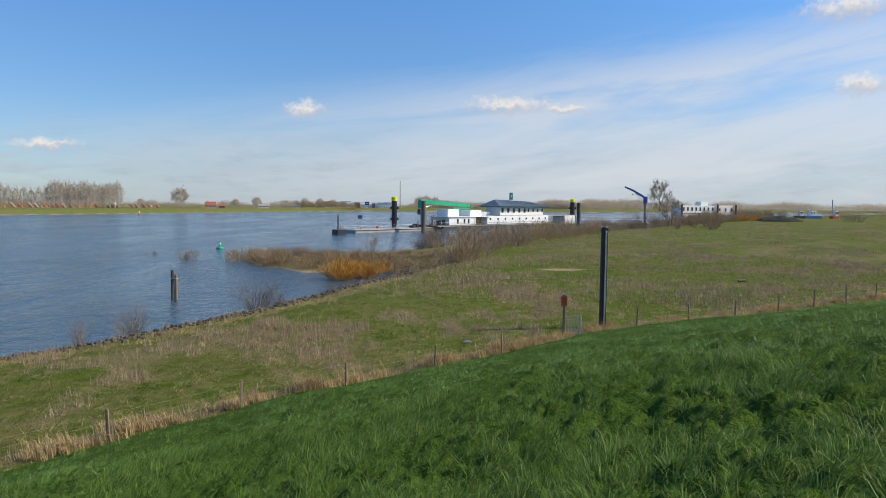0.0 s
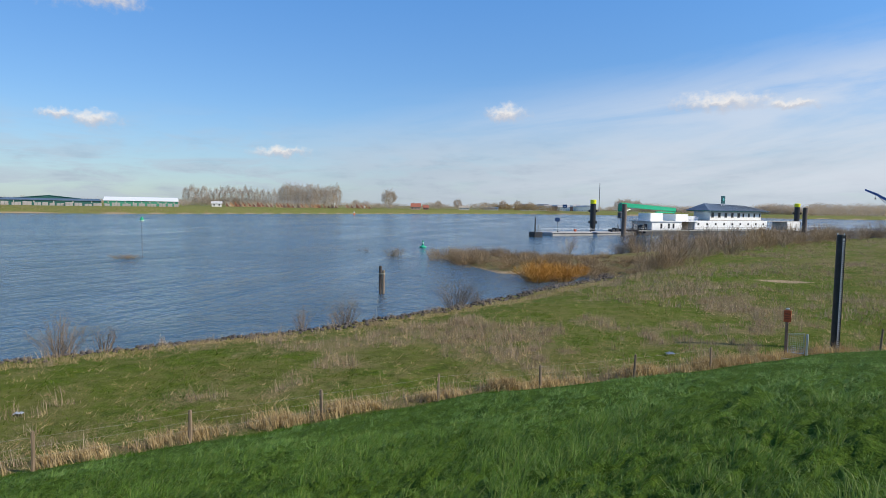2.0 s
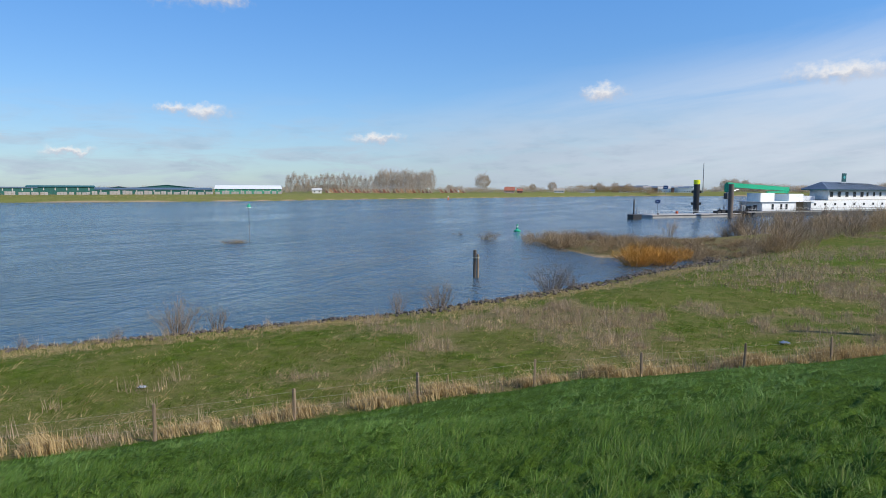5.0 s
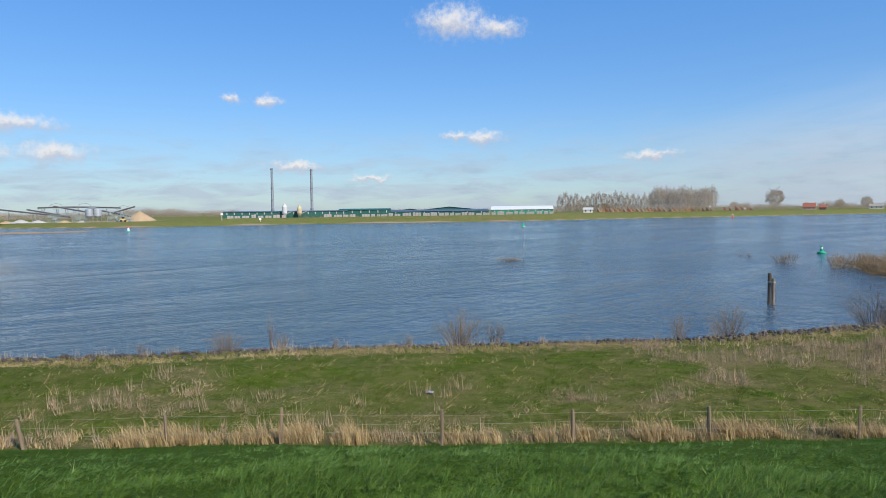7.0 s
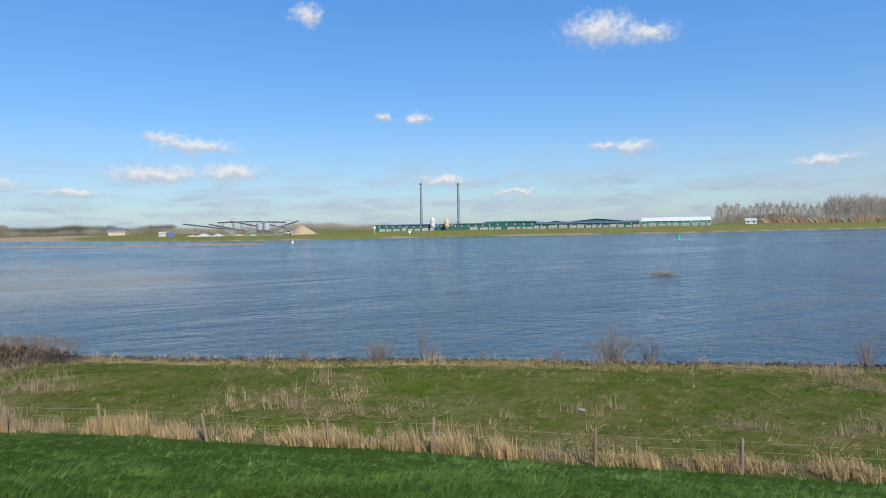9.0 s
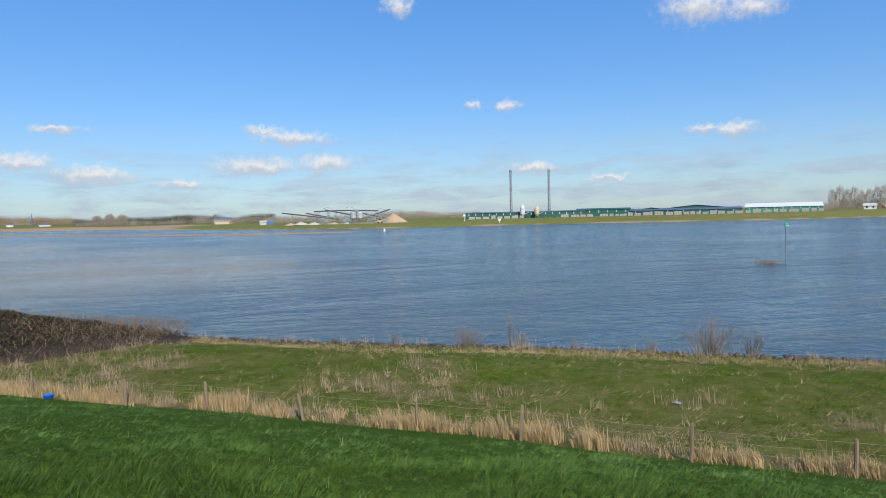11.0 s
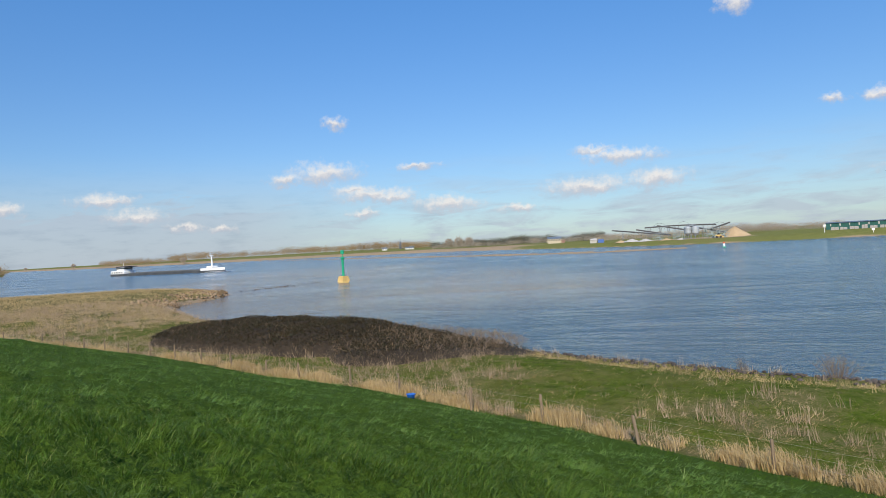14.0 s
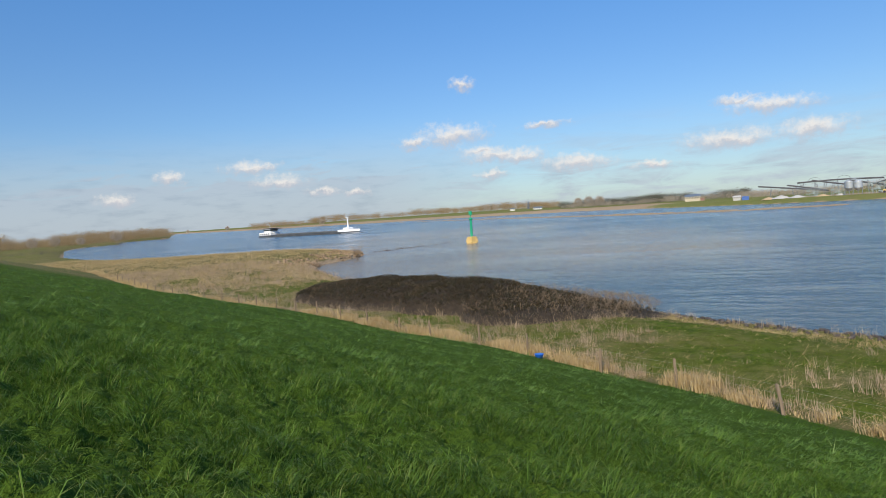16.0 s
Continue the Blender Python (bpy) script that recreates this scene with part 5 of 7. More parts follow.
sign = thing("sign_post", "rusty post with a faded orange-red notice board", "sign", (sx, sy, ground_z(sx, sy)), -10)
part("post", Shape().box((-0.07, -0.07, -0.2), (0.07, 0.07, 2.36), None, 0.015), worn("rusty post", (0.20, 0.12, 0.08), (0.30, 0.19, 0.13), 5.0, 0.85), sign)
board = part("board", Shape().box((-0.16, -0.095, 1.74), (0.17, -0.072, 2.32), None, 0.01), RED, sign)
part("lettering", Shape().box((-0.12, -0.099, 2.12), (0.14, -0.0955, 2.17)).box((-0.12, -0.099, 2.00), (0.10, -0.0955, 2.03)).box((-0.12, -0.099, 1.90), (0.14, -0.0955, 1.93)), worn("dark lettering", (0.22, 0.04, 0.02), (0.28, 0.06, 0.03)), board, "unreadable dark lines of writing")
part("bracket", Shape().box((-0.09, -0.08, 2.36), (0.09, 0.08, 2.42), None, 0.01), GALV, sign)

# tall black gauge post with a white scale
kx, ky = 9.6, 37.7
kz = ground_z(kx, ky)
gauge = thing("gauge_post", "tall black steel flood gauge post with a white scale strip", "post", (kx, ky, kz), 20)
part("pipe", Shape().lathe([(0.175, -0.4), (0.175, 5.95), (0.165, 5.99), (0.145, 5.99), (0.145, 5.85)], 24), BLACK, gauge, smooth=False)
strip = part("scale", Shape().box((0.0, -0.205, 0.10), (0.11, -0.155, 5.80), None, 0.008), worn("grey enamel scale", (0.42, 0.42, 0.42), (0.60, 0.60, 0.60), 2.0, 0.4), gauge, "white enamel scale")
marks = Shape()
for k in range(56):
    marks.box((0.01 if k % 2 else 0.04, -0.210, 0.14 + k * 0.1), (0.10, -0.206, 0.192 + k * 0.1))
part("marks", marks, BLACK, strip, "black scale marks")
part("rail", Shape().box((0.114, -0.215, 0.0), (0.15, -0.13, 5.97), None, 0.006), BLACK, gauge)
part("cap_bolt", Shape().lathe([(0.03, 5.97), (0.03, 6.05), (0.01, 6.07)], 10, (-0.155, 0, 0)), GALV, gauge)
part("cap_bolt", Shape().lathe([(0.03, 5.97), (0.03, 6.05), (0.01, 6.07)], 10, (0.1, -0.14, 0)), GALV, gauge)

# blue tub, litter
tx, ty = -27.5, -6.4
tub = thing("tub", "bright blue plastic tub lying in the grass", "tub", (tx, ty, ground_z(tx, ty)), 20)
tub.scale = (0.62, 0.62, 0.62)
part("bowl", Shape().lathe([(0.24, 0.0), (0.29, 0.24), (0.31, 0.28), (0.31, 0.30), (0.27, 0.30), (0.26, 0.24), (0.21, 0.04)], 20), BLUE_TUB, tub, smooth=True)
part("rim", Shape().lathe([(0.30, 0.27), (0.33, 0.28), (0.33, 0.31), (0.30, 0.32)], 20), BLUE_TUB, tub)
for i, (lx, ly, c) in enumerate([(1.5, 33.8, (0.10, 0.13, 0.17)), (-19.4, 15.4, (0.26, 0.28, 0.30))]):
    z = ground_z(lx, ly)
    s = Shape()
    r2 = random.Random(60 + i)
    n = 9
    for u in range(n):
        for v in range(n):
            s.v.append(((u / (n - 1) - 0.5) * (0.45 if i == 0 else 0.28), (v / (n - 1) - 0.5) * (0.35 if i == 0 else 0.22), 0.03 + r2.uniform(0, 0.16) * (1 - abs(u - 4) / 5) * (1 - abs(v - 4) / 5)))
    s.f = [(u * n + v, u * n + v + 1, (u + 1) * n + v + 1, (u + 1) * n + v) for u in range(n - 1) for v in range(n - 1)]
    ob = solid("plastic_sheet", s, worn("crumpled plastic film", c, tuple(min(1, k * 1.4) for k in c), 6.0, 0.3), "crumpled pale plastic sheet caught in the grass", "litter", smooth=True)
    ob.matrix_basis = pose(lx, ly, z + 0.04, 0, 0, 30)
bx, by = 29.3, 63.6
ob = solid("log", Shape().tube([(-0.9, 0, 0.16), (0, 0.05, 0.22), (0.9, 0, 0.18)], [0.14, 0.18, 0.12], 10).tube([(0.3, 0, 0.2), (0.5, 0.2, 0.5)], [0.07, 0.04], 6), WOOD_WET, "dark drift log lying in the meadow", "log")
ob.matrix_basis = pose(bx, by, ground_z(bx, by), 0, 0, 20) @ Matrix.Diagonal((0.55, 0.7, 0.8, 1))

# double pile standing in the water
px, py = -24.9, 57.6
pile = thing("mooring_pile", "old brown timber mooring piles standing in the river", "pile", (px, py, 0), 0)
part("pile", Shape().lathe([(0.16, -2.5), (0.16, 2.62), (0.14, 2.72), (0.05, 2.74)], 12, (-0.12, 0, 0)), WOOD_WET, pile)
part("pile", Shape().lathe([(0.12, -2.5), (0.12, 2.22), (0.10, 2.30), (0.04, 2.31)], 12, (0.18, 0.06, 0)), WOOD_OLD, pile)
part("strap", Shape().box((-0.30, -0.18, 1.9), (0.31, 0.2, 2.0), None, 0.01), WIRE, pile, "rusty iron strap")

# green buoy
bx, by = at(20.0, 133.0).x, at(20.0, 133.0).y
buoy = thing("buoy", "green navigation buoy with a white-banded top floating on the river", "buoy", (bx, by, 0), 0)
buoy.scale = (0.7, 0.7, 0.85)
part("float", Shape().lathe([(0.55, -0.3), (1.0, -0.05), (1.05, 0.2), (0.9, 0.35), (0.5, 0.45), (0.38, 0.55)], 20), GREEN_PAINT, buoy, smooth=True)
part("mast", Shape().lathe([(0.36, 0.5), (0.28, 0.95), (0.26, 1.0)], 16), GREEN_PAINT, buoy)
part("band", Shape().lathe([(0.30, 1.0), (0.29, 1.35), (0.26, 1.38)], 16), WHITE, buoy, "white band")
part("lantern", Shape().lathe([(0.30, 1.38), (0.30, 1.55), (0.17, 1.62), (0.12, 1.78)], 16), GREEN_PAINT, buoy)

# green lattice mark on its long pole
nx, ny = at(43.35, 108.0).x, at(43.35, 108.0).y
mark = thing("river_mark", "small green river mark on a tall thin pole", "beacon", (nx, ny, 0), 40)
part("pole", Shape().tube([(0, 0, -2), (0, 0, 5.6)], 0.06, 8), STEEL, mark)
part("topmark", Shape().lathe([(0.34, 5.5), (0.32, 5.75), (0.14, 6.05), (0.12, 6.2)], 16), GREEN_PAINT, mark)
part("band", Shape().lathe([(0.35, 5.55), (0.35, 5.64)], 16), WHITE, mark, "pale band")

# big green beacon on its block
ex, ey = at(108.85, 176.0).x, at(108.85, 176.0).y
beacon = thing("beacon", "tall green beacon pole on an ochre block in the river", "beacon", (ex, ey, 0), 15)
part("block", Shape().prism([(-1.35, -1.35), (1.35, -1.35), (1.35, 1.35), (-1.35, 1.35)], -1.5, 0.3).lathe([(1.75, 0.3), (1.25, 1.75), (0.5, 1.8)], 4), YELLOWBROWN, beacon)
part("pole", Shape().lathe([(0.34, 1.7), (0.32, 6.2), (0.30, 6.25)], 14), GREEN_PAINT, beacon)
part("basket", Shape().lathe([(0.36, 6.2), (0.62, 6.5), (0.62, 6.7), (0.36, 6.9)], 14), GREEN_PAINT, beacon)
part("neck", Shape().lathe([(0.10, 6.9), (0.10, 7.9)], 10), GREEN_PAINT, beacon)
part("topmark", Shape().lathe([(0.5, 7.75), (0.5, 8.65), (0.05, 8.75)], 14), GREEN_PAINT, beacon)

# small float and marks further out
for az, d, cols in [(76.5, 333, (WHITE, RED, GREEN_PAINT)), (26.3, 521, (RED, WHITE, RED))]:
    p = at(az, d)
    f = thing("buoy", "small red, white and green river buoy", "buoy", (p.x, p.y, 0))
    part("float", Shape().lathe([(0.8, -0.3), (0.9, 0.2), (0.5, 0.5)], 14), cols[2], f)
    part("mast", Shape().lathe([(0.5, 0.5), (0.45, 1.9)], 12), cols[0], f)
    part("topmark", Shape().lathe([(0.48, 1.9), (0.45, 2.6), (0.1, 2.8)], 12), cols[1], f)

# ---- stone bank ----


def stone_mesh(seed, rx=1.0):
    bm = bmesh.new()
    bmesh.ops.create_icosphere(bm, subdivisions=1, radius=1.0)
    r2 = random.Random(seed)
    for v in bm.verts:
        v.co = Vector((v.co.x * r2.uniform(0.75, 1.2), v.co.y * r2.uniform(0.7, 1.15), v.co.z * r2.uniform(0.55, 0.9)))
    me = bpy.data.meshes.new("stone")
    bm.to_mesh(me)
    bm.free()
    return me


STONES = [stone_mesh(i) for i in range(7)]
for me in STONES:
    me.materials.append(STONE)


def joined_stones(name, places, mat, label):
    """Many stones in one mesh: places of x, y, z and size."""
    vs, fs, k = [], [], 0
    for i, (x, y, z, r) in enumerate(places):
        me = STONES[i % 7]
        co = np.array([v.co for v in me.vertices]) * r
        a = RNG.uniform(0, 6.28)
        co = co @ np.array([[math.cos(a), -math.sin(a), 0], [math.sin(a), math.cos(a), 0], [0, 0, 1]]) + [x, y, z]
        vs.append(co)
        fs.append(np.array([p.vertices[:] for p in me.polygons]) + k)
        k += len(co)
    return solid(name, mesh_of(name, np.concatenate(vs), np.concatenate(fs)), mat, label, "stones", kind="stuff")


riprap = thing("stone_bank", "dark basalt stones along the edge of the river", "stones", kind="structure")
s = np.sort(RNG.uniform(SHORE_RUN[19], SHORE_RUN[33], 2300))
off = np.clip(RNG.normal(1.4, 1.0, len(s)), -0.7, 3.4)
p = shore_point(s, off)
z = lie(p[:, 0], p[:, 1])[0]
size = RNG.uniform(0.05, 0.17, len(s)) * (1 + 0.25 * rise(p[:, 1], 20, 60))
order = RNG.permutation(len(s))
one_by_one = [i for i in order if 8 < p[i, 1] < 52][:290]
chosen = set(one_by_one)
for i in one_by_one:
    ob = part("stone", STONES[i % 7], None, riprap)
    ob.matrix_basis = pose(p[i, 0], p[i, 1], z[i] + size[i] * 0.25, RNG.uniform(-20, 20), RNG.uniform(-20, 20), RNG.uniform(0, 360)) @ Matrix.Diagonal((size[i], size[i], size[i], 1))
joined_stones("loose_stones", [(p[i, 0], p[i, 1], z[i] + size[i] * 0.25, size[i]) for i in range(len(s)) if i not in chosen], STONE, "tumbled dark stones between water and grass")
k = RNG.uniform(0, 1, 520)
s = SHORE_RUN[10] + k * (SHORE_RUN[14] - SHORE_RUN[10])
p = shore_point(s, RNG.uniform(-0.5, 7.0, len(s)))
z = lie(p[:, 0], p[:, 1])[0]
joined_stones("groyne_stones", [(p[i, 0], p[i, 1], z[i] + 0.05, RNG.uniform(0.15, 0.42)) for i in range(len(s))], GROYNE_STONE, "brown stones heaped on the tip of the groyne")
k = RNG.uniform(0, 1, 90)
a, b = np.array([-141.0, -78.0]), np.array([-176.0, -66.0])
p = a + (b - a) * k[:, None] + RNG.normal(0, 0.7, (90, 2))
joined_stones("sunken_stones", [(q0[0], q0[1], -0.12, RNG.uniform(0.2, 0.45)) for q0 in p], STONE, "row of stones just breaking the water")

# ---- the mooring: pontoon, crew ship, piles and cranes ----
A, B = Vector((-34.8, 203.0, 0)), Vector((42.0, 296.0, 0))
RUN = (B - A).normalized()
BERTH = math.degrees(math.atan2(RUN.y, RUN.x))


def seen_from_start(az, dist, z=0.0):
    """The place at a bearing and distance from where the walk begins."""
    a = radians(az)
    return Vector((0.8 - math.sin(a) * dist, math.cos(a) * dist - 0.5, z))


def berth(az, off=0.0):
    """Metres along the berth's line at which it is seen to the left of north by az."""
    d = way(az)
    o = A + Vector((-RUN.y, RUN.x, 0)) * off - Vector((0.8, -0.5, 0))
    det = d.x * -RUN.y + RUN.x * d.y
    return (d.x * o.y - d.y * o.x) / det if abs(det) > 1e-9 else 0.0


def windows(parent, xs, y, z0, z1, w, name="window", label="small dark window"):
    """A row of windows, each with its frame."""
    for x in xs:
        pane = part(name, Shape().box((x, y - 0.03, z0), (x + w, y + 0.02, z1)), GLASS_DARK, parent, label)
        bar = Shape()
        for lo, hi in (((x - 0.08, z0 - 0.08), (x + w + 0.08, z0)), ((x - 0.08, z1), (x + w + 0.08, z1 + 0.08)), ((x - 0.08, z0), (x, z1)), ((x + w, z0), (x + w + 0.08, z1))):
            bar.box((lo[0], y - 0.05, lo[1]), (hi[0], y + 0.01, hi[1]))
        part("frame", bar, GREY_DECK, pane)


x0, x1 = berth(9.6), berth(2.7)
pontoon = thing("pontoon", "long low grey steel work pontoon lying at the mooring", "pontoon", A, BERTH)
part("hull", Shape().box((x0, -4.0, -0.6), (x1, 4.0, 1.05), None, 0.25), GREY_DECK, pontoon)
part("fender_strip", Shape().box((x0 + 0.3, -4.12, 0.62), (x1 - 0.3, -4.0, 0.86)), HULL_DARK, pontoon)
rail = Shape()
k = 0
while x0 + 2 + 2.4 * k < x1 - 2:
    x = x0 + 2 + 2.4 * k
    rail.tube([(x, 3.6, 1.05), (x, 3.6, 2.0)], 0.03, 5)
    k += 1
rail.tube([(x0 + 2, 3.6, 2.0), (x1 - 2, 3.6, 2.0)], 0.03, 5).tube([(x0 + 2, 3.6, 1.5), (x1 - 2, 3.6, 1.5)], 0.025, 5)
part("railing", rail, GALV, pontoon)
part("lifebuoy", Shape().lathe([(0.42, 1.25), (0.45, 1.95), (0.2, 2.0)], 12, (berth(7.4), -2.6, 0)), RED, pontoon, "red rescue box")
for az in (9.0, 6.2, 4.4, 3.4):
    part("bollard", Shape().lathe([(0.22, 1.05), (0.18, 1.4), (0.30, 1.5), (0.30, 1.6), (0.1, 1.62)], 12, (berth(az), -3.2, 0)), HULL_DARK, pontoon)
for az, h in ((3.6, 2.6), (3.2, 2.2), (3.9, 1.7)):
    part("winch", Shape().box((berth(az) - 0.8, -1.5, 1.05), (berth(az) + 0.7, 0.6, 1.05 + h * 0.45), None, 0.1).tube([(berth(az), -1, 1.2), (berth(az) + 0.4, -1, 1.05 + h)], 0.09, 8).tube([(berth(az) + 0.4, -1, 1.05 + h), (berth(az) + 1.3, -1, 1.3)], 0.06, 6), BLACK, pontoon)

p = seen_from_start(10.3, 195)
f = thing("float_block", "black float with two upright posts beside the pontoon", "float", (p.x, p.y, 0), BERTH)
part("float", Shape().box((-1.6, -1.3, -0.5), (1.6, 1.3, 1.5), None, 0.12), BLACK, f)
part("post", Shape().lathe([(0.22, 1.5), (0.22, 5.7), (0.2, 5.8)], 12, (-0.3, 0, 0)), HULL_DARK, f)
part("post", Shape().lathe([(0.14, 1.5), (0.14, 3.4), (0.2, 3.5)], 10, (1.1, 0.3, 0)), STEEL, f)


def mooring_post(az, d, top, r, capped, label, mat):
    p = seen_from_start(az, d)
    ob = thing("mooring_post", label, "pile", (p.x, p.y, 0), 0, "mooring posts")
    part("tube", Shape().lathe([(r, -2), (r, top - (1.5 if capped else 0)), (r * 0.92, top - (1.48 if capped else -0.02))], 20), mat, ob, smooth=False)
    if capped:
        part("cap", Shape().lathe([(r * 1.05, top - 1.5), (r * 1.05, top - 0.15), (r * 0.8, top)], 20), YELLOW, ob, "bright yellow cap")
        for z in (top * 0.66, top * 0.32):
            part("collar", Shape().lathe([(r * 1.12, z - 0.3), (r * 1.12, z + 0.3)], 20).box((-r * 1.6, -0.35, z - 0.45), (r * 1.6, 0.35, z + 0.45), None, 0.08), BLACK, ob)
    return ob


mooring_post(5.45, 240, 12.0, 1.02, True, "tall black mooring post with a bright yellow cap", BLACK)
mooring_post(2.85, 217, 10.4, 0.78, False, "tall brown steel mooring post before the crew ship", worn("brown pile steel", (0.10, 0.075, 0.06), (0.17, 0.135, 0.11), 0.7, 0.7, streak=(1, 1, 0.2)))
mooring_post(-10.2, 318, 12.6, 1.1, True, "tall black mooring post with a bright yellow cap", BLACK)
mooring_post(-10.75, 322, 10.9, 0.95, False, "tall brown steel mooring post beyond the crew ship", worn("brown pile steel dark", (0.075, 0.06, 0.05), (0.13, 0.105, 0.09), 0.7, 0.7, streak=(1, 1, 0.2)))

# crew ship
ship = thing("crew_ship", "long white moored crew ship with a blue-grey ribbed roof", "ship", A, BERTH)
h0, h1 = berth(2.6), berth(-8.4)
part("hull", Shape().prism([(h0, -5.0), (h1 - 6, -5.0), (h1, -2.5), (h1, 2.5), (h1 - 6, 5.0), (h0, 5.0)], -0.6, 1.7), HULL_DARK, ship)
part("rubbing_strake", Shape().box((h0 + 0.5, -5.15, 1.25), (h1 - 6, -5.0, 1.6)), GREY_DECK, ship)
m0, m1, m2 = berth(1.4), berth(-2.0), berth(-7.4)
part("lower_cabin", Shape().box((m0, -4.5, 1.7), (berth(-1.0), 4.5, 4.6), None, 0.08), WHITE, ship)
part("porch_wall", Shape().box((berth(-1.0), -1.5, 1.7), (m1, 4.5, 4.6)), worn("ochre board wall", (0.30, 0.22, 0.13), (0.42, 0.33, 0.22), 0.6, 0.7), ship, "shaded ochre board wall")
part("long_cabin", Shape().box((m1, -4.5, 1.7), (m2, 4.5, 5.0), None, 0.08), WHITE, ship)
part("porch_roof", Shape().box((berth(1.6), -5.0, 4.6), (m1 + 1.5, 4.8, 4.85), None, 0.04), WHITE, ship)
xs = np.linspace(m1 + 1.6, m2 - 3.0, 9)
windows(ship, xs, -4.53, 3.4, 4.1, 0.9)
part("stain_band", Shape().box((m1 + 0.3, -4.56, 2.35), (m2 - 0.3, -4.5, 2.48)), GREY_DECK, ship, "grey rubbing band")
windows(ship, [m0 + 4.5, m0 + 8.5, m0 + 11.0], -4.53, 2.2, 3.9, 0.9)
for a0, a1, top in ((1.25, 0.25, 7.6), (-0.75, -1.75, 7.3)):
    part("roof_box", Shape().box((berth(a0), -3.0, 4.85), (berth(a1), 2.5, top), None, 0.08), WHITE, ship, "plain white box on the cabin roof")
part("roof_box", Shape().box((berth(-1.95), -1.0, 5.0), (berth(-2.9), 3.0, 6.6), None, 0.08), worn("grey deck box", (0.45, 0.47, 0.5), (0.6, 0.62, 0.64), 0.8, 0.5), ship, "grey box on the cabin roof")
w0, w1 = berth(-3.3), berth(-7.1)
part("bridge_deck", Shape().box((w0 - 1.0, -4.4, 5.0), (w1 + 1.5, 4.4, 5.25)), GREY_DECK, ship)
part("wheelhouse", Shape().box((w0, -3.6, 5.25), (w1, 3.6, 8.6), None, 0.06), WHITE, ship)
windows(ship, np.linspace(w0 + 0.8, w0 + (w1 - w0) * 0.52, 5), -3.64, 6.3, 8.0, 1.45)
windows(ship, np.linspace(w0 + (w1 - w0) * 0.62, w1 - 1.6, 4), -3.64, 6.5, 7.9, 0.95)
part("fascia", Shape().box((w0 - 2.2, -5.3, 8.55), (w1 + 2.4, 5.3, 8.85)), worn("green fascia", (0.03, 0.16, 0.13), (0.06, 0.24, 0.2), 1.0, 0.5), ship, "green roof edge")
ra, rb = w0 - 3.0, w1 + 3.2
roof = Shape().add([(ra, -5.6, 8.85), (rb, -5.6, 8.85), (rb, 5.6, 8.85), (ra, 5.6, 8.85), (ra + 4.0, 0, 11.6), (rb - 9.0, 0, 11.0)], [(3, 2, 1, 0), (0, 1, 5, 4), (1, 2, 5), (2, 3, 4, 5), (3, 0, 4)])
part("roof", roof, ROOF_SLATE, ship, "blue-grey ribbed hip roof")
for k in range(1, 22):
    x = ra + (rb - ra) * k / 22
    xt = ra + 4.0 + (rb - 9.0 - ra - 4.0) * k / 22
    part("roof_rib", Shape().tube([(x, -5.6, 8.92), (xt, 0, 11.62 - 0.6 * k / 22)], 0.07, 4), ROOF_SLATE, ship)
sx = berth(-4.6)
for e in (-0.8, 0.8):
    part("sign_leg", Shape().tube([(sx + e, -1.5, 10.3), (sx + e, -1.5, 12.2)], 0.09, 6), WHITE, ship)
board = part("name_board", Shape().box((sx - 1.15, -1.7, 11.6), (sx + 1.15, -1.45, 14.6), None, 0.06), TEAL, ship, "dark teal sign board with a plain pale emblem")
part("emblem", Shape().lathe([(0.55, 0), (0.55, 0.06), (0.3, 0.07)], 12), worn("pale teal emblem", (0.05, 0.30, 0.32), (0.07, 0.36, 0.38)), board).matrix_basis = pose(sx, -1.71, 13.2, 90, 0, 0)
part("stern_cabin", Shape().box((berth(-9.0), -3.5, 1.0), (berth(-9.9), 3.0, 4.9), None, 0.1), DIRTYWHITE, ship, "weathered white stern cabin")
part("awning", Shape().box((berth(-7.4), -3.5, 4.75), (berth(-9.9), 3.5, 5.0), None, 0.05), GREY_DECK, ship)
rail = Shape()
for k in range(26):
    x = h0 + 1 + (h1 - h0 - 8) * k / 25
    rail.tube([(x, -4.9, 1.7), (x, -4.9, 2.75)], 0.03, 4)
rail.tube([(h0 + 1, -4.9, 2.75), (h1 - 7, -4.9, 2.75)], 0.03, 4).tube([(h0 + 1, -4.9, 2.25), (h1 - 7, -4.9, 2.25)], 0.025, 4)
part("railing", rail, WHITE, ship)
r2 = random.Random(3)
for k in range(16):
    x, w = r2.uniform(h0, m0 + 1), r2.uniform(0.5, 1.5)
    y = r2.uniform(-4.5, 2)
    part("deck_box", Shape().box((x, y, 1.7), (x + w, y + r2.uniform(0.6, 1.6), 1.7 + r2.uniform(0.5, 2.2)), None, 0.08), r2.choice([STEEL, HULL_DARK, GREY_DECK]), ship)
for e in (1, 3):
    part("tyre_fender", Shape().lathe([(0.7, -0.3), (0.75, 0.0), (0.7, 0.3)], 14, (h0 + e, -5.3, 1.0)), BLACK, ship, "black tyre fender")
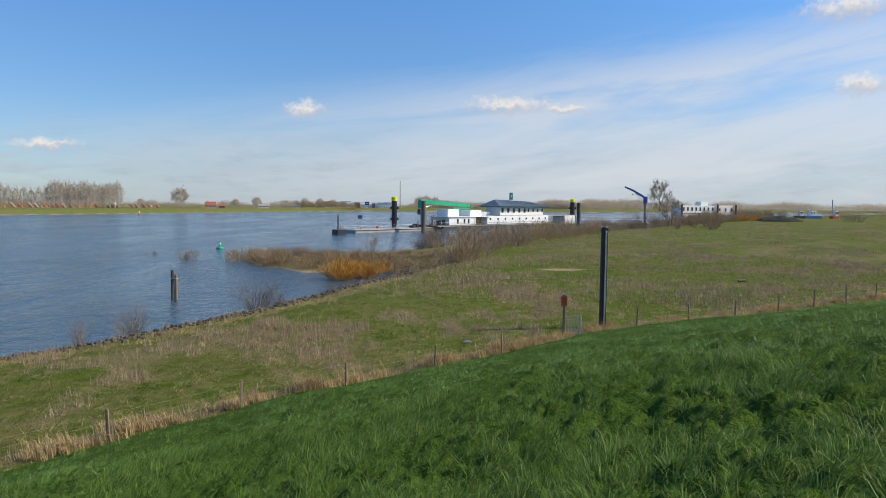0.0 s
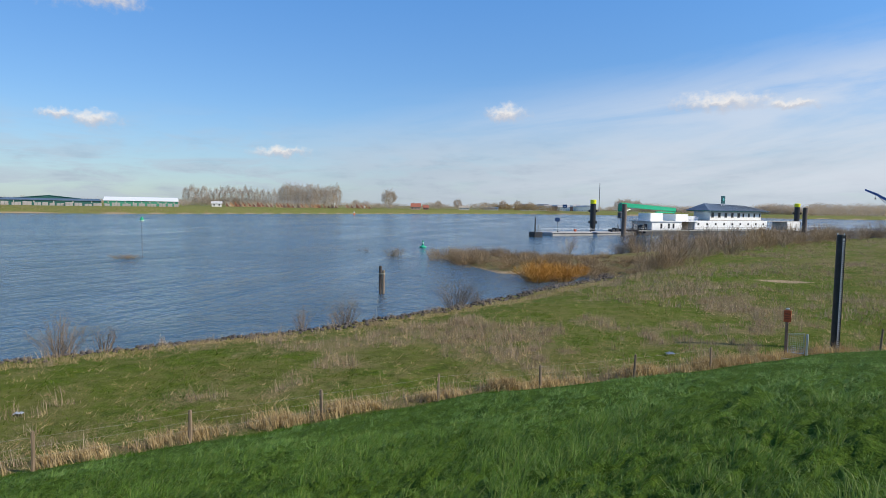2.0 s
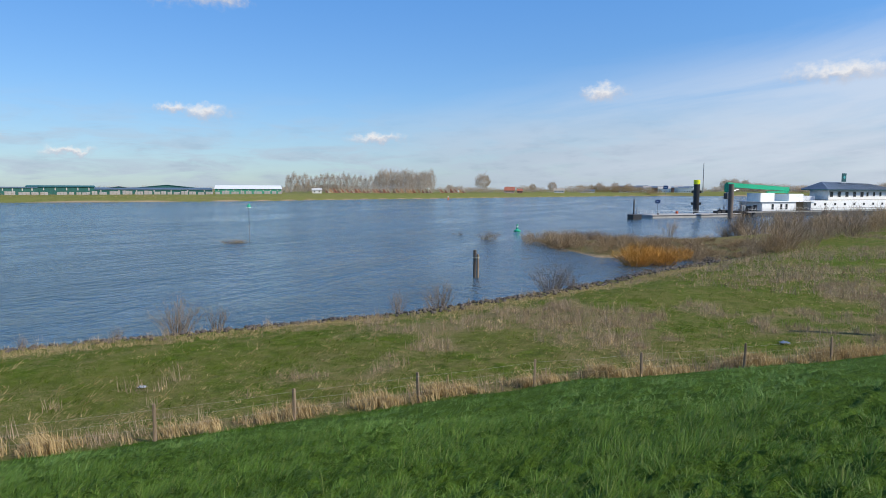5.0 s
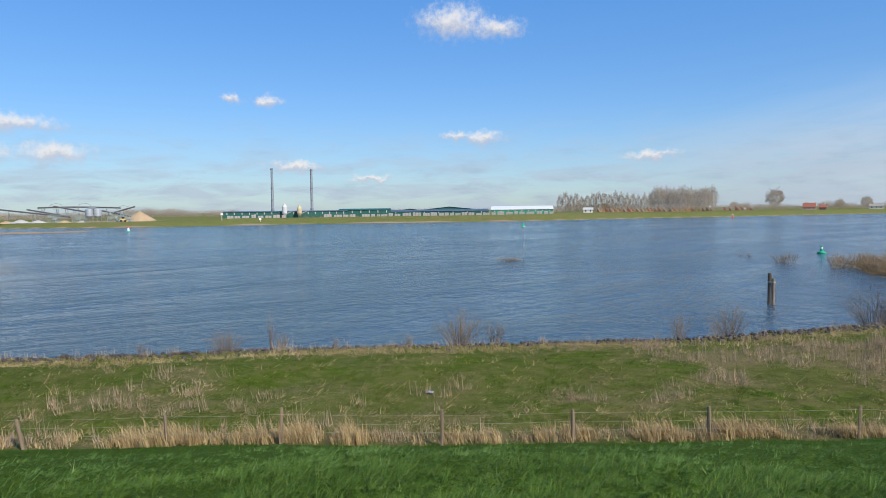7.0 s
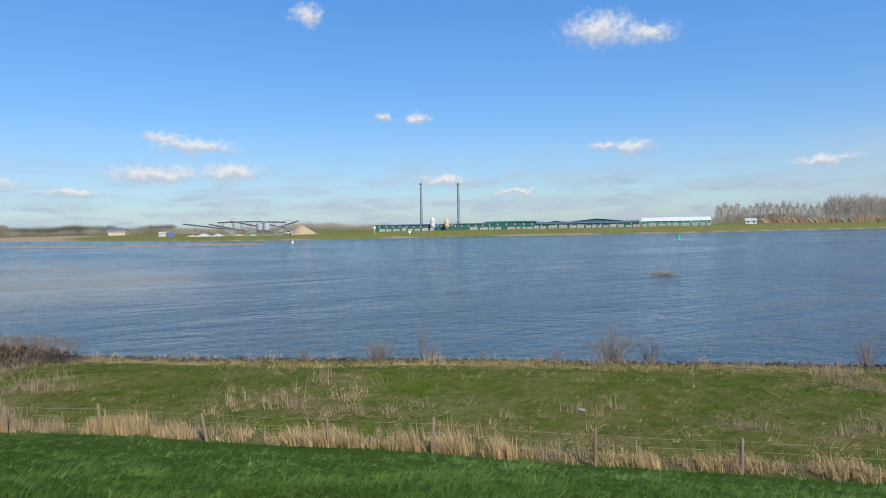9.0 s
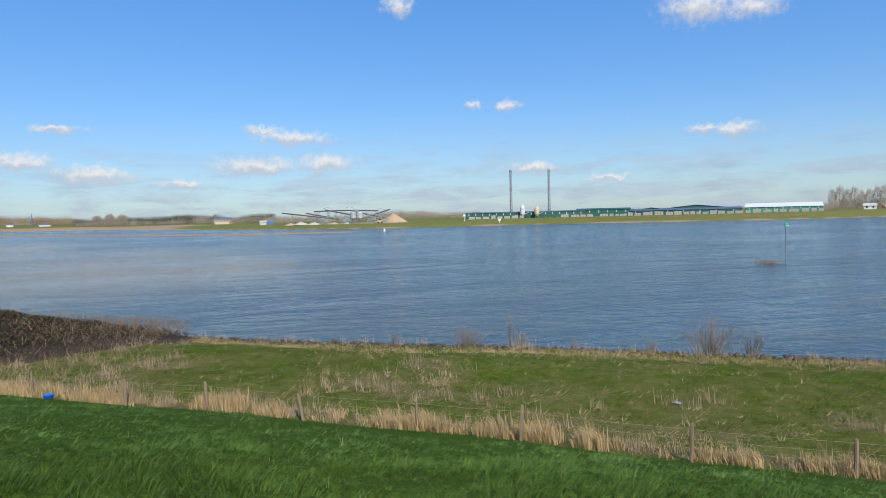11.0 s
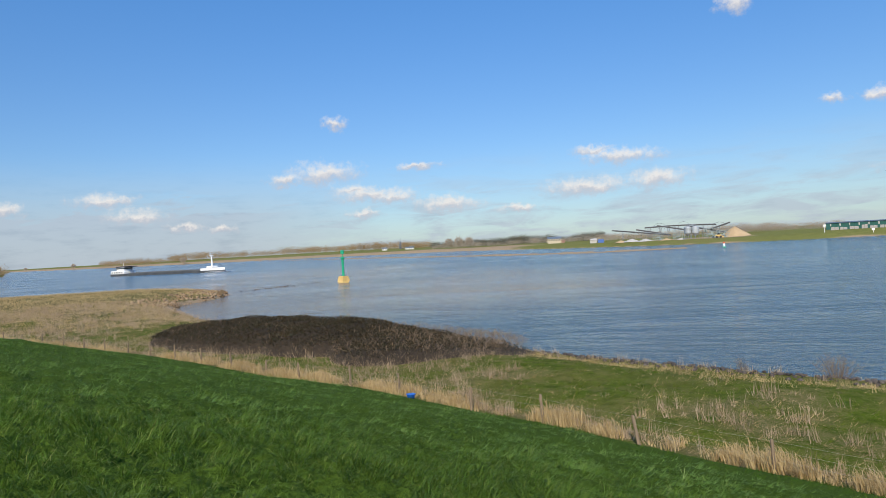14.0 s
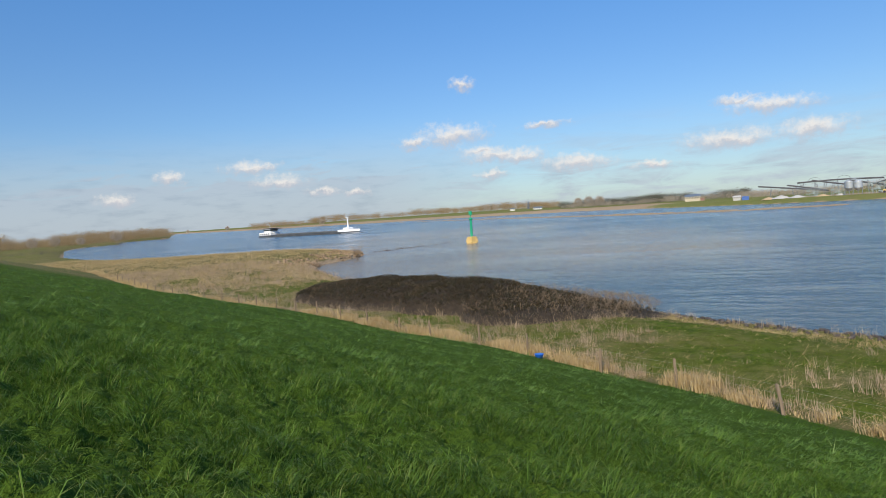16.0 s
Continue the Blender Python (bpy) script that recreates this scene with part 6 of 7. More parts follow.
# deck crane
cx = berth(3.0, 2.0)
crane = thing("deck_crane", "folded bright green deck crane on a white column", "crane", A, BERTH)
part("column", Shape().lathe([(0.75, 1.0), (0.7, 7.2), (0.9, 7.4), (0.9, 8.2)], 16, (cx, 2.0, 0)), WHITE, crane)
part("slew_house", Shape().box((cx - 1.3, 1.0, 7.9), (cx + 1.3, 3.0, 10.6), None, 0.15), GREEN_PAINT, crane)
part("cab", Shape().box((cx - 2.6, 0.4, 5.6), (cx - 1.1, 1.9, 7.6), None, 0.1), HULL_DARK, crane, "dark operator cab")
ct = berth(-1.2, 2.0)


def beam(shape, a, b, ha, hb, w):
    """A box girder that tapers from height ha to hb."""
    a, b = Vector(a), Vector(b)
    pts = [(p.x, p.y + s * w, p.z + z * h) for p, h in ((a, ha), (b, hb)) for s, z in ((-0.5, -0.5), (0.5, -0.5), (0.5, 0.5), (-0.5, 0.5))]
    return shape.add(pts, [(3, 2, 1, 0), (4, 5, 6, 7), (0, 1, 5, 4), (1, 2, 6, 5), (2, 3, 7, 6), (3, 0, 4, 7)])


part("boom", beam(Shape(), (cx - 1.2, 2, 10.3), (ct, 2, 8.9), 1.5, 1.3, 1.1), GREEN_PAINT, crane)
part("folded_jib", beam(beam(Shape(), (ct, 2, 8.9), (ct - 0.5, 2, 7.8), 1.2, 0.9, 0.9), (ct - 0.4, 2, 7.9), (berth(0.3, 2.0), 2, 7.9), 0.6, 0.5, 0.7), GREEN_PAINT, crane)
part("ram", Shape().tube([(cx + 1.0, 2, 8.0), (cx + 6.5, 2, 9.4)], 0.16, 8), GALV, crane)
part("tip_sheave", Shape().box((ct - 0.3, 1.6, 8.2), (ct + 0.8, 2.4, 9.0), None, 0.1), BLACK, crane)
# signal boards before the pontoon
for az, d, z, s in ((8.45, 230, 4.0, 1.5), (7.85, 430, 9.0, 2.6)):
    p = seen_from_start(az, d)
    ob = thing("river_sign", "small blue river sign board on a pole", "sign", (p.x, p.y, 0), BERTH - 50)
    part("pole", Shape().tube([(0, 0, -1), (0, 0, z + s)], 0.08, 6), STEEL, ob)
    board = part("board", Shape().box((-s * 0.55, -0.12, z), (s * 0.55, -0.04, z + s * 0.8), None, 0.03), worn("blue sign", (0.02, 0.06, 0.16), (0.04, 0.10, 0.24)), ob)
    part("symbol", Shape().box((-s * 0.3, -0.13, z + s * 0.3), (s * 0.3, -0.122, z + s * 0.42)), WHITE, board, "plain white bar")

# pipes and low pontoons on to the second berth
p, q0 = seen_from_start(-10.5, 330), seen_from_start(-18.0, 372)
d = q0 - p
jetty = thing("jetty", "low grey lattice jetty between the moored ships", "jetty", (p.x, p.y, 0), math.degrees(math.atan2(d.y, d.x)))
L = d.length
part("deck", Shape().box((0, -1.5, 0.6), (L, 1.5, 1.1), None, 0.05), GREY_DECK, jetty)
lat = Shape()
n = 26
for k in range(n):
    x = L * k / n
    lat.tube([(x, -1.4, 1.1), (x + L / n / 2, -1.4, 2.6), (x + L / n, -1.4, 1.1)], 0.07, 4)
lat.tube([(0, -1.4, 2.6), (L, -1.4, 2.6)], 0.07, 4)
part("lattice", lat, GALV, jetty)
for k in range(6):
    part("float", Shape().box((L * k / 6 + 1, -2.0, -0.5), (L * k / 6 + 5, 2.0, 0.6), None, 0.1), HULL_DARK, jetty)
p = seen_from_start(-16.25, 352)
crane = thing("jetty_crane", "slender blue slewing crane with a grey column", "crane", (p.x, p.y, 0), 172)
part("column", Shape().lathe([(0.65, 0.5), (0.6, 9.5), (0.75, 9.6), (0.75, 11.0)], 14), STEEL, crane)
part("slew_head", Shape().box((-1.0, -0.8, 11.0), (1.0, 0.8, 14.6), None, 0.15), BLUE_PAINT, crane)
part("boom", beam(beam(Shape(), (0.6, 0, 14.2), (5.5, 0, 17.2), 1.3, 1.1, 0.9), (5.3, 0, 17.2), (10.6, 0, 19.6), 1.1, 0.8, 0.8), BLUE_PAINT, crane)
part("ram", Shape().tube([(0.8, 0, 12.2), (5.2, 0, 16.4)], 0.18, 8), GALV, crane)
part("hook_block", Shape().tube([(6.4, 0, 17.0), (6.4, 0, 15.9)], 0.05, 5).box((6.1, -0.3, 15.3), (6.7, 0.3, 15.9), None, 0.06), BLACK, crane)
# second crew ship
p, q0 = seen_from_start(-18.7, 372), seen_from_start(-22.8, 402)
d = q0 - p
L = d.length
boat = thing("houseboat", "white two-storey moored houseboat with small windows", "ship", (p.x, p.y, 0), math.degrees(math.atan2(d.y, d.x)))
part("hull", Shape().box((-2, -4, -0.5), (L + 1, 4, 2.2), None, 0.3), HULL_DARK, boat)
part("lower_deck", Shape().box((0.5, -3.6, 2.2), (L * 0.62, 3.6, 6.0), None, 0.08), DIRTYWHITE, boat)
part("upper_deck", Shape().box((0.5, -3.6, 6.0), (L * 0.62, 3.6, 10.2), None, 0.08), WHITE, boat)
part("rear_house", Shape().box((L * 0.68, -3.4, 2.2), (L - 1, 3.4, 10.4), None, 0.08), DIRTYWHITE, boat)
part("deck_band", Shape().box((0.3, -3.75, 5.85), (L * 0.63, -3.6, 6.15)), worn("rust band", (0.2, 0.1, 0.07), (0.3, 0.16, 0.1)), boat)
windows(boat, np.linspace(1.4, L * 0.62 - 2.5, 8), -3.64, 7.4, 9.2, 1.1)
windows(boat, np.linspace(1.4, L * 0.62 - 2.5, 6), -3.64, 3.4, 4.8, 1.1)
windows(boat, np.linspace(L * 0.7, L - 3, 3), -3.44, 7.2, 8.8, 1.1)
part("roof_house", Shape().box((L * 0.4, -2, 10.2), (L * 0.54, 2, 12.4), None, 0.08), WHITE, boat)
for x in (0.0, L * 0.65, L):
    part("guide_pile", Shape().lathe([(0.55, -1), (0.55, 10.8), (0.5, 10.9)], 12, (x, -4.4, 0)), worn("rusty guide pile", (0.10, 0.05, 0.04), (0.18, 0.09, 0.07), 0.5, 0.8), boat, "rusty brown guide pile")
for az, d, col, hl in [(-17.9, 362, BLUE_PAINT, 9), (-27.9, 560, HULL_DARK, 10), (-28.7, 565, BLUE_PAINT, 16), (-30.2, 560, RED, 7)]:
    p = seen_from_start(az, d)
    b = thing("work_boat", "small moored work boat with a pale wheelhouse", "boat", (p.x, p.y, ground_z(p.x, p.y) if ground_z(p.x, p.y) > 0 else 0), 10, "work boats")
    part("hull", Shape().prism([(-hl / 2, -2), (hl / 2 - 2, -2), (hl / 2, 0), (hl / 2 - 2, 2), (-hl / 2, 2)], -0.4, 2.0), col, b)
    part("wheelhouse", Shape().box((-hl * 0.2, -1.4, 2.0), (hl * 0.12, 1.4, 5.6), None, 0.1), WHITE, b)
    windows(b, [-hl * 0.16, -hl * 0.02], -1.44, 3.9, 5.0, 0.9)
    part("mast", Shape().tube([(-hl * 0.1, 0, 5.6), (-hl * 0.1, 0, 9.5)], 0.1, 6), STEEL, b)
# dark heap in the meadow
p = seen_from_start(-26.4, 400)
n = 36
gx, gy = np.meshgrid(np.linspace(-13, 13, n), np.linspace(-8, 8, n))
gz = 3.3 * np.clip(1 - (gx / 12) ** 2 - (gy / 7) ** 2, 0, 1) ** 0.6 * (0.9 + 0.18 * rough(gx + 50, gy, 1.6, 17)) - 0.15
i = np.arange(n * n).reshape(n, n)
ob = solid("brush_heap", mesh_of("brush_heap", np.stack([gx, gy, gz], -1).reshape(-1, 3), np.stack([i[:-1, :-1], i[:-1, 1:], i[1:, 1:], i[1:, :-1]], -1).reshape(-1, 4), True),
           worn("dark heaped brush", (0.022, 0.026, 0.016), (0.06, 0.058, 0.035), 1.4, 0.95, bump=0.5, fine=6.0), "long dark heap of cut brush in the meadow", "heap")
ob.matrix_basis = pose(p.x, p.y, ground_z(p.x, p.y), 0, 0, -26)

# ---- the far bank ----


def stand(az, d, turn=0.0):
    """Place on the ground at a bearing, and the turn that faces us."""
    p = at(az, d)
    return (p.x, p.y, ground_z(p.x, p.y)), az + turn


def far_box(az0, az1, d):
    """Width in metres between two bearings at a distance, and the middle bearing."""
    return abs(az0 - az1) * math.pi / 180 * d, (az0 + az1) / 2


def shed(az0, az1, d, depth, eaves, ridge, wall, roof, label, doors=0, name="factory_shed", along=True, stripe=None):
    w, mid = far_box(az0, az1, d)
    place, turn = stand(mid, d)
    ob = thing(name, label, "building", place, turn)
    part("wall", Shape().box((-w / 2, 0, -1), (w / 2, depth, eaves)), wall, ob)
    if along:
        part("roof", Shape().gable(-w / 2, w / 2, 0, depth, eaves + 0.15, ridge, 0.5, 0.3), roof, ob)
    else:
        s = Shape().gable(0, depth, -w / 2, w / 2, eaves + 0.15, ridge, 0.5, 0.3)
        s.v = [(-v[1], v[0], v[2]) for v in s.v]
        part("roof", s, roof, ob)
        part("gable_wall", Shape().add([(-w / 2, 0.02, eaves), (w / 2, 0.02, eaves), (0, 0.02, ridge - 0.2), (-w / 2, 0.3, eaves), (w / 2, 0.3, eaves), (0, 0.3, ridge - 0.2)], [(0, 1, 2), (5, 4, 3), (0, 2, 5, 3), (1, 4, 5, 2), (0, 3, 4, 1)]), wall, ob)
    for k in range(doors):
        x = -w / 2 + w * (k + 0.5) / doors
        part("light_strip", Shape().box((x - 0.35, -0.08, eaves * 0.55), (x + 0.35, -0.02, eaves * 0.9)), CONCRETE, ob, "pale light strip")
    return ob


shed(69.3, 58.9, 505, 26, 4.6, 5.2, SHED_GREEN, SHED_BLUE, "long low dark green brickworks shed", 17)
shed(59.6, 55.1, 512, 30, 5.2, 6.3, SHED_GREEN, SHED_GREEN, "dark green brickworks hall with a shallow roof", 6)
shed(55.3, 46.4, 512, 40, 3.6, 5.0, SHED_GREEN, SHED_BLUE, "wide brickworks hall with a blue-grey roof", 7)
shed(54.4, 52.4, 528, 30, 4.4, 6.0, SHED_GREEN, SHED_BLUE, "blue-roofed gabled brickworks hall", 0, along=False)
shed(52.6, 47.2, 534, 30, 4.6, 7.4, SHED_GREEN, SHED_GREEN, "green gabled brickworks hall", 0, along=False)
shed(46.2, 40.8, 528, 34, 3.9, 6.7, worn("mid green cladding", (0.03, 0.20, 0.12), (0.05, 0.28, 0.18), 0.2, 0.5), WHITE, "green hall with a long white roof", 9)
for az, label in ((65.24, "tall slim grey steel factory chimney"), (61.93, "tall slim grey steel factory chimney")):
    place, turn = stand(az, 520)
    c = thing("chimney", label, "chimney", place, turn, "factory chimneys")
    top = 8.6 + 520 * math.tan(radians(3.72 if az > 63 else 3.66)) - place[2]
    part("flue", Shape().lathe([(1.15, -1), (1.0, top * 0.5), (0.85, top), (0.7, top), (0.7, top - 1)], 16), CHIMNEY, c)
    part("base_band", Shape().lathe([(1.25, 0), (1.25, 7.0), (1.1, 7.2)], 16), STEEL, c)
    for k in (0.35, 0.6, 0.97):
        part("flange", Shape().lathe([(1.2, top * k - 0.15), (1.2, top * k + 0.15)], 16), CHIMNEY, c)
for az, top, mat in ((64.25, 10.6, worn("white silo", (0.5, 0.5, 0.5), (0.62, 0.62, 0.62), 0.4)), (63.0, 9.2, worn("straw silo", (0.48, 0.38, 0.22), (0.60, 0.50, 0.32), 0.4))):
    place, turn = stand(az, 500)
    c = thing("factory_silo", "slim upright silo before the green sheds", "silo", place, turn, "factory silos")
    part("body", Shape().lathe([(0.9, 1.5), (1.9, 3.2), (1.9, top - 2.5), (1.0, top - 0.8), (0.6, top - 0.7), (0.5, top)], 16), mat, c)
    for k in range(4):
        part("leg", Shape().tube([(1.5 * math.cos(k * 1.571 + 0.78), 1.5 * math.sin(k * 1.571 + 0.78), -0.5), (1.4 * math.cos(k * 1.571 + 0.78), 1.4 * math.sin(k * 1.571 + 0.78), 3.3)], 0.15, 6), STEEL, c)
    part("duct", Shape().tube([(1.5, 0, 3.0), (5.0, 1, 4.4)], 0.4, 8), STEEL, c)
r2 = random.Random(40)
az = 69.0
while az > 41.0:
    w = r2.uniform(0.35, 0.85)
    if az > 55 and (64.5 > az > 61.4 or r2.random() < 0.25):
        az -= w
        continue
    place, turn = stand(az - w / 2, 486 + 26 * (az < 47.5) + r2.uniform(-3, 3))
    h = r2.uniform(1.6, 2.7)
    ob = thing("brick_stack", "pale film-wrapped stack of bricks on the yard", "brick stack", place, turn, "brick stacks")
    ww = math.radians(w) * 486 * 0.9
    n = max(2, int(ww / 1.7))
    for k in range(n):
        part("pack", Shape().box((-ww / 2 + ww * k / n, 0, -0.3), (-ww / 2 + ww * (k + 0.93) / n, 2.2, h * r2.uniform(0.9, 1.03)), None, 0.08), PALLET, ob)
    az -= w + r2.uniform(0.0, 0.12)
for az, d, h in ((69.4, 455, 4.6), (66.3, 452, 2.6), (28.0, 640, 5.2), (25.4, 660, 3.0)):
    place, turn = stand(az, d)
    ob = thing("bank_board", "white board on a pole on the far bank", "sign", place, turn, "bank boards")
    part("pole", Shape().tube([(0, 0, -0.5), (0, 0, h)], 0.14, 6), WHITE, ob)
    part("board", Shape().box((-0.8, -0.1, h - 1.3), (0.8, 0.05, h), None, 0.03), WHITE, ob)

# gravel works
place, turn = stand(78.9, 490)
works = thing("gravel_silos", "pair of round zinc silos on a steel frame", "silo", place, turn)
for x in (-2.6, 2.4):
    part("drum", Shape().lathe([(0.6, 2.2), (2.45, 4.2), (2.45, 8.2), (2.3, 8.5), (1.2, 9.2), (0.4, 9.4)], 24, (x, 0, 0)), SILO, works, smooth=False)
    for k in range(5):
        part("hoop", Shape().lathe([(2.50, 4.4 + k * 0.85), (2.52, 4.5 + k * 0.85), (2.50, 4.6 + k * 0.85)], 24, (x, 0, 0)), SILO, works)
for x in (-4.7, -2.5, -0.3, 2.3, 4.6):
    for y in (-1.6, 1.6):
        part("leg", Shape().tube([(x, y, -0.5), (x, y, 4.5)], 0.18, 6), STEEL, works)
part("head_house", Shape().box((-1.5, -1.0, 9.0), (1.4, 1.0, 10.2), None, 0.1).tube([(-3.2, 0, 9.6), (3.5, 0, 10.4)], 0.3, 6), STEEL, works)
frame_mat = worn("green-grey frame steel", (0.20, 0.26, 0.25), (0.34, 0.40, 0.39), 0.5, 0.6)
place, turn = stand(77.5, 492)
plant = thing("sorting_plant", "grey-green steel sorting plant with platforms", "machine", place, turn)
for k in range(5):
    for z in range(3):
        part("frame", Shape().tube([(-4 + 2.0 * k, 0, z * 2.3), (-4 + 2.0 * k, 0, z * 2.3 + 2.3)], 0.16, 5).tube([(-4 + 2.0 * k, 0, z * 2.3), (-2 + 2.0 * k, 0, z * 2.3 + 2.3)], 0.10, 5).tube([(-4.5 + 2.0 * k, 0, z * 2.3 + 2.3), (-1.5 + 2.0 * k, 0, z * 2.3 + 2.3)], 0.14, 5), frame_mat, plant)
r2 = random.Random(9)
for k in range(7):
    x, z = r2.uniform(-4.5, 3), r2.choice([0.2, 2.3, 4.6])
    part("hopper", Shape().box((x, -1, z), (x + r2.uniform(1.0, 2.2), 1.2, z + r2.uniform(1.0, 2.0)), None, 0.1), frame_mat, plant)


def conveyor(az0, e0, az1, e1, d, legs=2, hoop=False):
    """A belt conveyor between two bearings, with its ends at elevations e0 and e1 seen from the dike."""
    pa, pb = at(az0, d), at(az1, d)
    za, zb = 8.5 + d * math.tan(radians(e0)), 8.5 + d * math.tan(radians(e1))
    ob = thing("conveyor", "long inclined grey belt conveyor on trestles", "conveyor", (pa.x, pa.y, 0), math.degrees(math.atan2((pb - pa).y, (pb - pa).x)), "conveyors")
    L = (pb - pa).length
    part("belt_frame", beam(Shape(), (0, 0, za), (L, 0, zb), 0.9, 0.9, 1.1), HULL_DARK, ob)
    part("cover", beam(Shape(), (L * 0.02, 0, za + (zb - za) * 0.02 + 0.55), (L * 0.98, 0, za + (zb - za) * 0.98 + 0.55), 0.25, 0.25, 1.0), STEEL, ob)
    g = ground_z(pa.x, pa.y)
    for k in range(legs):
        f = (k + 0.6) / (legs + 0.2)
        x, z = L * f, za + (zb - za) * f
        part("trestle", Shape().tube([(x - 0.9, -0.8, g - 0.5), (x, 0, z)], 0.13, 5).tube([(x + 0.9, 0.8, g - 0.5), (x, 0, z)], 0.13, 5).tube([(x - 0.5, -0.4, (g + z) / 2), (x + 0.5, 0.4, (g + z) / 2)], 0.09, 5), STEEL, ob)
    if hoop:
        x, z = L * 0.5, za + (zb - za) * 0.5
        part("hoop", Shape().tube([(x - 4.5, 0, z), (x - 3, 0, z + 2.2), (x, 0, z + 3.0), (x + 3, 0, z + 2.2), (x + 4.5, 0, z)], 0.12, 5), STEEL, ob)
    return ob


conveyor(85.3, 0.43, 80.5, -0.22, 520, 3)
conveyor(83.3, 0.38, 80.9, -0.12, 530, 2)
conveyor(81.6, 0.62, 78.6, -0.02, 515, 2)
conveyor(82.6, 0.50, 80.2, 0.55, 540, 3, True)
conveyor(80.4, 0.55, 78.6, 0.52, 542, 2, True)
conveyor(79.2, 0.45, 76.3, -0.25, 500, 1)
conveyor(77.6, 0.05, 75.95, 0.55, 498, 1, True)
conveyor(79.0, 0.52, 77.0, 0.45, 505, 1)
for az in (82.3, 81.3, 80.2):
    place, turn = stand(az, 545)
    py_ = thing("pylon", "grey lattice pylon over the gravel works", "pylon", place, turn, "pylons")
    s = Shape()
    for sx in (-1, 1):
        s.tube([(sx * 1.6, 0, -0.5), (sx * 0.5, 0, 9.0), (0, 0, 10.8)], 0.11, 5)
    for k in range(5):
        w = 1.6 - 0.22 * k
        s.tube([(-w, 0, 1.8 * k), (w - 0.22, 0, 1.8 * k + 1.8)], 0.07, 4).tube([(w, 0, 1.8 * k), (-w + 0.22, 0, 1.8 * k + 1.8)], 0.07, 4)
    s.tube([(-3.0, 0, 8.6), (0, 0, 10.6), (3.0, 0, 8.6)], 0.09, 4)
    part("lattice", s, STEEL, py_)
for az, d in ((80.0, 503), (81.6, 512), (76.6, 496)):
    place, turn = stand(az, d)
    other = copy_thing(plant, pose(*place, 0, 0, turn))
    other.scale = (0.8, 0.8, 0.72)
for az, d, high, mat in ((82.6, 505, 2.2, CONCRETE), (80.9, 498, 1.8, SAND), (83.7, 515, 2.6, CONCRETE), (79.7, 495, 1.5, CONCRETE), (84.6, 520, 2.0, SAND)):
    place, turn = stand(az, d)
    n = 24
    a, r = np.meshgrid(np.linspace(0, 2 * np.pi, n, endpoint=False), np.linspace(0, 1, 8))
    hx, hy = np.cos(a) * r * high * 2.6, np.sin(a) * r * high * 1.8
    hz = high * (1 - r) ** 0.9 + 0.15 * rough(hx + az, hy, 1.2, 18) * r - 0.2
    i = np.arange(n * 8).reshape(8, n)
    j = np.roll(i, -1, axis=1)
    ob = solid("gravel_heap", mesh_of("gravel_heap", np.stack([hx, hy, hz], -1).reshape(-1, 3), np.stack([i[:-1], i[1:], j[1:], j[:-1]], -1).reshape(-1, 4), True), mat, "low pale heap of gravel on the works yard", "gravel heap", "gravel heaps")
    ob.matrix_basis = pose(*place, 0, 0, turn)
place, turn = stand(75.65, 515)
n = 30
a, r = np.meshgrid(np.linspace(0, 2 * np.pi, n, endpoint=False), np.linspace(0, 1, 12))
hx, hy = np.cos(a) * r * 11.5, np.sin(a) * r * 10
hz = 7.4 * (1 - r) ** 0.95 + 0.25 * rough(hx, hy, 1.8, 18) * r - 0.2
i = np.arange(n * 12).reshape(12, n)
j = np.roll(i, -1, axis=1)
ob = solid("sand_heap", mesh_of("sand_heap", np.stack([hx, hy, hz], -1).reshape(-1, 3), np.stack([i[:-1], i[1:], j[1:], j[:-1]], -1).reshape(-1, 4), True), SAND, "conical heap of yellow sand at the gravel works", "sand heap")
ob.matrix_basis = pose(*place, 0, 0, turn)
place, turn = stand(76.85, 485)
ld = thing("wheel_loader", "yellow wheel loader beside the sand heap", "loader", place, turn)
part("body", Shape().box((-2.2, -1.2, 0.8), (1.6, 1.2, 2.2), None, 0.2), YELLOWBROWN, ld)
part("cab", Shape().box((-0.9, -0.9, 2.2), (0.6, 0.9, 3.4), None, 0.1), GLASS_DARK, ld)
for x in (-1.4, 1.2):
    part("wheel", Shape().lathe([(0.75, -1.3), (0.8, 0), (0.75, 1.3)], 14).box((0, 0, 0), (0.01, 0.01, 0.01)), BLACK, ld).matrix_basis = pose(x, 0, 0.75, 90, 0, 0)
part("bucket", Shape().prism([(1.8, 0.2), (3.0, 0.2), (3.2, 0.9), (2.2, 1.2)], -1.3, 1.3, pose(0, 0, 0, 90, 0, 0)), YELLOWBROWN, ld)
place, turn = stand(86.5, 560)
ob = thing("site_cabin", "white site hut with a blue container", "building", place, turn)
part("hut", Shape().box((-6.5, 0, -0.5), (-1, 5, 2.6), None, 0.05), CONCRETE, ob)
part("hut_roof", Shape().gable(-6.5, -1, 0, 5, 2.7, 3.9, 0.3, 0.15), CONCRETE, ob)
part("container", Shape().box((-0.2, 0, -0.5), (5, 4, 2.9), None, 0.05), BLUE_PAINT, ob, "dark blue container")
place, turn = stand(90.3, 800)
ob = thing("farm_house", "pale cream house on the far bank", "house", place, turn)
part("wall", Shape().box((-7, 0, -0.5), (9.5, 9, 5.6)), worn("cream render", (0.42, 0.36, 0.26), (0.54, 0.47, 0.35), 0.5, 0.8), ob)
part("roof", Shape().gable(-7, 9.5, 0, 9, 5.7, 8.2, 0.4, 0.2), ROOF_SLATE, ob)
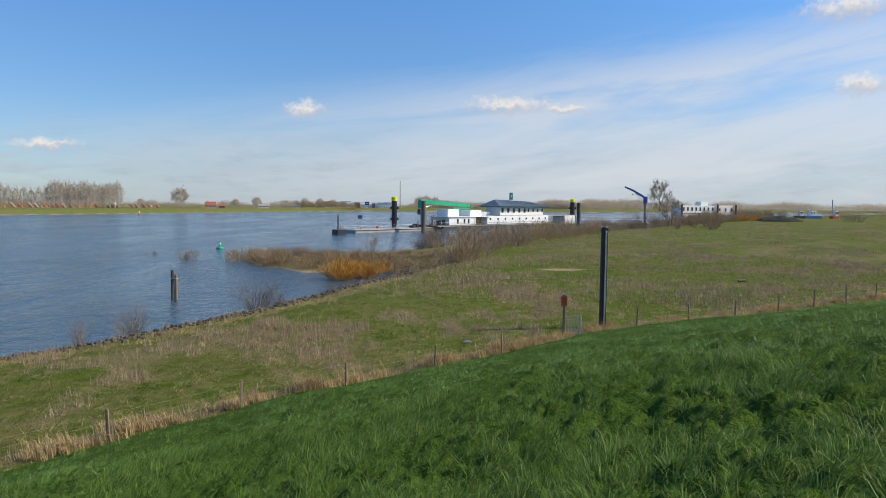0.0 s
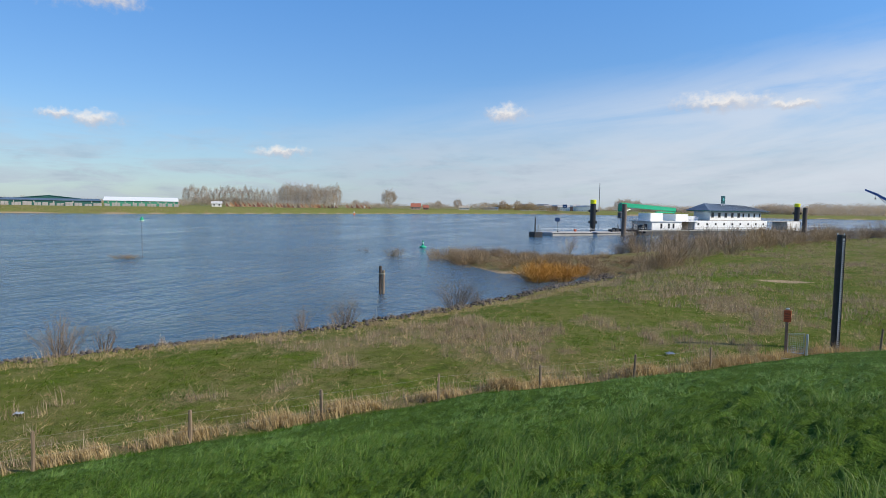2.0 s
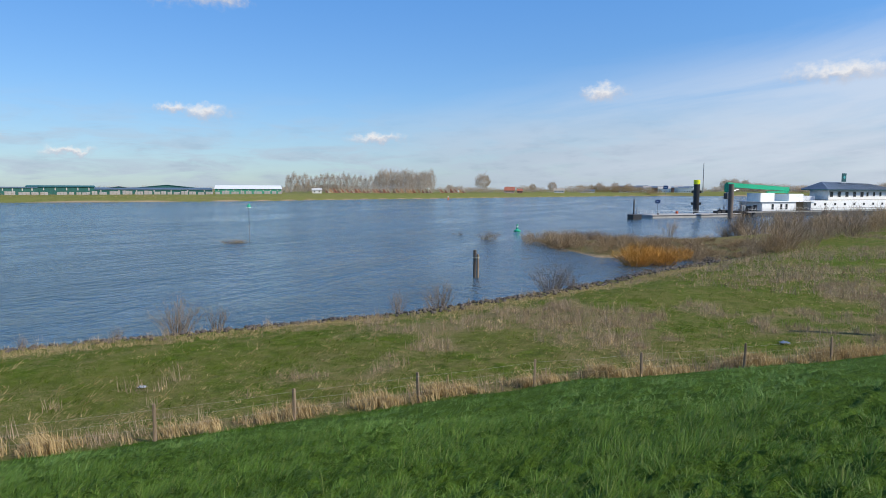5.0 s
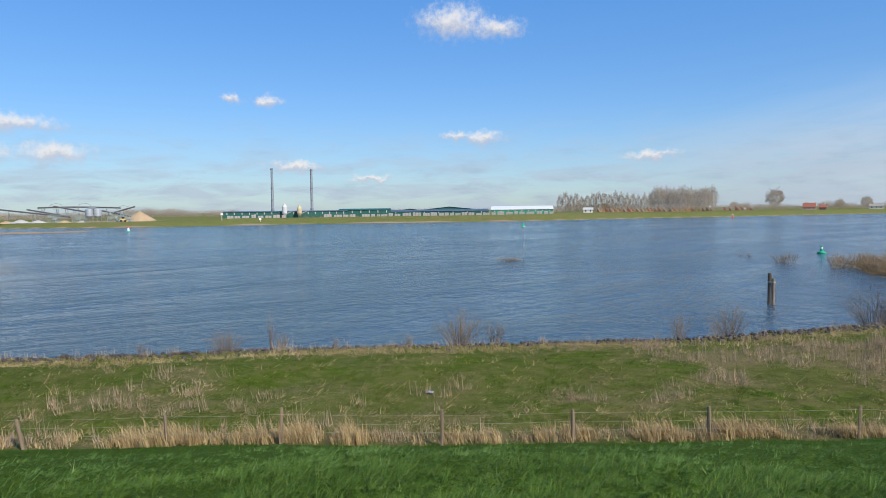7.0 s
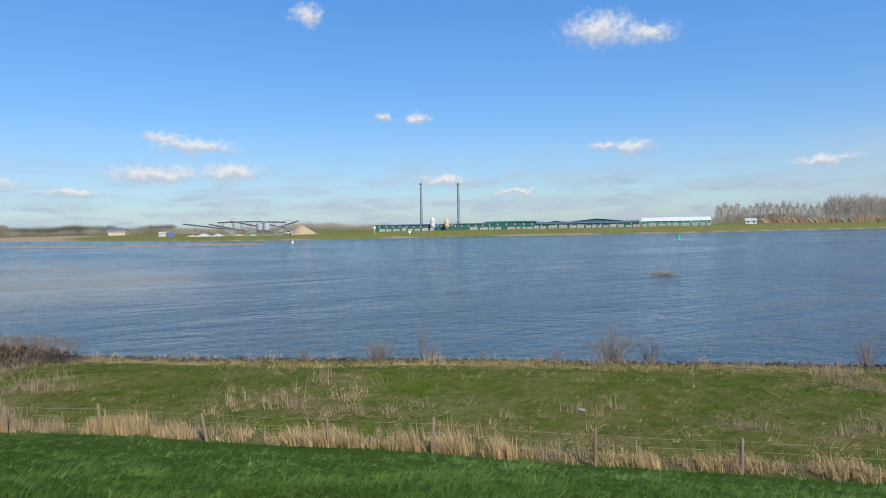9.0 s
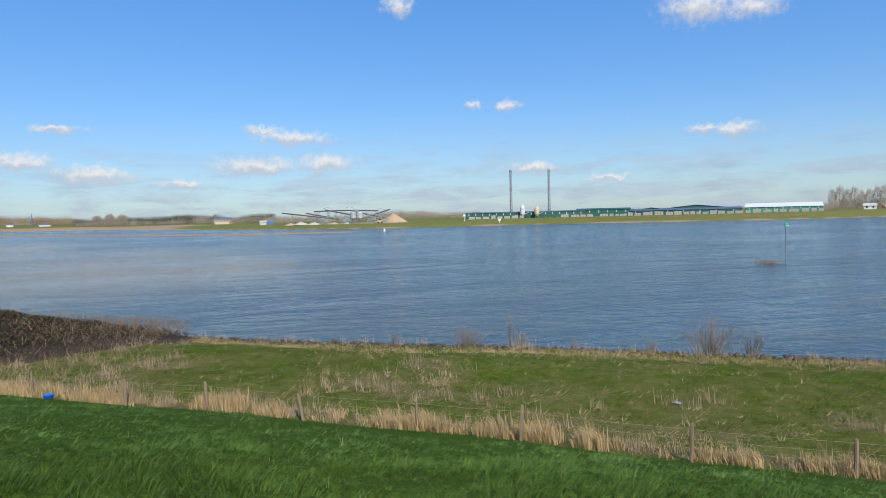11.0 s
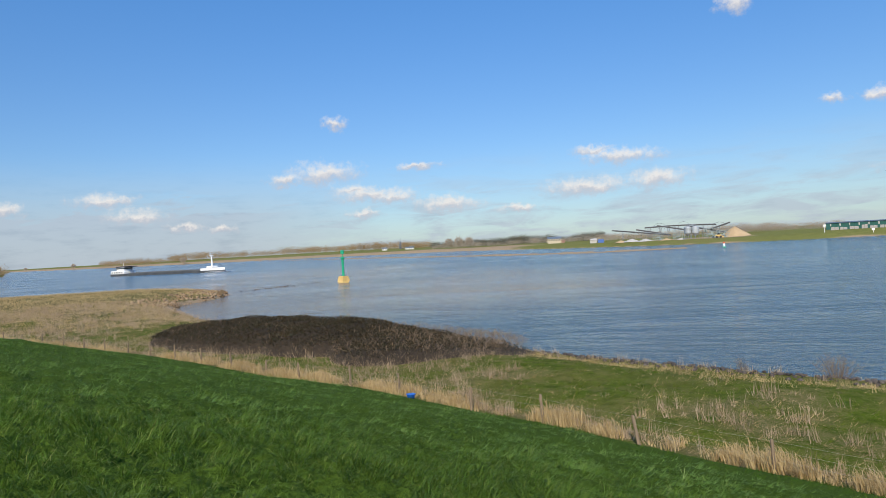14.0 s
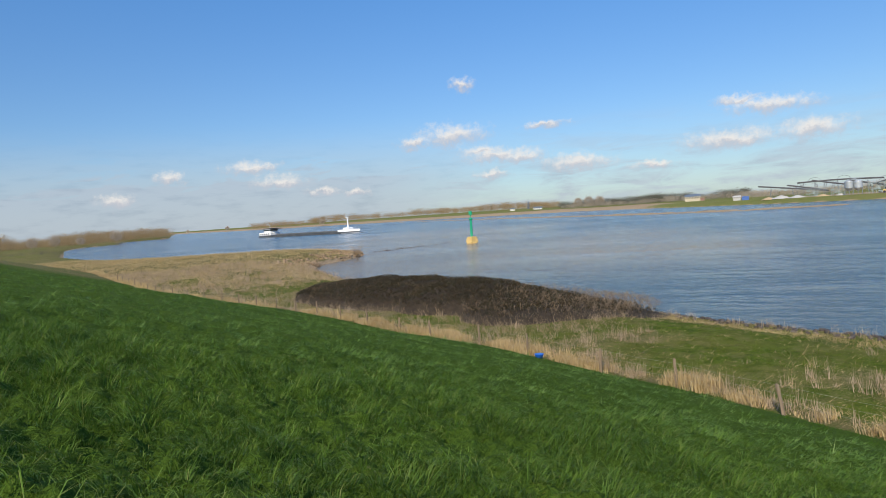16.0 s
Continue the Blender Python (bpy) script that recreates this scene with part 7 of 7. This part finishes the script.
windows(ob, [-5.6, -2.6, 0.4, 3.6, 6.6], -0.03, 3.2, 4.8, 1.3)
part("annex", Shape().box((9.7, 1, -0.5), (14, 8, 3.6)), BRICK, ob)

# cabins in a row, the farmhouse and houses
r2 = random.Random(77)
az = 36.9
k = 0


def cabin(width, wall, roof, h):
    ob = thing("cabin", "small far holiday cabin with a steep pale lean-to side", "cabin", group="far cabins")
    part("wall", Shape().prism([(-width / 2, 0), (width / 2, 0), (width / 2, h * 0.3), (-width / 2, h * 0.92)], -0.02, 5.0, pose(0, 5, 0, 90, 0, 0)), wall, ob)
    part("roof", Shape().prism([(-width / 2 - 0.5, h * 0.98), (-width / 2 + 0.5, h * 1.02), (width / 2 + 0.5, 0.2), (width / 2 - 0.6, 0.05)], -0.4, 5.4, pose(0, 5, 0, 90, 0, 0)), roof, ob)
    part("window", Shape().box((-width * 0.1, -0.10, h * 0.2), (width * 0.32, -0.03, h * 0.5)), GLASS_DARK, ob)
    return ob


boards = [worn("pale cabin boards", (0.50, 0.40, 0.30), (0.64, 0.54, 0.42), 0.6, 0.8), worn("orange cabin boards", (0.50, 0.26, 0.12), (0.62, 0.36, 0.19), 0.6, 0.8),
          worn("red-brown cabin boards", (0.34, 0.14, 0.085), (0.46, 0.21, 0.13), 0.6, 0.8), worn("grey-brown cabin boards", (0.26, 0.19, 0.14), (0.36, 0.28, 0.21), 0.6, 0.8)]
patterns = [cabin(w_, wall_, boards[b_], h_) for w_, wall_, b_, h_ in ((3.5, CABIN_BROWN, 0, 4.3), (3.3, CABIN_TAN, 1, 4.0), (3.6, CABIN_BROWN, 2, 4.4), (3.2, BRICK, 3, 4.1), (3.5, CABIN_TAN, 2, 3.9))]
while az > 24.6:
    place, turn = stand(az, 620 + (36.9 - az) * 7.0)
    pick = 1 if 29.4 < az < 30.4 or r2.random() < 0.16 else r2.choice([0, 2, 2, 3, 4])
    if not (27.0 < az < 27.7):
        m4 = pose(*place, 0, 0, turn)
        if k < 5:
            patterns[k].matrix_basis = m4
        else:
            copy_thing(patterns[pick], m4)
        k += 1
    az -= r2.choice([0.30, 0.33, 0.36, 0.44]) * r2.uniform(0.92, 1.1)


def house(az, d, w, depth, eaves, ridge, wall, roof, label, chimneys=1):
    place, turn = stand(az, d)
    ob = thing("house", label, "house", place, turn)
    part("wall", Shape().box((-w / 2, 0, -0.5), (w / 2, depth, eaves)), wall, ob)
    r = part("roof", Shape().gable(-w / 2, w / 2, 0, depth, eaves + 0.1, ridge, 0.4, 0.25), roof, ob)
    for e in (-1, 1):
        part("gable_wall", Shape().add([(e * w / 2, 0, eaves), (e * w / 2, depth, eaves), (e * w / 2, depth / 2, ridge - 0.3), (e * (w / 2 - 0.2), 0, eaves), (e * (w / 2 - 0.2), depth, eaves), (e * (w / 2 - 0.2), depth / 2, ridge - 0.3)], [(0, 1, 2), (5, 4, 3), (0, 2, 5, 3), (1, 4, 5, 2)]), wall, ob)
    for c in range(chimneys):
        part("chimney", Shape().box((-w * 0.25 + c * w * 0.5 - 0.4, depth / 2 - 0.4, ridge - 1.2), (-w * 0.25 + c * w * 0.5 + 0.4, depth / 2 + 0.4, ridge + 0.9)), BRICK, r)
    n = max(2, int(w / 3.2))
    for c in range(n):
        x = -w / 2 + w * (c + 0.5) / n
        part("window", Shape().box((x - 0.55, -0.06, 1.0), (x + 0.55, -0.01, 2.3)), GLASS_DARK, ob)
    return ob


house(20.9, 735, 11.0, 9, 3.0, 7.2, worn("pinkish brick", (0.42, 0.30, 0.25), (0.52, 0.40, 0.34), 0.8), ROOF_RED, "farmhouse with a steep red tiled roof", 1)
house(20.0, 738, 6, 7, 2.4, 5.2, BRICK, ROOF_RED, "small red-roofed barn by the farmhouse", 0)
house(16.6, 790, 12, 8, 2.6, 5.4, DIRTYWHITE, worn("pale thatch", (0.30, 0.26, 0.2), (0.4, 0.35, 0.28), 0.5), "low white house among the far trees", 1)
house(14.2, 860, 18, 8, 2.4, 4.2, DIRTYWHITE, ROOF_SLATE, "long low white house on the far bank", 0)
house(37.8, 570, 8, 7, 2.6, 4.6, DIRTYWHITE, worn("pale grey roof", (0.42, 0.42, 0.40), (0.55, 0.55, 0.53), 0.5), "white bungalow at the end of the cabins", 0)
r2 = random.Random(15)
for az in (11.9, 11.2, 10.5, 9.7, 9.1, 8.4, 7.9, 7.3, 6.8, 6.4, 6.0):
    house(az, 1010 + r2.uniform(-20, 30), r2.uniform(10, 19), 9, r2.uniform(5.5, 8.0), r2.uniform(8.6, 10.5), WHITE if r2.random() < 0.8 else BRICK, r2.choice([ROOF_SLATE, PALLET, CONCRETE]), "white house with a dark roof in the distant village", 0)
for az, d, w, h in ((105.2, 1230, 9, 3.2), (103.0, 1225, 16, 2.6)):
    house(az, d, w, 9, h, h + 2.2, DIRTYWHITE, ROOF_SLATE, "distant white building on the river land", 0)
place, turn = stand(4.9, 1080)
ob = thing("radio_mast", "thin grey mast rising over the far village", "mast", place, turn)
part("mast", Shape().tube([(0, 0, -1), (0, 0, 8.7 + 1080 * math.tan(radians(2.2)) - place[2])], [0.9, 0.5], 6), CHIMNEY, ob)
place, turn = stand(-30.0, 1300)
ob = thing("radio_mast", "short grey mast on the distant wood's edge", "mast", place, turn)
part("mast", Shape().tube([(0, 0, -1), (0, 0, 27)], [1.0, 0.7], 6), CHIMNEY, ob)
place, turn = stand(103.8, 1400)
ob = thing("church_spire", "slim dark church spire on the horizon", "church", place, turn)
part("spire", Shape().lathe([(2.6, -1), (2.6, 10), (1.6, 11), (0.2, 22)], 8), ROOF_SLATE, ob)

# river cargo ship under way
pa, pb = at(127.0, 505), at(118.8, 425)
d = pb - pa
barge = thing("cargo_ship", "long dark river cargo ship with white wheelhouse and bow", "ship", (pa.x, pa.y, 0), math.degrees(math.atan2(d.y, d.x)))
L = d.length
part("hull", Shape().prism([(0, -4), (2, -5.2), (L - 9, -5.6), (L - 2, -2.6), (L, 0), (L - 2, 2.6), (L - 9, 5.6), (2, 5.2), (0, 4)], -0.5, 1.15), worn("grey-black hull", (0.03, 0.035, 0.04), (0.09, 0.095, 0.10), 0.2), barge)
part("coaming", Shape().box((L * 0.2, -4.6, 1.15), (L * 0.88, 4.6, 2.0), None, 0.1), worn("dark hatch grey", (0.06, 0.065, 0.07), (0.12, 0.125, 0.13), 0.2), barge)
part("bow", Shape().prism([(L - 15, -5.4), (L - 9, -5.5), (L - 2, -2.5), (L + 0.5, 0), (L - 2, 2.5), (L - 9, 5.5), (L - 15, 5.4)], 1.2, 2.6), WHITE, barge)
part("bow_house", Shape().box((L - 13, -2.5, 2.6), (L - 8, 2.5, 3.8), None, 0.3), WHITE, barge)
part("bow_mast", Shape().tube([(L - 10.5, 0, 3.8), (L - 10.5, 0, 10.8)], [0.55, 0.45], 8).box((L - 11.3, -1.0, 10.3), (L - 9.7, 1.0, 10.7)), WHITE, barge)
part("stern_house", Shape().box((1.0, -4.6, 1.15), (15, 4.6, 3.4), None, 0.4), WHITE, barge)
part("wheelhouse", Shape().box((6, -3.4, 3.4), (13.5, 3.4, 5.9), None, 0.2), WHITE, barge)
part("window_band", Shape().box((5.9, -3.45, 4.6), (13.6, 3.45, 5.5)), GLASS_DARK, barge, "dark wheelhouse windows")
part("wheelhouse_roof", Shape().box((5.5, -3.8, 5.9), (18.0, 3.8, 6.5), None, 0.15), GLOSS_BLACK, barge, "black wheelhouse roof")
windows(barge, [2.5, 5, 7.5, 10, 12.5], -4.64, 2.0, 2.8, 1.0)
part("stern_mast", Shape().tube([(9, 0, 6.5), (9, 0, 8.6)], 0.15, 6), WHITE, barge)
foam = solid("bow_wave", Shape().lathe([(0.2, 0.0), (3.2, 0.03), (3.6, 0.22), (2.4, 0.30), (0.2, 0.16)], 14), worn("white foam", (0.7, 0.72, 0.74), (0.85, 0.86, 0.87), 0.8, 0.6), "white bow wave beside the cargo ship", "wave")
foam.matrix_basis = pose(pb.x, pb.y, 0, 0, 0, math.degrees(math.atan2(d.y, d.x))) @ Matrix.Translation((-4, -2, 0)) @ Matrix.Diagonal((3.0, 1.6, 1, 1))
